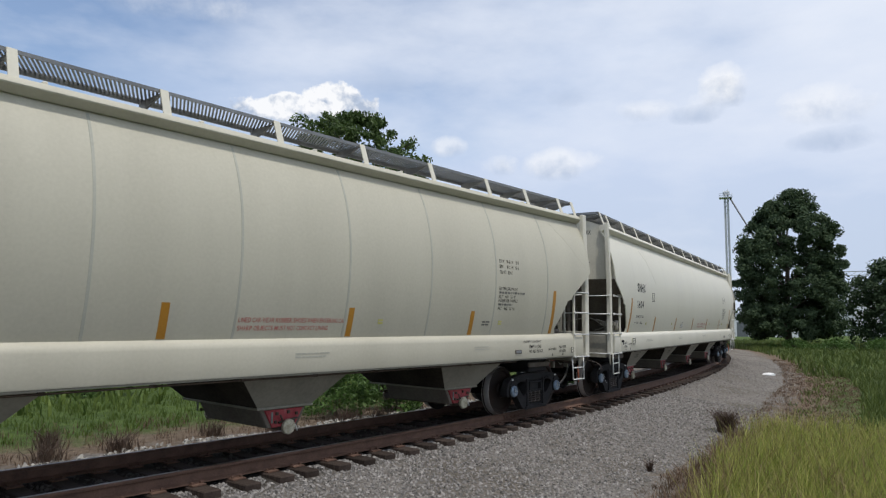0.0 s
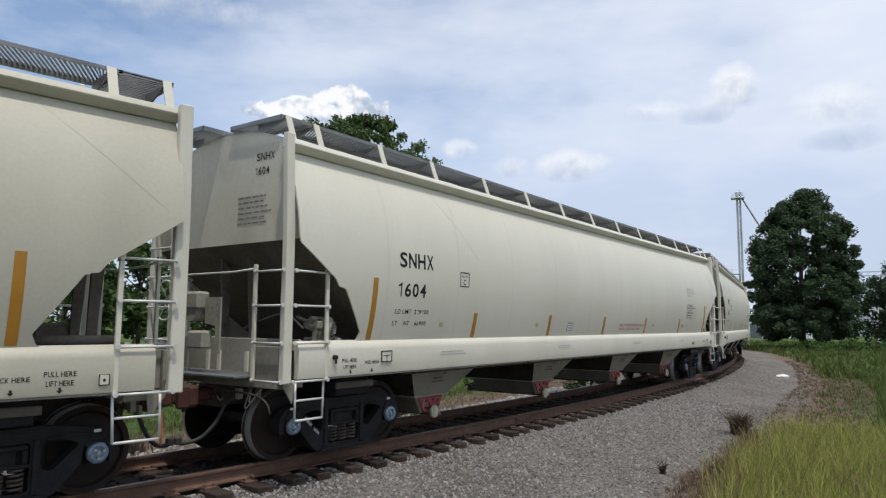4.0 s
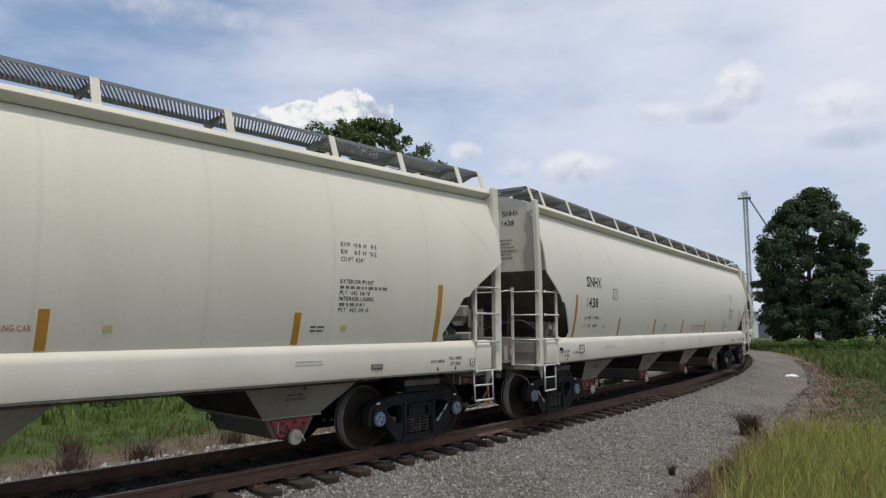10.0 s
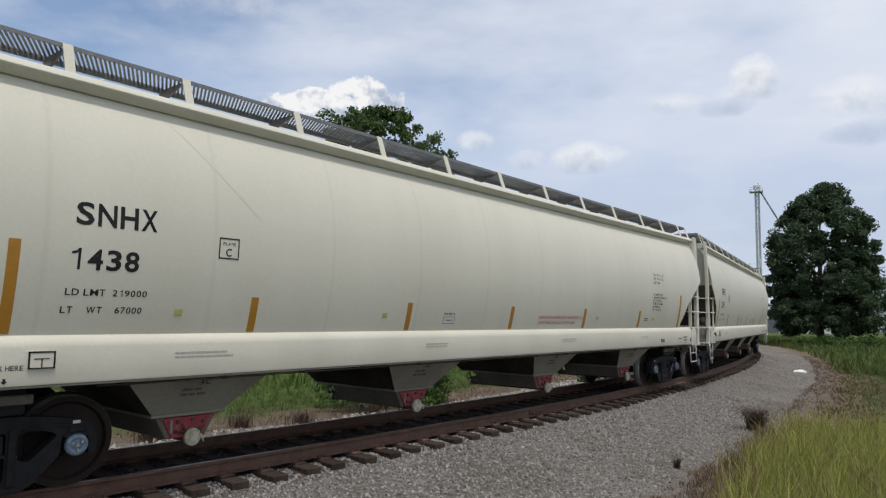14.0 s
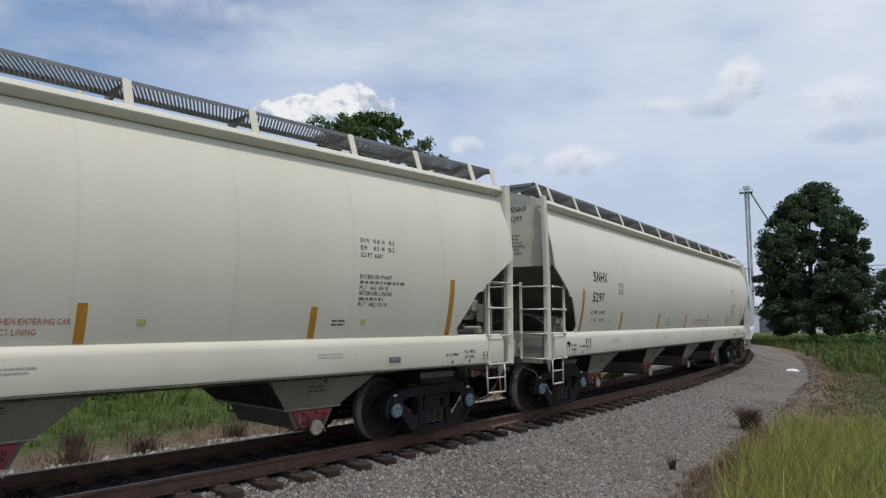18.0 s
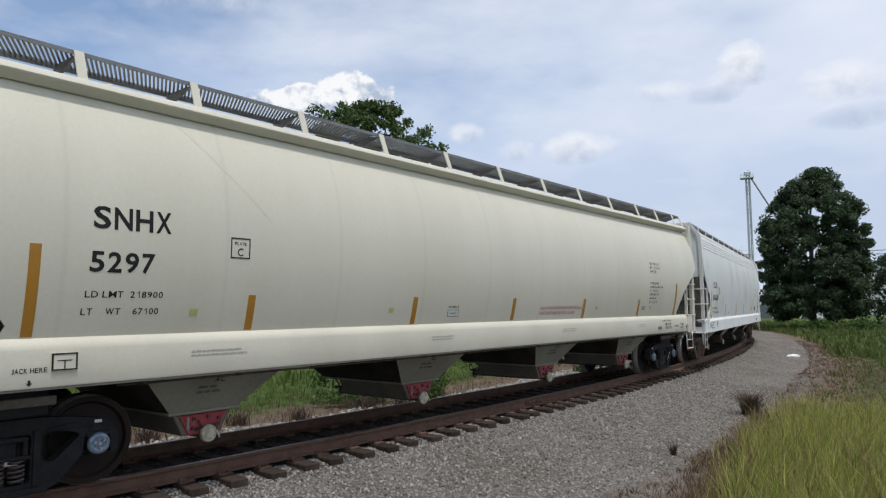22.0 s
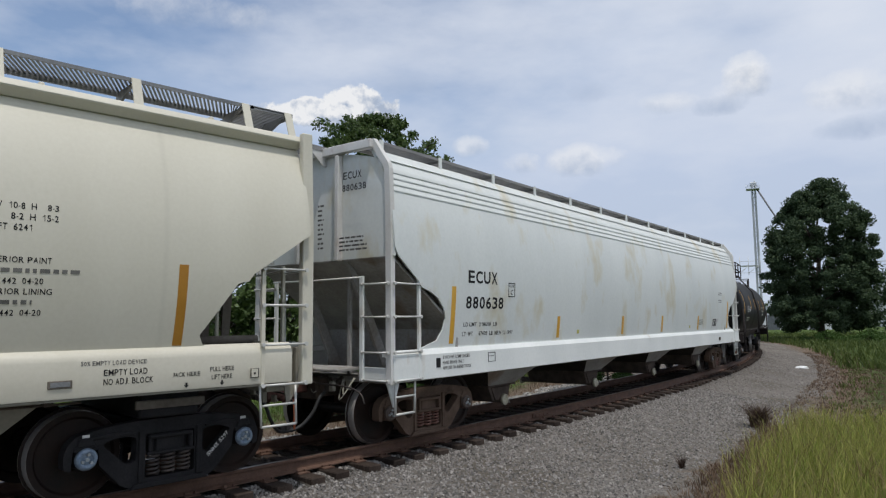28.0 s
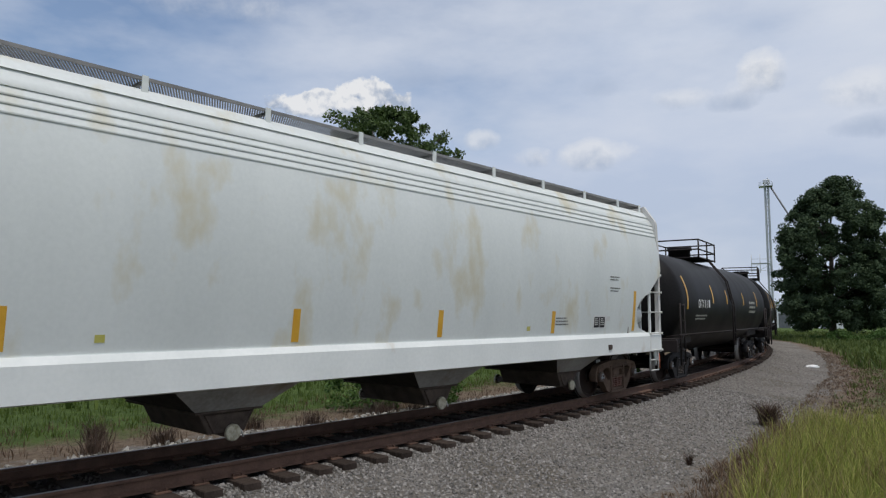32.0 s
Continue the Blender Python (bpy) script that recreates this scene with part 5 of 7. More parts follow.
    for end in (-1, 1):
        truck(car, end * TRUCKS / 2, math.degrees(-BEND * TRUCKS / 2) * end, TRUCK, CAP, SPRING)
    # amber reflective strips, stickers
    for u in (-8.13, 8.15):
        patch(car, "reflective_strip", u - 0.05, u + 0.05, 1.565, 2.42, S, AMBER, 8, label="tall amber reflective strip")
    for u in (-5.53, -2.79, -0.03, 2.73, 5.52):
        patch(car, "reflective_strip", u - 0.05, u + 0.05, 1.565, 1.97, S, AMBER, 4, label="short amber reflective strip")
    for u in (-6.48, -3.3, 3.33, 6.36):
        patch(car, "sticker", u - 0.048, u + 0.048, 1.742, 1.812, S, YELLOW_DOT, 2, label="yellow sticker")
        bars(car, u - 0.045, 1.765, 0.10, 0.022, 1, S, CREAM_OLD, seed=6, word=0.03, fill=0.9, name="sticker_text").location.y = -0.003
    flat = lambda h: 1.521
    for k, (u, w) in enumerate(((-6.5, 0.82), (-2.4, 0.62), (1.78, 0.62), (5.6, 0.5))):
        bars(car, u, 1.275, w, 0.085, 2, flat, SEAM, seed=4 + k, word=0.07, fill=0.36)
    bm = bmesh.new()
    tube(bm, [(-7.2, -1.30, 1.035), (7.2, -1.30, 1.035)], 0.013, 6)
    for u in np.arange(-6.9, 7.0, 1.15):
        box(bm, u - 0.03, u + 0.03, -1.325, -1.275, 1.02, 1.08)
    part("train_line", bm, GATE_DARK, car, "thin pipe clipped under the sill")
    bm = bmesh.new()
    box(bm, 6.84, 7.05, -1.535, -1.515, 1.20, 1.275, 0.005)
    plate_ = part("plate", bm, UNDERSIDE, car, "small dark steel plate")
    bm = bmesh.new()
    box(bm, 6.86, 7.03, -1.541, -1.53, 1.218, 1.262)
    part("plate_face", bm, GRATE, plate_)
    lettering(car, "PULL HERE", -8.69, 1.275, 0.28, 0.05, flat, BLACK_PAINT)
    lettering(car, "LIFT HERE", -8.66, 1.19, 0.24, 0.05, flat, BLACK_PAINT)
    lettering(car, "JACK HERE", -8.26, 1.24, 0.30, 0.045, flat, BLACK_PAINT)
    lettering(car, "JACK HERE", 8.01, 1.24, 0.30, 0.045, flat, BLACK_PAINT)
    lettering(car, "PULL HERE", 8.42, 1.275, 0.28, 0.05, flat, BLACK_PAINT)
    lettering(car, "LIFT HERE", 8.44, 1.19, 0.24, 0.05, flat, BLACK_PAINT)
    for u in (-8.53, -8.11, 8.16, 8.56):
        shape = [(-0.011, 1.175), (-0.011, 1.15), (-0.028, 1.15), (0.0, 1.12), (0.028, 1.15), (0.011, 1.15), (0.011, 1.175)]
        mesh_part("arrow_mark", [(u + x_, -(flat(z_) + 0.004), z_) for x_, z_ in shape], [tuple(range(7))], BLACK_PAINT, car)
    bm = bmesh.new()
    box(bm, -7.93, -7.70, -1.54, -1.52, 1.25, 1.41, 0.006)
    frame_ = part("placard_holder", bm, CREAM_TRIM, car, "framed card holder")
    for a, b, c, d in ((-7.93, -7.70, 1.395, 1.41), (-7.93, -7.70, 1.25, 1.262), (-7.93, -7.915, 1.25, 1.41), (-7.715, -7.70, 1.25, 1.41), (-7.88, -7.75, 1.335, 1.345), (-7.82, -7.81, 1.26, 1.34)):
        patch(car, "placard_edge", a, b, c, d, lambda h: 1.5405, BLACK_PAINT, 1)
    bm = bmesh.new()
    tube(bm, [(-8.84, -1.50, 1.35), (-8.84, -1.57, 1.35)], 0.03, 10)
    box(bm, -8.85, -8.83, -1.57, -1.55, 1.27, 1.36)
    part("retainer_valve", bm, TRUCK, car)
    bm = bmesh.new()
    box(bm, 8.90, 8.99, -1.54, -1.52, 1.18, 1.28, 0.006)
    part("tag_holder", bm, CREAM_TRIM, car, "small bolted tag holder")
    for a, b, c, d in ((8.895, 8.995, 1.277, 1.283), (8.895, 8.995, 1.175, 1.181), (8.895, 8.901, 1.18, 1.28), (8.989, 8.995, 1.18, 1.28), (8.935, 8.955, 1.215, 1.24)):
        patch(car, "holder_edge", a, b, c, d, lambda h: 1.5405, BLACK_PAINT, 1)
    # clearance box with its letter
    for a, b, c, d in ((-6.08, -5.82, 2.615, 2.63), (-6.08, -5.82, 2.39, 2.405), (-6.08, -6.067, 2.39, 2.63), (-5.833, -5.82, 2.39, 2.63)):
        patch(car, "box_line", a, b, c, d, S, BLACK_PAINT, 2)
    lettering(car, "PLATE", -6.03, 2.545, 0.16, 0.035, S, BLACK_PAINT)
    lettering(car, "C", -5.99, 2.42, 0.075, 0.09, S, BLACK_PAINT)
    # slanting welds of the inner bulkheads
    patch(car, "slant_weld", 9.39, 9.43, 3.0, 3.92, S, WELD, 10, lean=-1.25, out=0.0015)
    patch(car, "slant_weld", -5.51, -5.47, 2.85, 3.9, S, WELD, 10, lean=-1.1, out=0.0015)
    # red notice
    lettering(car, "LINED CAR-WEAR RUBBER SHOES WHEN ENTERING CAR", 0.92, 1.755, 1.72, 0.06, S, RED_PAINT)
    lettering(car, "SHARP OBJECTS MUST NOT CONTACT LINING", 0.92, 1.655, 1.42, 0.06, S, RED_PAINT)
    for a, b, c, d in ((-1.96, -1.67, 1.765, 1.772), (-1.96, -1.67, 1.658, 1.665), (-1.96, -1.953, 1.66, 1.77), (-1.677, -1.67, 1.66, 1.77)):
        patch(car, "plate_edge", a, b, c, d, S, FADED, 1)
    patch(car, "notice_plate", -1.953, -1.677, 1.665, 1.765, S, WHITE_LETTER, 2)
    bars(car, -1.90, 1.705, 0.18, 0.02, 1, S, WORN, seed=10, word=0.05, fill=0.9, name="plate_text").location.y = -0.002
    bars(car, -1.96, 1.80, 0.32, 0.034, 1, S, WORN, seed=9, word=0.045, fill=0.95)
    # dimensions
    lettering(car, "EXW  10-8  H    8-3", 6.23, 2.86, 0.62, 0.06, S, BLACK_PAINT)
    lettering(car, "EW     8-2  H  15-2", 6.23, 2.76, 0.62, 0.06, S, BLACK_PAINT)
    lettering(car, "CU FT  6241", 6.23, 2.66, 0.40, 0.06, S, BLACK_PAINT)
    bars(car, 5.82, 1.70, 0.26, 0.10, 2, S, FADED, seed=11, word=0.08)
    return car


def paint_record(car, date, step):
    """Six lines on the paint near the trailing end."""
    S, h = CREAM_SIDE, 2.365
    lettering(car, "EXTERIOR PAINT", 6.23, h, 0.58, 0.055, S, BLACK_PAINT)
    bars(car, 6.23, h - step + 0.006, 1.05, 0.04, 1, S, WORN, seed=3, word=0.06, fill=0.95)
    lettering(car, "PLT   442  " + date, 6.23, h - 2 * step, 0.52, 0.055, S, BLACK_PAINT)
    lettering(car, "INTERIOR LINING", 6.23, h - 3 * step, 0.60, 0.055, S, BLACK_PAINT)
    bars(car, 6.23, h - 4 * step + 0.006, 0.56, 0.04, 1, S, WORN, seed=8, word=0.06, fill=0.95)
    lettering(car, "PLT   442  " + date, 6.23, h - 5 * step, 0.52, 0.055, S, BLACK_PAINT)


def number_cream(car, digits, weight, light, paint_date):
    S = CREAM_SIDE
    lettering(car, "SNHX", -7.625, 2.605, 0.81, 0.225, S, BLACK_PAINT, "reporting_mark")
    lettering(car, digits, -7.64, 2.178, 0.66, 0.205, S, BLACK_PAINT, "car_number")
    lettering(car, "LD LMT  " + weight, -7.66, 1.93, 0.80, 0.065, S, BLACK_PAINT)
    lettering(car, "LT    WT    " + light, -7.68, 1.76, 0.79, 0.065, S, BLACK_PAINT)
    paint_record(car, paint_date, 0.096 if digits == "5297" else 0.076)
    lettering(car, "SNHX", 0.62, 3.93, 0.36, 0.105, S, BLACK_PAINT, "end_mark", face=-9.467)
    lettering(car, digits, 0.60, 3.74, 0.28, 0.105, S, BLACK_PAINT, "end_number", face=-9.467)
    bars(car, 0.26, 3.05, 0.72, 0.42, 6, S, DIM_INK, seed=13, face=-9.467, word=0.10, fill=0.38)
    for t in [o for o in car.children if o.name.startswith("truck")]:
        side_ = 1 if t.matrix_basis.translation.x > 0 else -1
        o = lettering(t, "SNHX " + digits, 0.0, 0.0, 0.34, 0.045, lambda h: 1.088, WHITE_LETTER, "stencil")
        o.matrix_basis = pose(0.455, 0, 0.285, 0, -43, 0) if side_ > 0 else pose(-0.70, 0, 0.53, 0, 43, 0)
    for u in (-5.95, -1.99, 2.1, 5.97):
        bars(car, u - 0.22, 0.80, 0.32, 0.12, 2, lambda h: 1.312 - (1.16 - h) / 0.56 * 0.38, UNDERSIDE, seed=14, word=0.1)
        lettering(car, "A" if u > 5 else "AC", u - 0.03, 0.955, 0.07 if u > 5 else 0.13, 0.07, lambda h: 1.312 - (1.16 - h) / 0.56 * 0.38, BLACK_PAINT)


def white_hopper():
    car = thing("white_hopper_car", "rust-stained white covered hopper car with ribbed eaves", "freight car", "hopper cars of the train")
    S = WHITE_SIDE
    LEAD, TAIL = 0.10, 0.35       # the body sits a little back on its trucks

    def moved(before, end):
        for o in car.children:
            if o not in before:
                o.location.x += LEAD if end < 0 else TAIL

    cut = [(-8.66, 1.37), (-8.62, 1.40), (-8.25, 1.50), (-8.12, 1.66), (-8.07, 1.84), (-8.12, 1.98), (-8.28, 2.14), (-8.52, 2.25), (-8.70, 2.29), (-8.74, 2.36), (-9.22, 2.72), (-9.30, 2.85), (-9.30, 4.1)]
    seams = [-9.20, -7.35, -5.5, -3.65, -1.8, 0.05, 1.9, 3.75, 5.6, 7.45, 9.65]
    for sy in (-1, 1):
        for a, b in zip(seams, seams[1:]):
            side_panel(car, sy, a, b, cut, S, 1.37, 3.69, WHITE, LEAD, TAIL)
        for k in range(3):     # ribbed eave
            z0 = 3.665 + k * 0.095
            bm = bmesh.new()
            y0, y1 = S(z0) + 0.006, S(z0 + 0.095)
            pts = [(y0 - 0.05, z0), (y0 + 0.004, z0), (y0 + 0.005, z0 + 0.016), (y0 + 0.0005, z0 + 0.026), (y1 - 0.001, z0 + 0.0935), (y1 - 0.07, z0 + 0.0935)]
            a = [bm.verts.new((-9.18, sy * y, z)) for y, z in pts]
            b = [bm.verts.new((9.63, sy * y, z)) for y, z in pts]
            for i in range(6):
                bm.faces.new((a[i], b[i], b[(i + 1) % 6], a[(i + 1) % 6]))
            bm.faces.new(a)
            bm.faces.new(b[::-1])
            bmesh.ops.recalc_face_normals(bm, faces=bm.faces[:])
            part("eave_rib", bm, WHITE, car, "long pressed eave rib")
        bm = bmesh.new()       # smooth rolled edge between the ribs and the roof
        y0 = S(3.95)
        pts = [(y0 - 0.08, 3.95), (y0 + 0.012, 3.95), (y0 + 0.012, 3.972), (y0 - 0.04, 4.05), (y0 - 0.10, 4.16), (y0 - 0.17, 4.26), (y0 - 0.25, 4.32), (y0 - 0.28, 4.28)]
        a = [bm.verts.new((-9.18, sy * y, z)) for y, z in pts]
        b = [bm.verts.new((9.63, sy * y, z)) for y, z in pts]
        for i in range(len(pts)):
            bm.faces.new((a[i], b[i], b[(i + 1) % len(pts)], a[(i + 1) % len(pts)]))
        bm.faces.new(a)
        bm.faces.new(b[::-1])
        bmesh.ops.recalc_face_normals(bm, faces=bm.faces[:])
        part("roof_edge", bm, WHITE, car, "rolled white roof edge", smooth=40)
        bm = bmesh.new()
        pts = [(1.28, 1.375), (1.455, 1.385), (1.502, 1.305), (1.505, 0.95), (1.43, 0.93), (1.42, 1.28), (1.28, 1.30)]
        a = [bm.verts.new((-9.20, sy * y, z)) for y, z in pts]
        b = [bm.verts.new((9.65, sy * y, z)) for y, z in pts]
        for i in range(len(pts)):
            bm.faces.new((a[i], b[i], b[(i + 1) % len(pts)], a[(i + 1) % len(pts)]))
        bm.faces.new(a)
        bm.faces.new(b[::-1])
        part("side_sill", bm, WHITE_TRIM, car, "long white side sill")
        for end in (-1, 1):
            before = set(car.children)
            bm = bmesh.new()
            x0, x1 = end * 9.34, end * 9.25
            way = [(1.48, 0.92), (1.48, 2.75), (1.475, 3.4), (1.45, 3.98), (1.43, 4.06), (1.15, 4.46)]
            inner = [(1.38, 0.92), (1.38, 2.75), (1.375, 3.4), (1.36, 3.96), (1.34, 4.02), (1.06, 4.42)]
            rings = [[bm.verts.new((x, sy * p[0], p[1])) for x, p in ((x0, o), (x1, o), (x1, i_), (x0, i_))] for o, i_ in zip(way, inner)]
            for r0, r1 in zip(rings, rings[1:]):
                for i in range(4):
                    bm.faces.new((r0[i], r0[(i + 1) % 4], r1[(i + 1) % 4], r1[i]))
            bm.faces.new(rings[0])
            bm.faces.new(rings[-1][::-1])
            bmesh.ops.recalc_face_normals(bm, faces=bm.faces[:])
            part("corner_post", bm, RUSTY_EDGE, car, "narrow rust-streaked corner post curved over at the top")
            hs = [2.33, 1.86, 1.36, 0.97]
            for h in hs:
                rung(car, (end * 9.30, sy * 1.515, h), (end * 8.72, sy * 1.515, h))
                rung(car, (end * 9.37, sy * 1.44, h), (end * 9.37, sy * 0.95, h))
            if (sy > 0) == (end < 0):
                for h in (2.75, 3.15, 3.55, 3.95):
                    rung(car, (end * 9.40, sy * (1.46 - 0.1 * (h - 2.8)), h), (end * 9.40, sy * 1.0, h))
            bm = bmesh.new()
            box(bm, min(end * 8.75, end * 8.70), max(end * 8.75, end * 8.70), min(sy * 1.46, sy * 1.51), max(sy * 1.46, sy * 1.51), 0.95, 2.40, 0.005)
            part("ladder_stile", bm, WHITE_TRIM, car)
            bm = bmesh.new()
            box(bm, min(end * 9.33, end * 9.37), max(end * 9.33, end * 9.37), min(sy * 0.90, sy * 0.97), max(sy * 0.90, sy * 0.97), 0.95, 2.45, 0.005)
            part("ladder_stile", bm, WHITE_TRIM, car)
            bm = bmesh.new()
            step = [(end * 9.22, sy * 1.45, 0.98), (end * 9.22, sy * 1.45, 0.50), (end * 8.80, sy * 1.45, 0.50), (end * 8.78, sy * 1.45, 0.95)]
            for p, q in zip(step, step[1:]):
                tube(bm, [p, q], 0.017, 8)
            tube(bm, [(end * 9.22, sy * 1.45, 0.74), (end * 8.79, sy * 1.45, 0.74)], 0.015, 8)
            part("sill_step", bm, STEEL_ROD, car, "hanging steel stirrup step")
            bm = bmesh.new()
            prism(bm, [(end * 9.33, 0.93), (end * 9.08, 0.93), (end * 9.2, 0.60)], min(sy * 1.38, sy * 1.41), max(sy * 1.38, sy * 1.41))
            box(bm, min(end * 9.33, end * 9.28), max(end * 9.33, end * 9.28), min(sy * 0.9, sy * 1.4), max(sy * 0.9, sy * 1.4), 0.95, 1.15, 0.01)
            part("corner_gusset", bm, WHITE_TRIM, car)
            moved(before, end)
    bm = bmesh.new()
    ys = np.linspace(-1.27, 1.27, 15)
    a = [bm.verts.new((-9.20, y, 4.15 + 0.2 * (1 - (y / 1.27) ** 2))) for y in ys]
    b = [bm.verts.new((9.65, y, 4.15 + 0.2 * (1 - (y / 1.27) ** 2))) for y in ys]
    for i in range(14):
        bm.faces.new((a[i], a[i + 1], b[i + 1], b[i]))
    part("roof", bm, WHITE_TRIM, car, "arched white roof", smooth=60)
    bm = bmesh.new()
    box(bm, -8.7, 9.1, -0.30, 0.30, 4.33, 4.42, 0.03)
    part("roof_hatch", bm, WHITE_TRIM, car)
    for sy in (-1, 1):
        grating(car, -9.05, 9.5, min(sy * 0.60, sy * 1.12), max(sy * 0.60, sy * 1.12), 4.45, GRATE_PALE, pitch=0.036, bar=0.022, skew=0.29)
        for u in (-9.05, -7.6, -5.98, -4.42, -2.82, -1.2, 0.4, 2.0, 3.6, 5.2, 6.8, 8.3, 9.4):
            bm = bmesh.new()
            box(bm, u - 0.035, u + 0.035, min(sy * 1.125, sy * 1.15), max(sy * 1.125, sy * 1.15), 4.17, 4.47)
            post = part("walkway_post", bm, WHITE_TRIM, car)
            bm = bmesh.new()
            box(bm, u - 0.015, u + 0.015, min(sy * 0.60, sy * 1.12), max(sy * 0.60, sy * 1.12), 4.385, 4.425)
            part("walkway_bracket", bm, GRATE, post)
    for end in (-1, 1):
        before = set(car.children)
        grating(car, min(end * 9.30, end * 9.72), max(end * 9.30, end * 9.72), -0.15, 0.75, 4.47, GRATE_PALE, name="end_walkway")
        for y in (-0.13, 0.73):
            bm = bmesh.new()
            prism(bm, [(end * 9.30, 4.44), (end * 9.70, 4.44), (end * 9.40, 4.20), (end * 9.30, 4.18)], y - 0.012, y + 0.012)
            part("walkway_bracket", bm, RUSTY_EDGE, car, "rusty triangular walkway bracket")
        bm = bmesh.new()
        hs = np.linspace(2.72, 4.1, 12)
        ring = [(S(h) - 0.02, h) for h in hs] + [(1.25 * k, 4.15 + 0.2 * (1 - k * k)) for k in np.linspace(1, -1, 13)] + [(-(S(h) - 0.02), h) for h in hs[::-1]]
        f = [bm.verts.new((end * 9.295, y, z)) for y, z in ring]
        g = [bm.verts.new((end * 9.26, y, z)) for y, z in ring]
        bm.faces.new(f)
        bm.faces.new(g[::-1])
        for i in range(len(ring)):
            j = (i + 1) % len(ring)
            bm.faces.new((f[i], g[i], g[j], f[j]))
        bmesh.ops.recalc_face_normals(bm, faces=bm.faces[:])
        part("end_wall", bm, WHITE, car, "white end wall with rust streaks")
        bm = bmesh.new()
        for y in (-0.45, 0.45):
            box(bm, min(end * 9.295, end * 9.40), max(end * 9.295, end * 9.40), y - 0.04, y + 0.04, 2.7, 4.3, 0.01)
        box(bm, min(end * 9.295, end * 9.40), max(end * 9.295, end * 9.40), -1.14, 1.14, 4.32, 4.45, 0.01)
        part("end_stiffener", bm, RUSTY_EDGE, car)
        bm = bmesh.new()
        prism(bm, [(end * 9.29, 2.74), (end * 9.29, 2.70), (end * 7.75, 1.66), (end * 7.75, 0.95), (end * 7.70, 0.95), (end * 7.70, 1.68)], -1.45, 1.45)
        # the shade under the end wall is in this sheet's grey
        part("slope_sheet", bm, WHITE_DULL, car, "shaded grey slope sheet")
        bm = bmesh.new()
        for y in (-0.55, 0.55):
            prism(bm, [(end * 9.29, 2.69), (end * 9.10, 2.55), (end * 8.3, 1.1), (end * 8.5, 1.1)], y - 0.03, y + 0.03)
        box(bm, min(end * 9.1, end * 9.05), max(end * 9.1, end * 9.05), -0.45, -0.40, 1.0, 2.45)
        box(bm, min(end * 9.3, end * 8.6), max(end * 9.3, end * 8.6), -1.35, 1.35, 0.93, 1.02, 0.01)
        # framing darkened by colour for the shade below the end wall
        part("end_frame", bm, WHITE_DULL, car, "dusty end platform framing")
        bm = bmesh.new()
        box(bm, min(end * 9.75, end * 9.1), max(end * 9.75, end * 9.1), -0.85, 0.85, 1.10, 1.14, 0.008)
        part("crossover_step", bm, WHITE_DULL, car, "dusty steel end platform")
        coupler(car, end)
        bm = bmesh.new()
        tube(bm, [(end * 9.4, -0.95, 2.43), (end * 9.42, 0.0, 2.42), (end * 9.4, 0.95, 2.43)], 0.014, 6)
        part("end_handrail", bm, STEEL_ROD, car)
        moved(before, end)
    bm = bmesh.new()
    tube(bm, [(8.62, -1.12, 1.78), (8.68, -1.12, 1.78), (9.05, -1.12, 1.78), (9.11, -1.12, 1.78)], [0.10, 0.19, 0.19, 0.10], 18)
    part("air_reservoir", bm, WHITE_TRIM, car, "white air reservoir")
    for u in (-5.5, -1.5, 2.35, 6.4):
        # bays take the shade-darkened white
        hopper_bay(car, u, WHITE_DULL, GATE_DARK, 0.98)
    for end in (-1, 1):
        truck(car, -7.82 if end < 0 else TRUCKS / 2, math.degrees(-BEND * TRUCKS / 2) * end, TRUCK_BROWN, CAP_DARK, SPRING_RED, False)
    for u in (-7.78, 8.30):
        patch(car, "reflective_strip", u - 0.055, u + 0.055, 1.44, 2.33, S, YELLOW, 8, label="tall yellow reflective strip")
    for u in (-4.2, -0.92, 1.8, 5.0):
        patch(car, "reflective_strip", u - 0.055, u + 0.055, 1.44, 1.86, S, YELLOW, 4, label="short yellow reflective strip")
    for u in (-3.3, 4.2):
        patch(car, "sticker", u - 0.05, u + 0.05, 1.50, 1.58, S, YELLOW_DOT, 2)
    lettering(car, "ECUX", -7.39, 2.40, 0.87, 0.205, S, BLACK_PAINT, "reporting_mark")
    lettering(car, "880638", -7.44, 1.985, 1.13, 0.20, S, BLACK_PAINT, "car_number")
    lettering(car, "LD LMT  218600  LB", -7.48, 1.70, 1.0, 0.065, S, BLACK_PAINT)
    lettering(car, "LT  WT      67400  LB  NEW 12-1997", -7.5, 1.55, 1.55, 0.065, S, BLACK_PAINT)
    for a, b, c, d in ((-6.15, -5.93, 2.43, 2.445), (-6.15, -5.93, 2.20, 2.215), (-6.15, -6.137, 2.20, 2.445), (-5.943, -5.93, 2.20, 2.445)):
        patch(car, "box_line", a, b, c, d, S, BLACK_PAINT, 2)
    lettering(car, "PLATE", -6.12, 2.37, 0.16, 0.035, S, BLACK_PAINT)
    lettering(car, "C", -6.07, 2.235, 0.07, 0.09, S, BLACK_PAINT)
    flat = lambda h: 1.506
    patch(car, "dark_oval", -8.24, -8.14, 1.10, 1.24, flat, BLACK_PAINT, 2)
    lettering(car, "2 INCH HF COMP SHOES", -8.08, 1.22, 0.72, 0.05, flat, BLACK_PAINT)
    lettering(car, "HAND BRAKE ONLY", -8.08, 1.14, 0.55, 0.05, flat, BLACK_PAINT)
    lettering(car, "APPLIES ON B-END TRUCK", -8.08, 1.06, 0.76, 0.05, flat, BLACK_PAINT)
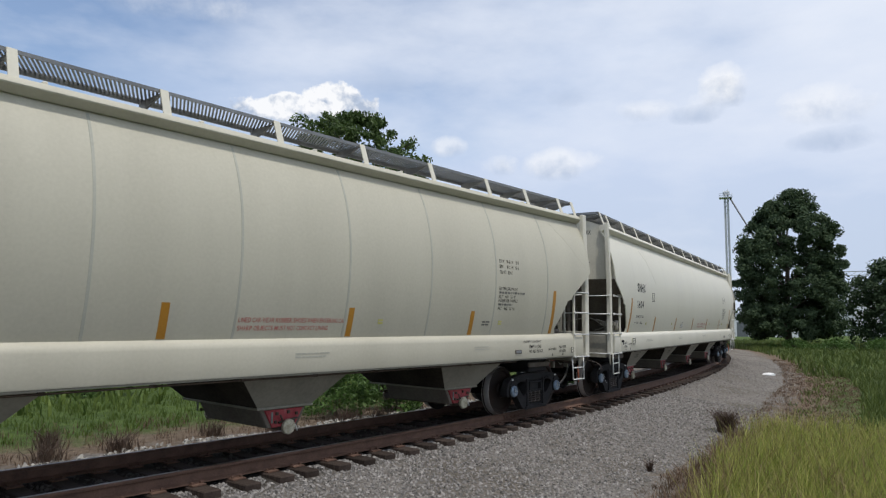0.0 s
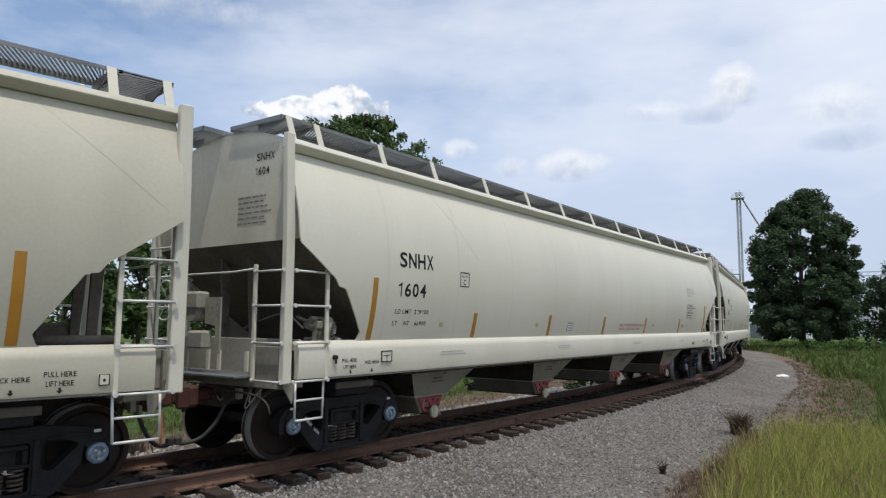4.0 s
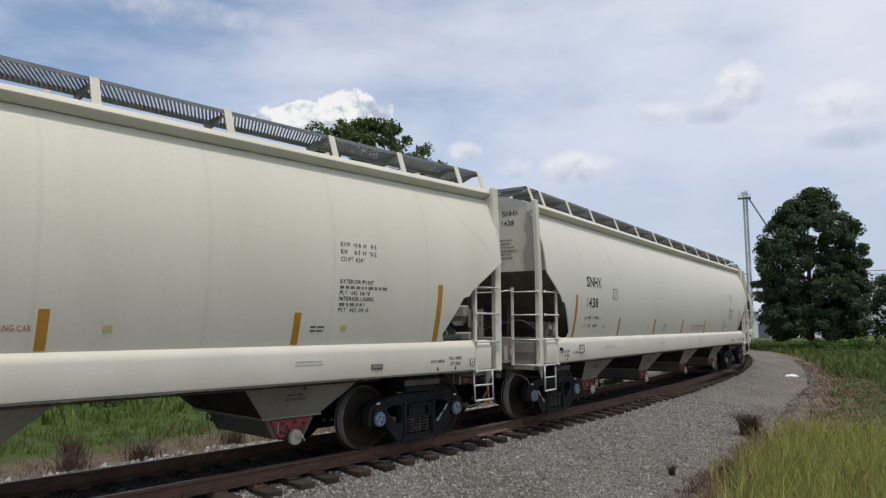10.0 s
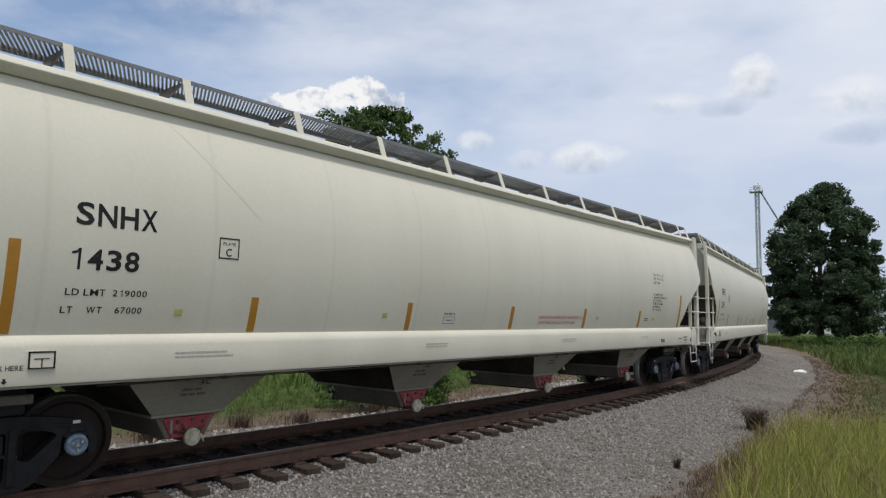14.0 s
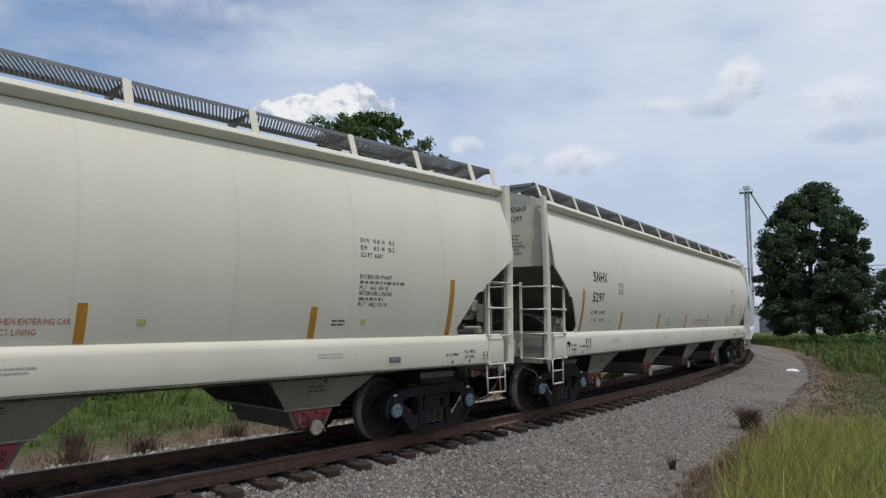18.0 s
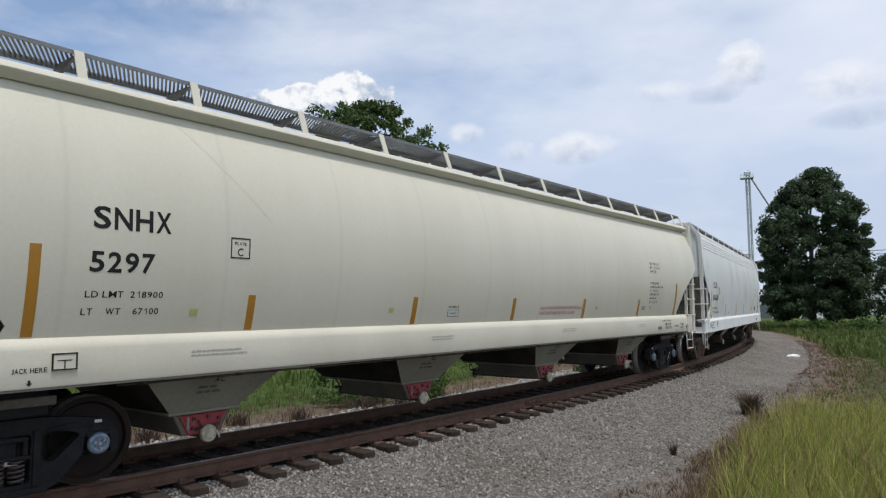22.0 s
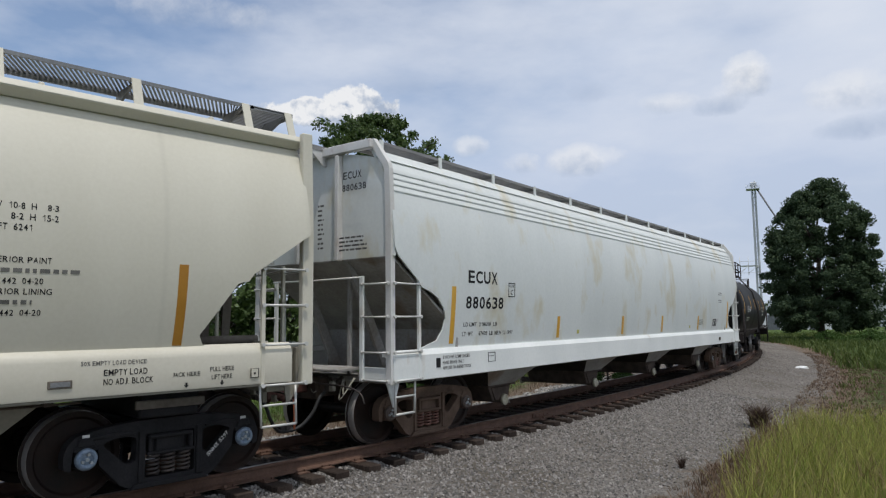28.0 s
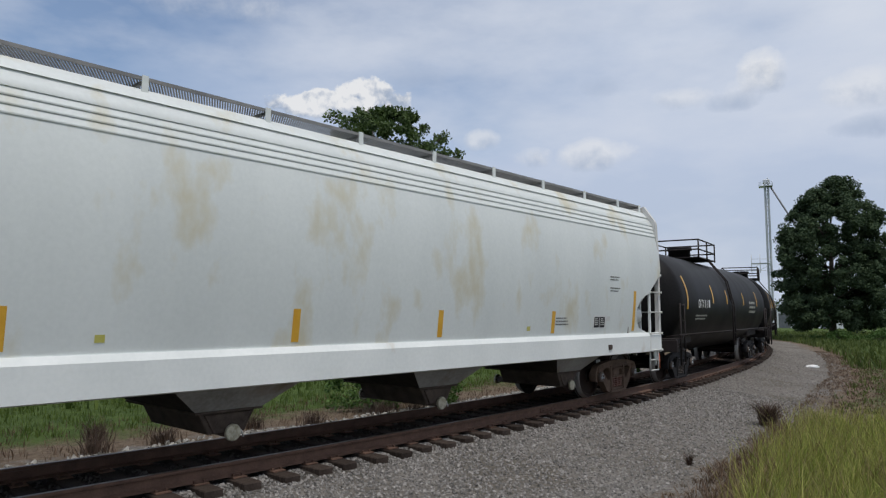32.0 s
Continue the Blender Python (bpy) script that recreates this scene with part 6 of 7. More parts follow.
    for a, b, c, d in ((-6.82, -6.6, 1.255, 1.267), (-6.82, -6.6, 1.11, 1.12), (-6.82, -6.81, 1.11, 1.26), (-6.61, -6.6, 1.11, 1.26), (-6.78, -6.65, 1.20, 1.21)):
        patch(car, "placard_edge", a, b, c, d, flat, BLACK_PAINT, 1)
    lettering(car, "ECUX", 0.60, 3.90, 0.37, 0.11, S, BLACK_PAINT, "end_mark", face=-9.297)
    lettering(car, "880638", 0.58, 3.72, 0.48, 0.10, S, BLACK_PAINT, "end_number", face=-9.297)
    bars(car, 0.06, 2.85, 0.14, 0.72, 10, S, FADED, seed=15, face=-9.297, word=0.06, fill=0.4)
    bars(car, 0.52, 2.8, 0.6, 0.24, 4, S, FADED, seed=16, face=-9.297, word=0.1, fill=0.45)
    patch(car, "data_panel", 6.50, 7.02, 1.50, 1.78, S, WHITE_LETTER, 2)
    for a, b in ((6.54, 6.74), (6.77, 6.97)):
        patch(car, "panel_field", a, b, 1.53, 1.75, S, BLACK_PAINT, 2, out=0.007)
    for k_, (a, b) in enumerate(((6.565, 6.715), (6.795, 6.945))):
        bars(car, a, 1.56, b - a, 0.16, 4, S, WHITE_LETTER, seed=31 + k_, word=0.05, name="panel_text").location.y = -0.006
    patch(car, "blank_panel", 7.05, 7.2, 1.66, 1.76, S, WHITE_LETTER, 2)
    bars(car, 5.08, 1.56, 0.5, 0.18, 3, S, WORN, seed=18, word=0.08, fill=0.4)
    bars(car, 7.15, 2.50, 0.45, 0.12, 2, S, WORN, seed=19, fill=0.4)
    bars(car, 7.15, 2.26, 0.45, 0.12, 2, S, WORN, seed=20, fill=0.4)
    bm = bmesh.new()
    box(bm, 7.05, 7.2, -1.525, -1.505, 1.06, 1.16, 0.005)
    part("plate", bm, GATE_DARK, car, "small dark steel plate")
    return car


def tank_car():
    car = thing("tank_car", "black tank car with a railed top platform and yellow strips", "freight car", "tank cars of the train")
    L, R, Z = 6.35, 1.5, 2.14
    bm = bmesh.new()
    prof = [(0.0, -L - 0.55)] + [(R * math.sin(a), -L - 0.55 * math.cos(a)) for a in np.linspace(0.25, math.pi / 2, 6)]
    prof = [(max(r, 0.01), y) for r, y in prof]
    full = prof + [(R, x) for x in (-4.2, -1.4, 1.4, 4.2)] + [(r, -y) for r, y in prof[::-1]]
    lathe(bm, full, 40)
    for v in bm.verts:
        x, y, z = v.co
        v.co = (y, x, z + Z)
    bmesh.ops.recalc_face_normals(bm, faces=bm.faces[:])
    part("tank_shell", bm, TANK, car, "glossy black tank shell", smooth=50)
    bm = bmesh.new()
    tube(bm, [(-0.9, 0, Z + R - 0.05), (-0.9, 0, Z + R + 0.34), (-0.9, 0, Z + R + 0.35), (-0.9, 0, Z + R + 0.46)], [0.36, 0.36, 0.42, 0.40], 24)
    part("manway_dome", bm, TANK, car, "round black manway dome")
    bm = bmesh.new()
    box(bm, -1.8, 0.5, -0.85, 0.85, Z + R + 0.02, Z + R + 0.06)
    part("top_platform", bm, TANK_FRAME, car)
    for sy in (-1, 1):
        for z in (0.30, 0.62):
            bm = bmesh.new()
            tube(bm, [(-1.8, sy * 0.85, Z + R + z), (0.5, sy * 0.85, Z + R + z)], 0.024, 6)
            part("platform_rail", bm, TANK_FRAME, car)
        for x in (-1.8, -0.65, 0.5):
            bm = bmesh.new()
            tube(bm, [(x, sy * 0.85, Z + R), (x, sy * 0.85, Z + R + 0.62)], 0.024, 6)
            part("railing_post", bm, TANK_FRAME, car)
    for x in (-1.8, 0.5):
        for z in (0.30, 0.62):
            bm = bmesh.new()
            tube(bm, [(x, -0.85, Z + R + z), (x, 0.85, Z + R + z)], 0.024, 6)
            part("platform_rail", bm, TANK_FRAME, car)
    for sy in (-1, 1):
        bm = bmesh.new()
        tube(bm, [(-6.9, sy * 1.5, 1.28), (6.9, sy * 1.5, 1.28)], 0.024, 6)
        for x in np.linspace(-6.6, 6.6, 7):
            tube(bm, [(x, sy * 1.5, 1.28), (x, sy * 1.1, 1.22)], 0.018, 6)
        part("side_handrail", bm, TANK_FRAME, car)
        for end in (-1, 1):
            bm = bmesh.new()
            for x in (6.3, 6.7):
                tube(bm, [(end * x, sy * 1.5, 0.5), (end * x, sy * 1.5, 2.1)], 0.024, 6)
            for z in (0.55, 0.9, 1.25, 1.65, 2.05):
                tube(bm, [(end * 6.3, sy * 1.5, z), (end * 6.7, sy * 1.5, z)], 0.018, 6)
            part("end_ladder", bm, TANK_FRAME, car)
    for sy in (-1, 1):
        bm = bmesh.new()
        for x in (-0.4, -0.1):
            tube(bm, [(x, sy * 1.57, 0.8), (x, sy * 1.57, 2.1), (x, sy * 1.36, 2.95), (x, sy * 0.84, 3.62)], 0.022, 6)
        for z in np.linspace(0.9, 2.1, 5):
            tube(bm, [(-0.4, sy * 1.57, z), (-0.1, sy * 1.57, z)], 0.016, 6)
        part("side_ladder", bm, TANK_FRAME, car)
    for end in (-1, 1):
        bm = bmesh.new()
        box(bm, min(end * 4.2, end * 7.0), max(end * 4.2, end * 7.0), -0.45, 0.45, 0.78, 1.12, 0.02)
        prism(bm, [(end * 4.3, 1.0), (end * 6.2, 1.0), (end * 6.1, 1.75), (end * 4.4, 1.5)], -1.15, 1.15, 0.02)
        box(bm, min(end * 6.95, end * 7.05), max(end * 6.95, end * 7.05), -1.5, 1.5, 0.85, 1.15, 0.01)
        box(bm, min(end * 6.2, end * 7.0), max(end * 6.2, end * 7.0), -1.45, 1.45, 1.15, 1.19, 0.01)
        box(bm, min(end * 7.0, end * 7.55), max(end * 7.0, end * 7.55), -0.14, 0.14, 0.72, 0.98, 0.02)
        part("stub_sill", bm, TANK_FRAME, car)
        truck(car, end * 5.2, math.degrees(-BEND * 5.2) * end, TRUCK, CAP_DARK, SPRING, False)
    side = lambda h: math.sqrt(max(0.01, (R + 0.004) ** 2 - (h - Z) ** 2))
    for x, a, b in ((-5.9, 1.95, 2.85), (-2.9, 2.15, 2.7), (-0.9, 2.15, 2.6), (1.9, 2.15, 2.6), (4.6, 2.15, 2.7)):
        patch(car, "reflective_strip", x - 0.05, x + 0.05, a, b, side, YELLOW, 8, label="yellow reflective strip")
    lettering(car, "GATX", -4.75, 2.0, 0.62, 0.24, side, WHITE_LETTER, "reporting_mark")
    bars(car, -4.0, 2.0, 0.8, 0.24, 1, side, WHITE_LETTER, "car_number", seed=22, word=0.12, fill=0.95)
    bars(car, -4.9, 1.62, 1.3, 0.18, 2, side, SEAM, "small_mark", seed=23)
    bars(car, 3.0, 1.8, 1.2, 0.5, 3, side, SEAM, "small_mark", seed=24)
    return car


# ---- the train ----
cream = cream_hopper()
cars = [cream] + [copy_thing(cream, Matrix()) for _ in range(3)]
tagged(cars[0], "pale cream covered hopper car with dark weld seams")
for c, row in zip(cars[1:], (("1604", "219100", "66900", "04-18"), ("1438", "219000", "67000", "03-18"), ("5297", "218900", "67100", "04-20"))):
    number_cream(c, *row)
paint_record(cars[0], "12-18", 0.072)
flat_sill = lambda h: 1.521
for c in (cars[0], cars[3]):
    lettering(c, "EMPTY LOAD", 7.33, 1.295, 0.42, 0.06, flat_sill, BLACK_PAINT)
    lettering(c, "NO ADJ. BLOCK", 7.33, 1.205, 0.48, 0.06, flat_sill, BLACK_PAINT)
    lettering(c, "50% EMPTY LOAD DEVICE", 7.12, 1.40, 0.62, 0.042, flat_sill, FADED)
for u in (-6.125, -4.375, -2.625, -0.875, 0.875, 2.625, 4.375, 6.125, 7.875):
    patch(cars[0], "weld_seam", u - 0.016, u + 0.016, 1.56, 3.96, CREAM_SIDE, SEAM, 20)
for o in cars[0].children:
    if o.name.startswith("slant_weld"):
        o.material_slots[0].link = "OBJECT"
        o.material_slots[0].material = CREAM_OLD
    if o.name.startswith("side_panel") or o.name.startswith("side_sill") or o.name.startswith("side_plate"):
        o.material_slots[0].link = "OBJECT"
        o.material_slots[0].material = CREAM_OLD
for car_, moved in ((cars[1], {5.52: 0.09}), (cars[2], {8.15: -0.06}), (cars[3], {-5.53: -0.21, 5.52: 0.10, 8.15: -0.08})):
    for o in car_.children:      # strips stuck on by hand, not quite in the same place on each car
        if o.name.startswith("reflective_strip"):
            for u, d in moved.items():
                if abs(o.data.vertices[0].co.x + 0.05 - u) < 0.02:
                    o.location.x = d
for c in cars[2:]:
    for o in list(c.children):
        if o.name.startswith("slant_weld") and o.data.vertices[0].co.x > 0:
            bpy.data.objects.remove(o)
white = white_hopper()
tank = tank_car()
tanks = [tank, copy_thing(tank, Matrix()), copy_thing(tank, Matrix())]
TRAIN = [(cars[0], -PITCH, TRUCKS), (cars[1], 0.0, TRUCKS), (cars[2], PITCH, TRUCKS), (cars[3], 2 * PITCH - 0.07, TRUCKS), (white, 2 * PITCH + PITCH_WHITE - 0.10, TRUCKS)]
at = 2 * PITCH + PITCH_WHITE * 1.5 - 0.1 + PITCH_TANK / 2
for k, c in enumerate(tanks):
    TRAIN.append((c, at + k * PITCH_TANK, 10.4))


def car_pose(s, trucks):
    x0, y0, _ = track(s - trucks / 2)
    x1, y1, _ = track(s + trucks / 2)
    return Matrix.Translation(((x0 + x1) / 2, (y0 + y1) / 2, 0)) @ Matrix.Rotation(math.atan2(y1 - y0, x1 - x0), 4, "Z")


def motions():
    for car, offset, trucks in TRAIN:
        walk(car, [(t, car_pose(train_place(t) + offset, trucks)) for t in np.arange(0, 32.01, 1.0)])
    times = list(np.arange(0, 32.001, 0.25))
    rolled = [(train_place(t) - train_place(0)) / 0.457 for t in times]
    for ob in list(scene.objects):
        if "spin" in ob:
            base = ob.matrix_basis.copy()
            walk(ob, [(t, base @ Matrix.Rotation(-r * -1.0, 4, "Y")) for t, r in zip(times, rolled)])


# ---- plants ----
def blades(name, xy, heights, widths, lean, material, label, category="grass", seed=1, z=None, kind="stuff"):
    """Bent grass blades, two quads and a tip each."""
    rs = np.random.RandomState(seed)
    n = len(xy)
    z = ground_z(xy[:, 0], xy[:, 1]) if z is None else z
    a = rs.uniform(0, 6.283, n)
    b = rs.uniform(0, 6.283, n)
    l = heights * lean * rs.uniform(0.2, 1.3, n)
    wx, wy = np.cos(a) * widths / 2, np.sin(a) * widths / 2
    lx, ly = np.cos(b) * l, np.sin(b) * l
    v = np.empty((n, 5, 3))
    for k, (f, w, g) in enumerate(((0.0, 1, 0), (0.0, -1, 0), (0.55, -0.8, 0.30), (0.55, 0.8, 0.30), (1.0, 0, 1.0))):
        v[:, k, 0] = xy[:, 0] + wx * w + lx * g
        v[:, k, 1] = xy[:, 1] + wy * w + ly * g
        v[:, k, 2] = z - 0.02 + heights * f * (1 if f < 1 else 0.95)
    o = np.arange(n)[:, None] * 5
    quads = (o + np.array([[0, 1, 2, 3]])).tolist()
    tris = (o + np.array([[3, 2, 4]])).tolist()
    ob = mesh_part(name, v.reshape(-1, 3).tolist(), quads + tris, material)
    return tagged(ob, label, category, kind=kind) if label else ob


def leaf_cloud(centres, radii, per, size, seed, squash=0.8, shell=0.15, facing=0.0):
    """Small leaves in clumps: corners and faces; facing turns them outwards and up."""
    rs = np.random.RandomState(seed)
    n = len(centres) * per
    c = np.repeat(np.asarray(centres, float), per, 0)
    r = np.repeat(np.asarray(radii, float), per)
    d = rs.normal(size=(n, 3))
    d /= np.linalg.norm(d, axis=1)[:, None]
    p = c + d * (r * rs.uniform(shell, 1.0, n) ** 0.7)[:, None] * np.array([1, 1, squash])
    u = rs.normal(size=(n, 3)) + d * 0.4
    across = rs.normal(size=(n, 3))
    if facing:
        across = across * (1 - facing) + (d + np.array([0, 0, 0.7])) * facing
        u -= across * ((u * across).sum(1) / (across * across).sum(1))[:, None]
    u /= np.linalg.norm(u, axis=1)[:, None]
    w = np.cross(u, across)
    w /= np.linalg.norm(w, axis=1)[:, None]
    s = size * rs.uniform(0.6, 1.35, n)
    u, w = u * s[:, None], w * (s * 0.55)[:, None]
    v = np.stack([p - u * 0.5, p + w * 0.5, p + u * 0.5, p - w * 0.5], 1)
    return v.reshape(-1, 3), np.arange(n * 4).reshape(n, 4)


def tree(name, x, y, height, spread, crown_from, clumps, per, leaf, seed, label, mat, trunk=0.3, top_heavy=0.0, clump=0.16, category="tree", outline=None, facing=0.0):
    """A tapered trunk, limbs to the clumps, and a crown of small leaves with gaps."""
    rs = np.random.RandomState(seed)
    z0 = float(ground_z([x], [y])[0]) - 0.05
    t = thing(name, label, category)
    t.location = (x, y, z0)
    pts, rad = [], []
    while len(pts) < clumps:
        f = rs.uniform(0, 1)
        a, q = rs.uniform(0, 6.283), rs.uniform(0.25, 1) ** 0.5
        if outline:      # rows of height, lean to the right as seen along the track, half-width
            z = crown_from + (height - crown_from) * f
            wide = float(np.interp(z, [o[0] for o in outline], [o[2] for o in outline]))
            if rs.uniform(0, spread) > wide:
                continue
            lean_ = float(np.interp(z, [o[0] for o in outline], [o[1] for o in outline]))
            rr = max(0.1, wide - spread * clump * 0.8) * q * (1 + 0.07 * math.sin(3 * a + z) + 0.06 * math.sin(5 * a + 2 * z))
            pts.append((rr * math.cos(a) + lean_ * 0.92, rr * math.sin(a) - lean_ * 0.38, z))
        else:
            g = f ** (1 + top_heavy)
            wide = max(0.12, 1 - (2 * (0.12 + 0.88 * g) - 1) ** 2) ** 0.55
            rr = spread * wide * q * (1 + 0.18 * math.sin(3 * a + seed) + 0.12 * math.sin(5 * a + 2 * seed + 4 * f))
            pts.append((rr * math.cos(a), rr * math.sin(a), crown_from + (height - crown_from) * f * 0.97))
        rad.append(spread * clump * rs.uniform(0.7, 1.35))
    v, f = leaf_cloud(pts, rad, per, leaf, seed, facing=facing)
    mesh_part("crown", v.tolist(), f.tolist(), mat, t, "leafy crown with gaps")
    bm = bmesh.new()
    bend = [(rs.uniform(-0.02, 0.02) * height, rs.uniform(-0.02, 0.02) * height) for _ in range(3)]
    line = [(0, 0, 0), (bend[0][0], bend[0][1], height * 0.2), (bend[1][0], bend[1][1], height * 0.5), (bend[2][0], bend[2][1], height * 0.88)]
    tube(bm, line, [trunk, trunk * 0.8, trunk * 0.5, trunk * 0.1], 10)
    part("trunk", bm, BARK, t, "rough brown trunk")
    tall = height > 11
    bm = bmesh.new()
    for i in range(0, len(pts), max(1, len(pts) // 28)):
        p = Vector(pts[i])
        h = max(0.15 * height, min(p.z * 0.72, height * 0.8))
        base = Vector((bend[1][0] * h / height, bend[1][1] * h / height, h))
        mid = base.lerp(p, 0.5) + Vector((0, 0, 0.04 * height))
        tube(bm, [base, mid, p], [trunk * 0.28, trunk * 0.16, trunk * 0.05], 6)
        if tall:
            part("limb", bm, BARK, t)
            bm = bmesh.new()
    if tall:
        bm.free()
    else:
        tagged(part("branchwork", bm, BARK, t), kind="stuff")
    return t


def way(azimuth, distance):
    return distance * math.sin(radians(azimuth)), distance * math.cos(radians(azimuth))


# the big dark tree and its neighbour
x, y = way(22.4, 76)
OAK = [(1.2, 0.2, 4.3), (2.4, 0.1, 5.2), (6.0, 0.1, 5.5), (9.5, 0.1, 5.2), (11.0, 0.1, 4.9), (12.2, 0.6, 4.1), (13.4, 0.1, 3.3), (14.8, 0.4, 2.2), (15.8, 1.2, 0.9)]
tree("oak_tree", x, y, 15.8, 5.5, 1.3, 540, 230, 0.26, 11, "tall dark green broadleaf tree at the grass edge", LEAF_DARK, 0.36, clump=0.12, outline=OAK, facing=0.45)
x, y = way(29.0, 82)
tree("small_oak_tree", x, y, 9.0, 3.8, 0.8, 260, 95, 0.30, 12, "smaller dark green tree beside the big one", LEAF_DARK, 0.25, clump=0.2, facing=0.5)
# the tree behind the train
x, y = way(-12.2, 31)
tree("elm_tree", x, y, 11.7, 3.6, 5.0, 340, 120, 0.17, 14, "open green tree rising behind the train", LEAF, 0.22, 0.35, clump=0.10)
# trees and scrub on the far side, seen through the gaps
for k, (az_, d, h, w) in enumerate([(-62, 52, 8.5, 4.5), (-55, 60, 9.5, 5), (-49, 50, 8.0, 4.5), (-44, 58, 9.0, 5), (-39, 62, 8.8, 4.8), (-34, 50, 7.5, 4), (-29, 56, 8, 4.5), (-24, 45, 7, 4), (-19, 50, 7.5, 4.5), (-14, 46, 6.5, 4.0), (-10, 40, 6.0, 4.0), (-6, 44, 5.5, 3.2), (-3, 38, 5.0, 3.6), (3, 46, 5.2, 3.4), (0, 52, 5.5, 3.2), (6, 60, 5.5, 3.6)]):
    x, y = way(az_, d)
    tree("field_tree", x, y, h, w * 0.85, 0.2, 75, 80, 0.46, 30 + k, "dark green tree at the field's edge", LEAF, 0.2, clump=0.24)
for k, (sx, sy, h, w) in enumerate([(-3.9, 17.0, 1.75, 1.0), (-2.6, 18.4, 1.3, 0.8), (3.0, 24.8, 1.4, 0.9), (-14.5, 15.5, 1.6, 1.1), (-11.6, 19.0, 1.8, 1.2), (-18.5, 10.0, 1.8, 1.2)]):
    tree("leafy_bush", sx, sy, h, w, 0.05, 34, 120, 0.10, 60 + k, "green leafy bush on the far bank", LEAF_BUSH, 0.04, clump=0.3, category="bush")
for k, (az_, d, h, w) in enumerate([(33.5, 50, 2.0, 1.8), (25.4, 71, 1.1, 1.6), (22.6, 72, 1.0, 1.5), (28.2, 74, 1.1, 1.6)]):
    x, y = way(az_, d)
    tree("field_bush", x, y, h, w, 0.05, 40, 80, 0.17, 80 + k, "low green bush in the grass", LEAF_BUSH, 0.05, clump=0.28, category="bush")
# far wood along the horizon
rs = np.random.RandomState(21)
pts, rad = [], []
for az_ in np.arange(-75, 60, 0.55):
    d = rs.uniform(190, 260)
    x, y = way(az_, d)
    h = rs.uniform(4.5, 8.5) + (3 if az_ < 5 else 0)
    for q in range(3):
        pts.append((x + rs.uniform(-2, 2), y, h * (0.25 + 0.3 * q)))
        rad.append(rs.uniform(1.6, 2.8))
v, f = leaf_cloud(pts, rad, 70, 0.9, 22)
tagged(mesh_part("far_woods", v.tolist(), f.tolist(), LEAF_DARK), "dark line of distant trees along the horizon", "woods", kind="stuff")

# ---- grass ----
rs = np.random.RandomState(41)


def right_grass(n, s0, s1, out0, out1, power=1.0):
    s = s0 + (s1 - s0) * rs.uniform(0, 1, n) ** power
    v_ = np.interp(s, EDGE_S, EDGE_V) + out0 + (out1 - out0) * rs.uniform(0, 1, n)
    return np.array([beside(a, b, 0)[:2] for a, b in zip(s, v_)])


def clumped(xy, pull=0.75):
    """Draws points towards nearby tuft centres."""
    c = xy[rs.randint(0, len(xy), len(xy) // 22)]
    k = np.array([np.argmin(((c - p) ** 2).sum(1)) for p in xy])
    return xy + (c[k] - xy) * pull * rs.uniform(0.3, 1, (len(xy), 1))


def patch_of(p, slope, soft):
    """Keeps what lies inside the ragged edge of the tall grass, a line in plan through the viewer's foot."""
    e = slope + 0.016 * np.clip(p[:, 1] - 9.0, 0, 6) + 0.012 * np.sin(p[:, 1] * 2.1) + soft * rs.normal(size=len(p))
    return p[p[:, 0] > e * p[:, 1]]


p = patch_of(clumped(right_grass(15000, 2.0, 11.5, 0.3, 4.8)), 0.305, 0.018)
blades("tall_grass", p, rs.uniform(0.3, 0.72, len(p)), rs.uniform(0.007, 0.016, len(p)), 0.45, GRASS_TALL, "tall green grass beside the gravel", seed=42)
p = patch_of(clumped(right_grass(8000, 2.0, 11.5, 0.3, 3.6)), 0.28, 0.02)
blades("dry_grass", p, rs.uniform(0.3, 0.8, len(p)), rs.uniform(0.006, 0.014, len(p)), 0.55, GRASS_DRY, "straw-coloured dry grass among the green", seed=43)
p = patch_of(clumped(right_grass(9000, 2.2, 12.0, 0.3, 4.4), 0.7), 0.29, 0.02)
blades("seeding_grass", p, rs.uniform(0.5, 0.85, len(p)), rs.uniform(0.006, 0.012, len(p)), 0.4, GRASS_SEED, "yellow-green grass gone to seed", seed=50)
p = clumped(right_grass(1500, 12.0, 40.0, 0.6, 2.2), 0.8)
blades("sparse_weeds", p, rs.uniform(0.05, 0.22, len(p)), rs.uniform(0.015, 0.04, len(p)), 0.8, MEADOW, "sparse green weeds on the gravel", seed=39)
p = clumped(right_grass(26000, 2.5, 46.0, -0.1, 2.7), 0.6)
blades("brown_weeds", p, rs.uniform(0.03, 0.13, len(p)), rs.uniform(0.008, 0.022, len(p)), 1.1, WEED_BROWN, "dead brown weeds at the gravel's edge", seed=44)
p = patch_of(clumped(right_grass(9000, 2.5, 12.0, 0.1, 2.0), 0.7), 0.215, 0.02)
blades("dead_undergrowth", p, rs.uniform(0.1, 0.34, len(p)), rs.uniform(0.006, 0.016, len(p)), 0.8, WEED_BROWN, "dead brown undergrowth before the tall grass", seed=52)
p = right_grass(17000, 12.5, 36.0, 2.5, 11.0)
blades("meadow_grass", p, rs.uniform(0.2, 0.55, len(p)), rs.uniform(0.02, 0.045, len(p)), 0.5, MEADOW, "green meadow grass", seed=45)
p = right_grass(18000, 32.0, 95.0, 0.9, 24.0)
blades("field_grass", p, rs.uniform(0.25, 0.6, len(p)), rs.uniform(0.05, 0.12, len(p)), 0.5, MEADOW, "green grass of the far field", seed=46)
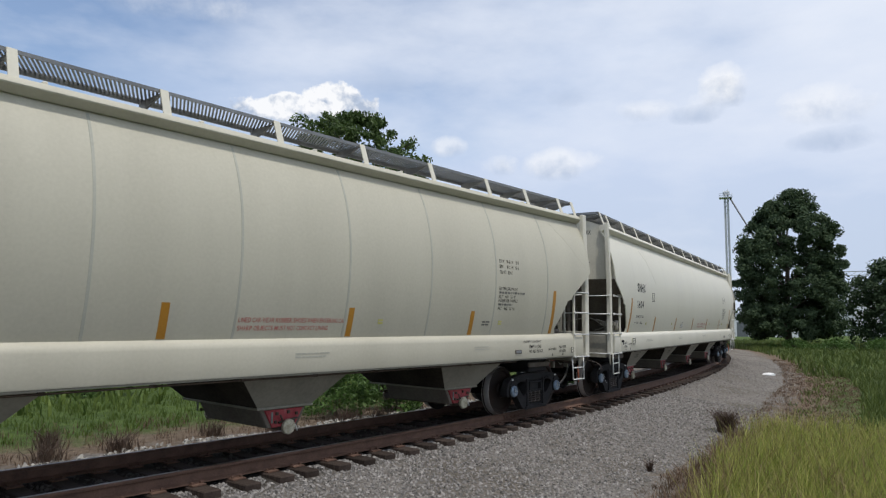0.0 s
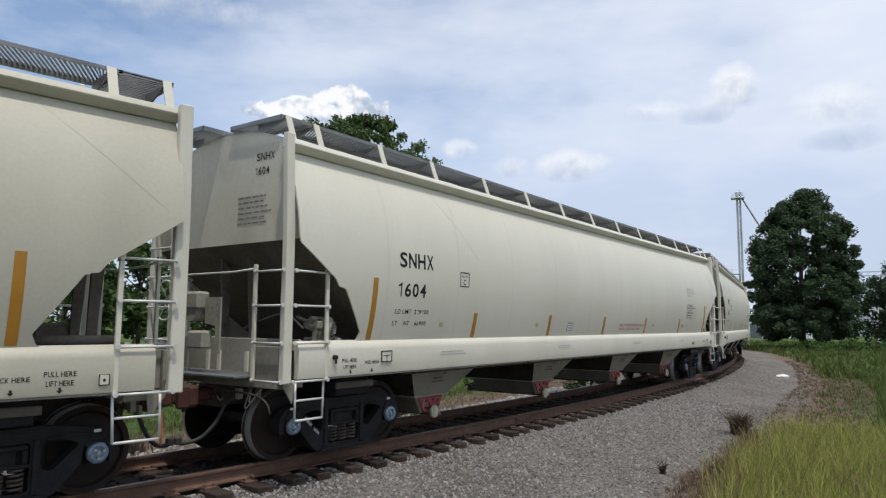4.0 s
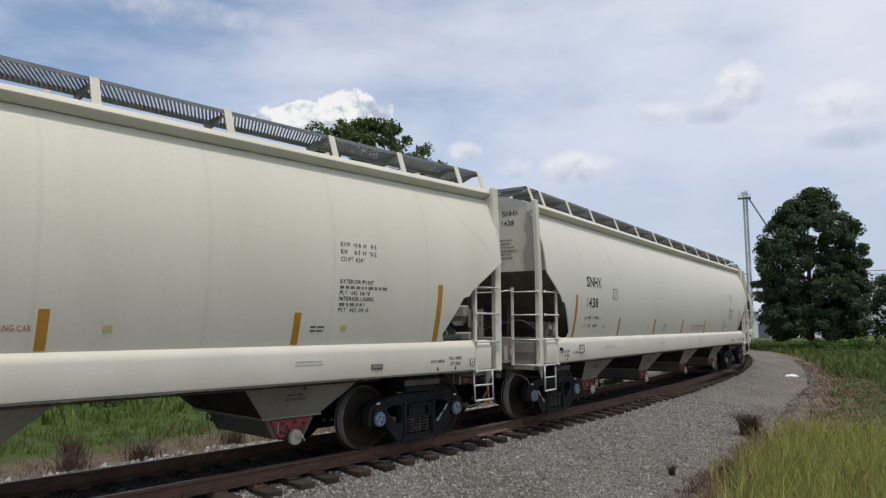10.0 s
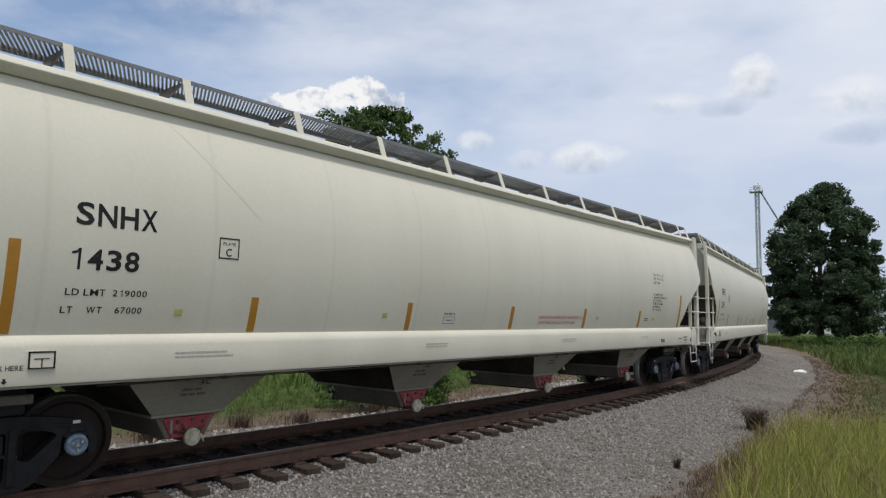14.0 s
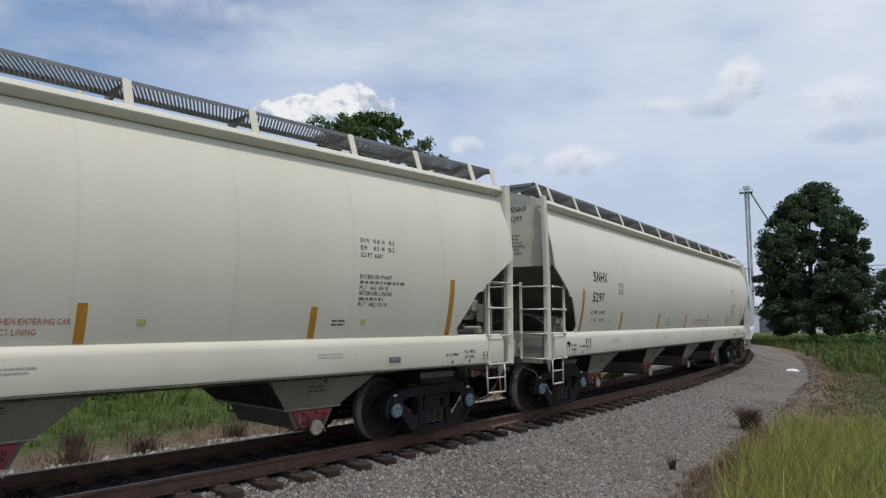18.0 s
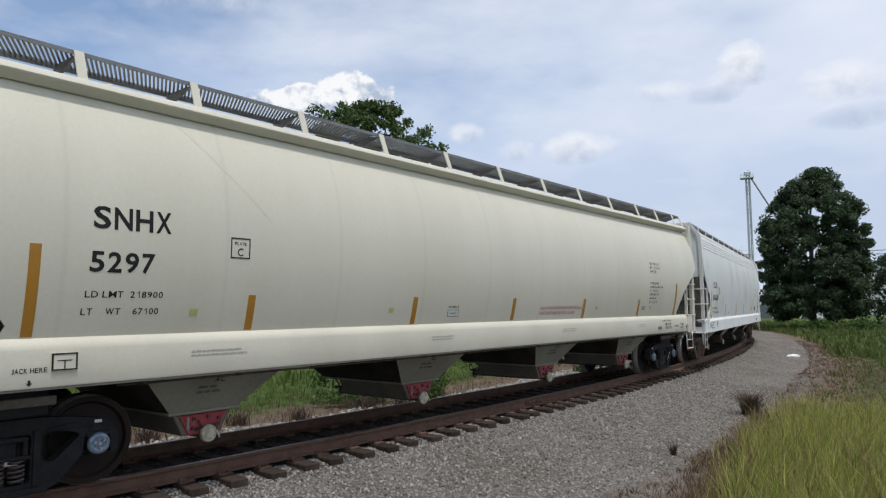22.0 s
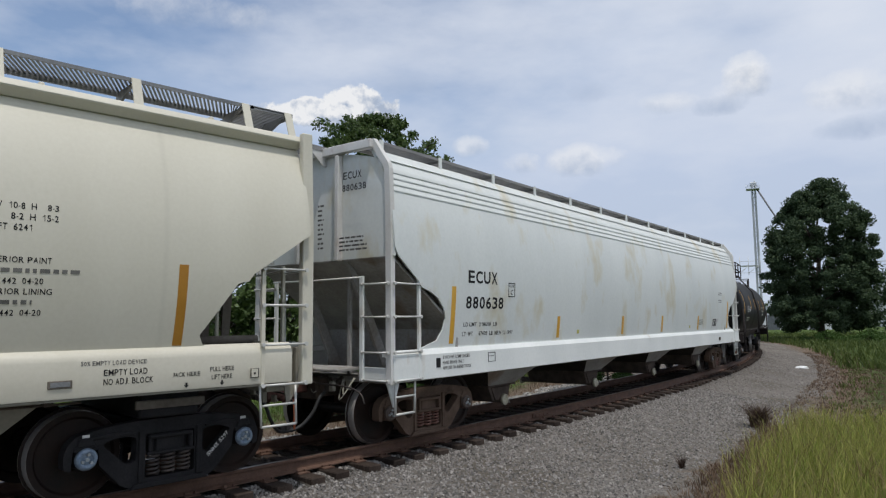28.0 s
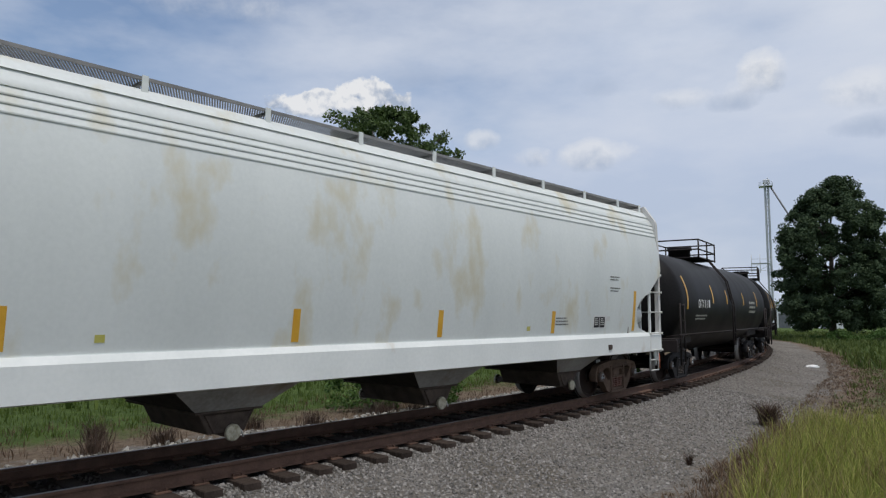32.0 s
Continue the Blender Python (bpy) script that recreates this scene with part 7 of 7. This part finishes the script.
# far bank of the track
def left_grass(n, s0, s1, v0, v1):
    s, v_ = rs.uniform(s0, s1, n), rs.uniform(v0, v1, n)
    return np.array([beside(a, -b, 0)[:2] for a, b in zip(s, v_)])


p = clumped(left_grass(11000, -9.0, 22.0, 5.3, 10.5), 0.5)
blades("bank_grass", p, rs.uniform(0.07, 0.24, len(p)), rs.uniform(0.012, 0.028, len(p)), 0.45, BANK_BLADE, "green grass on the far bank", seed=47)
p = clumped(left_grass(5500, -9.0, 22.0, 3.6, 6.6), 0.5)
blades("bank_straw", p, rs.uniform(0.06, 0.24, len(p)), rs.uniform(0.008, 0.018, len(p)), 0.7, WEED_BROWN, "dry straw on the far bank", seed=48)
p = left_grass(14000, -30.0, 40.0, 8.5, 34.0)
blades("pasture_grass", p, rs.uniform(0.2, 0.5, len(p)), rs.uniform(0.04, 0.1, len(p)), 0.5, BANK_BLADE, "green pasture behind the track", seed=49)


def weed(name, x, y, h, w, n, seed, label):
    r = np.random.RandomState(seed)
    xy = np.stack([x + r.normal(0, w * 0.33, n), y + r.normal(0, w * 0.33, n)], -1)
    ob = blades(name, xy, h * r.uniform(0.5, 1.1, n), r.uniform(0.006, 0.016, n), 0.75, WEED_DARK, label, "weed", seed, kind="thing")
    return ob


weed("dead_weed", 4.99, 15.5, 0.58, 0.20, 700, 71, "dead brown weed clump standing in the gravel")
weed("weed_stub", 2.50, 11.5, 0.27, 0.045, 70, 72, "small dead brown weed stub in the gravel")
for k, (x, y) in enumerate([(-7.3, 11.0), (-6.6, 11.9), (-4.6, 14.4), (-2.6, 16.0), (-8.6, 9.6), (-5.6, 13.6), (-7.9, 11.9), (-9.4, 9.9), (-3.4, 15.9)]):
    weed("brown_tuft", x, y, 0.40, 0.36, 180, 73 + k, "reddish brown dead weed on the far bank")

# ---- stones of the bank ----
p = off_ties(*bank_places(34000, -1.0, 17.0, 0.84, 4.2, 51, 1.25, 1.5))
stones("ballast", p, np.random.RandomState(52).uniform(0.011, 0.027, len(p)), STONE, "loose grey ballast stones on the bank", 53)
p = off_ties(*bank_places(10000, 12.0, 42.0, 0.95, 4.6, 61, 1.4, 1.9))
stones("far_ballast", p, np.random.RandomState(62).uniform(0.014, 0.028, len(p)), STONE, "loose grey ballast along the curve", 63, 0.5)
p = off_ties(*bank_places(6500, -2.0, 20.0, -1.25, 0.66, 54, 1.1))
# these stones hold the train's shade in their colour as well as oil
stones("track_ballast", p, np.random.RandomState(55).uniform(0.02, 0.036, len(p)), STONE_OILY_SHADE, "oil-dark ballast stones between the ties", 56)
p, s, v_ = bank_places(6500, -6.0, 22.0, -3.7, -1.35, 57)
stones("pale_ballast", p, np.random.RandomState(58).uniform(0.022, 0.06, len(p)), STONE_PALE, "pale broken stones along the far rail", 59)

# the white scrap on the gravel
bm = bmesh.new()
bmesh.ops.create_icosphere(bm, subdivisions=3, radius=1.0)
for q in bm.verts:
    n_ = noise.noise(q.co * 2.3) * 0.35
    q.co = Vector((q.co.x * 0.36, q.co.y * 0.17, max(-0.05, q.co.z * 0.10))) * (1 + n_)
scrap = part("plastic_scrap", bm, surf("white_plastic", (0.66, 0.66, 0.65), (0.8, 0.8, 0.79), 0.5), None, smooth=60)
tagged(scrap, "crumpled white plastic sheet lying on the gravel", "litter")
scrap.location = (12.75, 33.3, float(ground_z([12.54], [32.3])[0]) + 0.045)
scrap.rotation_euler = (0, 0, 0.5)

# ---- grain works beyond the trees ----
GALV = surf("galvanised_steel", (0.42, 0.44, 0.46), (0.56, 0.58, 0.60), 0.45, 0.4, scale=0.5, fine=4)
DARK_OPENING = surf("dark_opening", (0.08, 0.09, 0.10), (0.14, 0.15, 0.16), 0.6)
PALE_WALL = surf("pale_cladding", (0.60, 0.62, 0.64), (0.72, 0.73, 0.75), 0.6, scale=0.4, fine=3)
tower = thing("grain_leg_tower", "tall galvanised lattice grain elevator leg with a head platform", "tower")
tx, ty = way(18.42, 210)
tower.location = (tx, ty, -0.9)
tower.rotation_euler = (0, 0, radians(-18))
H = 39.6
for k, (a, b) in enumerate(((-0.6, -0.6), (0.6, -0.6), (0.6, 0.6), (-0.6, 0.6))):
    bm = bmesh.new()
    box(bm, a - 0.09, a + 0.09, b - 0.09, b + 0.09, 0, H)
    part("tower_leg", bm, GALV, tower)
bm = bmesh.new()
for z in np.arange(0, H - 2, 2.2):
    for (a, b), (c, d) in (((-0.6, -0.6), (0.6, -0.6)), ((0.6, -0.6), (0.6, 0.6)), ((-0.6, 0.6), (0.6, 0.6)), ((-0.6, -0.6), (-0.6, 0.6))):
        tube(bm, [(a, b, z), (c, d, z)], 0.05, 4)
        tube(bm, [(a, b, z), (c, d, z + 2.2)], 0.045, 4)
part("tower_bracing", bm, GALV, tower)
bm = bmesh.new()
box(bm, -0.55, -0.1, -0.3, 0.3, 0, H + 0.5)
box(bm, 0.1, 0.55, -0.3, 0.3, 0, H + 0.5)
part("leg_casing", bm, GALV, tower)
bm = bmesh.new()
box(bm, -1.9, 1.5, -1.5, 1.5, H - 1.1, H - 0.9)
for a in (-1.9, 1.5):
    for b in (-1.5, 0, 1.5):
        tube(bm, [(a, b, H - 1), (a, b, H + 0.1)], 0.05, 4)
for z in (H - 0.4, H + 0.1):
    tube(bm, [(-1.9, -1.5, z), (1.5, -1.5, z), (1.5, 1.5, z), (-1.9, 1.5, z), (-1.9, -1.5, z)], 0.05, 4)
part("head_platform", bm, GALV, tower)
bm = bmesh.new()
box(bm, -0.9, 0.9, -0.55, 0.55, H - 0.2, H + 1.0, 0.2)
tube(bm, [(0.3, 0, H + 1.0), (0.3, 0, H + 1.5)], 0.15, 8)
part("leg_head", bm, GALV, tower)
bm = bmesh.new()
tube(bm, [(0.9, 0, H - 1.0), (5.9, 0, H - 10.6), (8.5, 0, H - 15.5)], 0.22, 8)
part("grain_spout", bm, surf("dark_spout", (0.10, 0.10, 0.11), (0.17, 0.17, 0.18), 0.6), tower, "dark slanting grain spout")
bm = bmesh.new()
box(bm, -4.6, 0.4, -1.4, 1.4, 16.9, 17.1)
for a in (-4.6, -2.4, 0.4):
    tube(bm, [(a, -1.4, 14.5), (a, -1.4, 19.5)], 0.09, 4)
    tube(bm, [(a, 1.4, 14.5), (a, 1.4, 19.5)], 0.09, 4)
for z in (15.0, 18.2):
    tube(bm, [(-4.6, -1.4, z), (0.4, -1.4, z)], 0.07, 4)
tube(bm, [(-4.6, -1.4, 15), (-2.4, -1.4, 17)], 0.07, 4)
tube(bm, [(-2.4, -1.4, 15), (0.4, -1.4, 17)], 0.07, 4)
part("side_platform", bm, GALV, tower)
for k, (az_, d, r, h) in enumerate(((26.9, 190, 4.6, 10.5), (29.8, 192, 4.6, 10.5), (32.6, 196, 4.6, 10.5))):
    silo = thing("grain_silo", "pale corrugated steel grain silo with a conical roof", "silo", "grain silos")
    x, y = way(az_, d)
    silo.location = (x, y, -0.9)
    bm = bmesh.new()
    prof = []
    for i in range(int(h / 0.35)):
        prof += [(r, i * 0.35), (r + 0.06, i * 0.35 + 0.17)]
    lathe(bm, prof, 36)
    for q in bm.verts:
        q.co = (q.co.x, q.co.z, q.co.y)
    bmesh.ops.recalc_face_normals(bm, faces=bm.faces[:])
    part("silo_wall", bm, PALE_WALL, silo)
    bm = bmesh.new()
    tube(bm, [(0, 0, h), (0, 0, h + 2.3), (0, 0, h + 2.8)], [r + 0.15, 0.6, 0.5], 36)
    part("silo_roof", bm, GALV, silo)
bm = bmesh.new()
gal = thing("conveyor_bridge", "thin galvanised conveyor bridge over the silos", "conveyor")
x, y = way(27.0, 188)
gal.location = (x, y, -0.9)
gal.rotation_euler = (0, 0, radians(-28))
for z in (14.4, 15.3):
    for b in (-0.5, 0.5):
        tube(bm, [(-3, b, z), (24, b, z)], 0.08, 4)
for a in np.arange(-3, 24, 1.5):
    tube(bm, [(a, -0.5, 14.4), (a + 1.5, -0.5, 15.3)], 0.05, 4)
for a in (0, 12, 23):
    box(bm, a - 0.15, a + 0.15, -0.4, 0.4, 0, 14.4)
part("truss", bm, GALV, gal)
for k, (az_, d, w, h, dep) in enumerate(((20.6, 150, 13, 4.4, 8), (28.6, 120, 6.5, 2.9, 4))):
    shed = thing("metal_shed", "low pale metal shed beyond the trees", "shed")
    x, y = way(az_, d)
    shed.location = (x, y, -0.9)
    shed.rotation_euler = (0, 0, radians(-az_))
    bm = bmesh.new()
    box(bm, -w / 2, w / 2, 0, dep, 0, h)
    for i in range(int(w / 0.5)):
        box(bm, -w / 2 + i * 0.5, -w / 2 + i * 0.5 + 0.1, -0.04, 0, 0, h)
    part("shed_wall", bm, PALE_WALL, shed)
    bm = bmesh.new()
    prism(bm, [(-w / 2 - 0.3, h), (0, h + 1.3), (w / 2 + 0.3, h), (w / 2 + 0.3, h - 0.12), (0, h + 1.15), (-w / 2 - 0.3, h - 0.12)], -0.3, dep + 0.3)
    part("shed_roof", bm, GALV, shed)
    for i in range(3):
        bm = bmesh.new()
        box(bm, -w * 0.35 + i * w * 0.28, -w * 0.35 + i * w * 0.28 + w * 0.16, -0.06, -0.045, 0.0, h * 0.7)
        part("shed_door", bm, DARK_OPENING, shed)

motions()
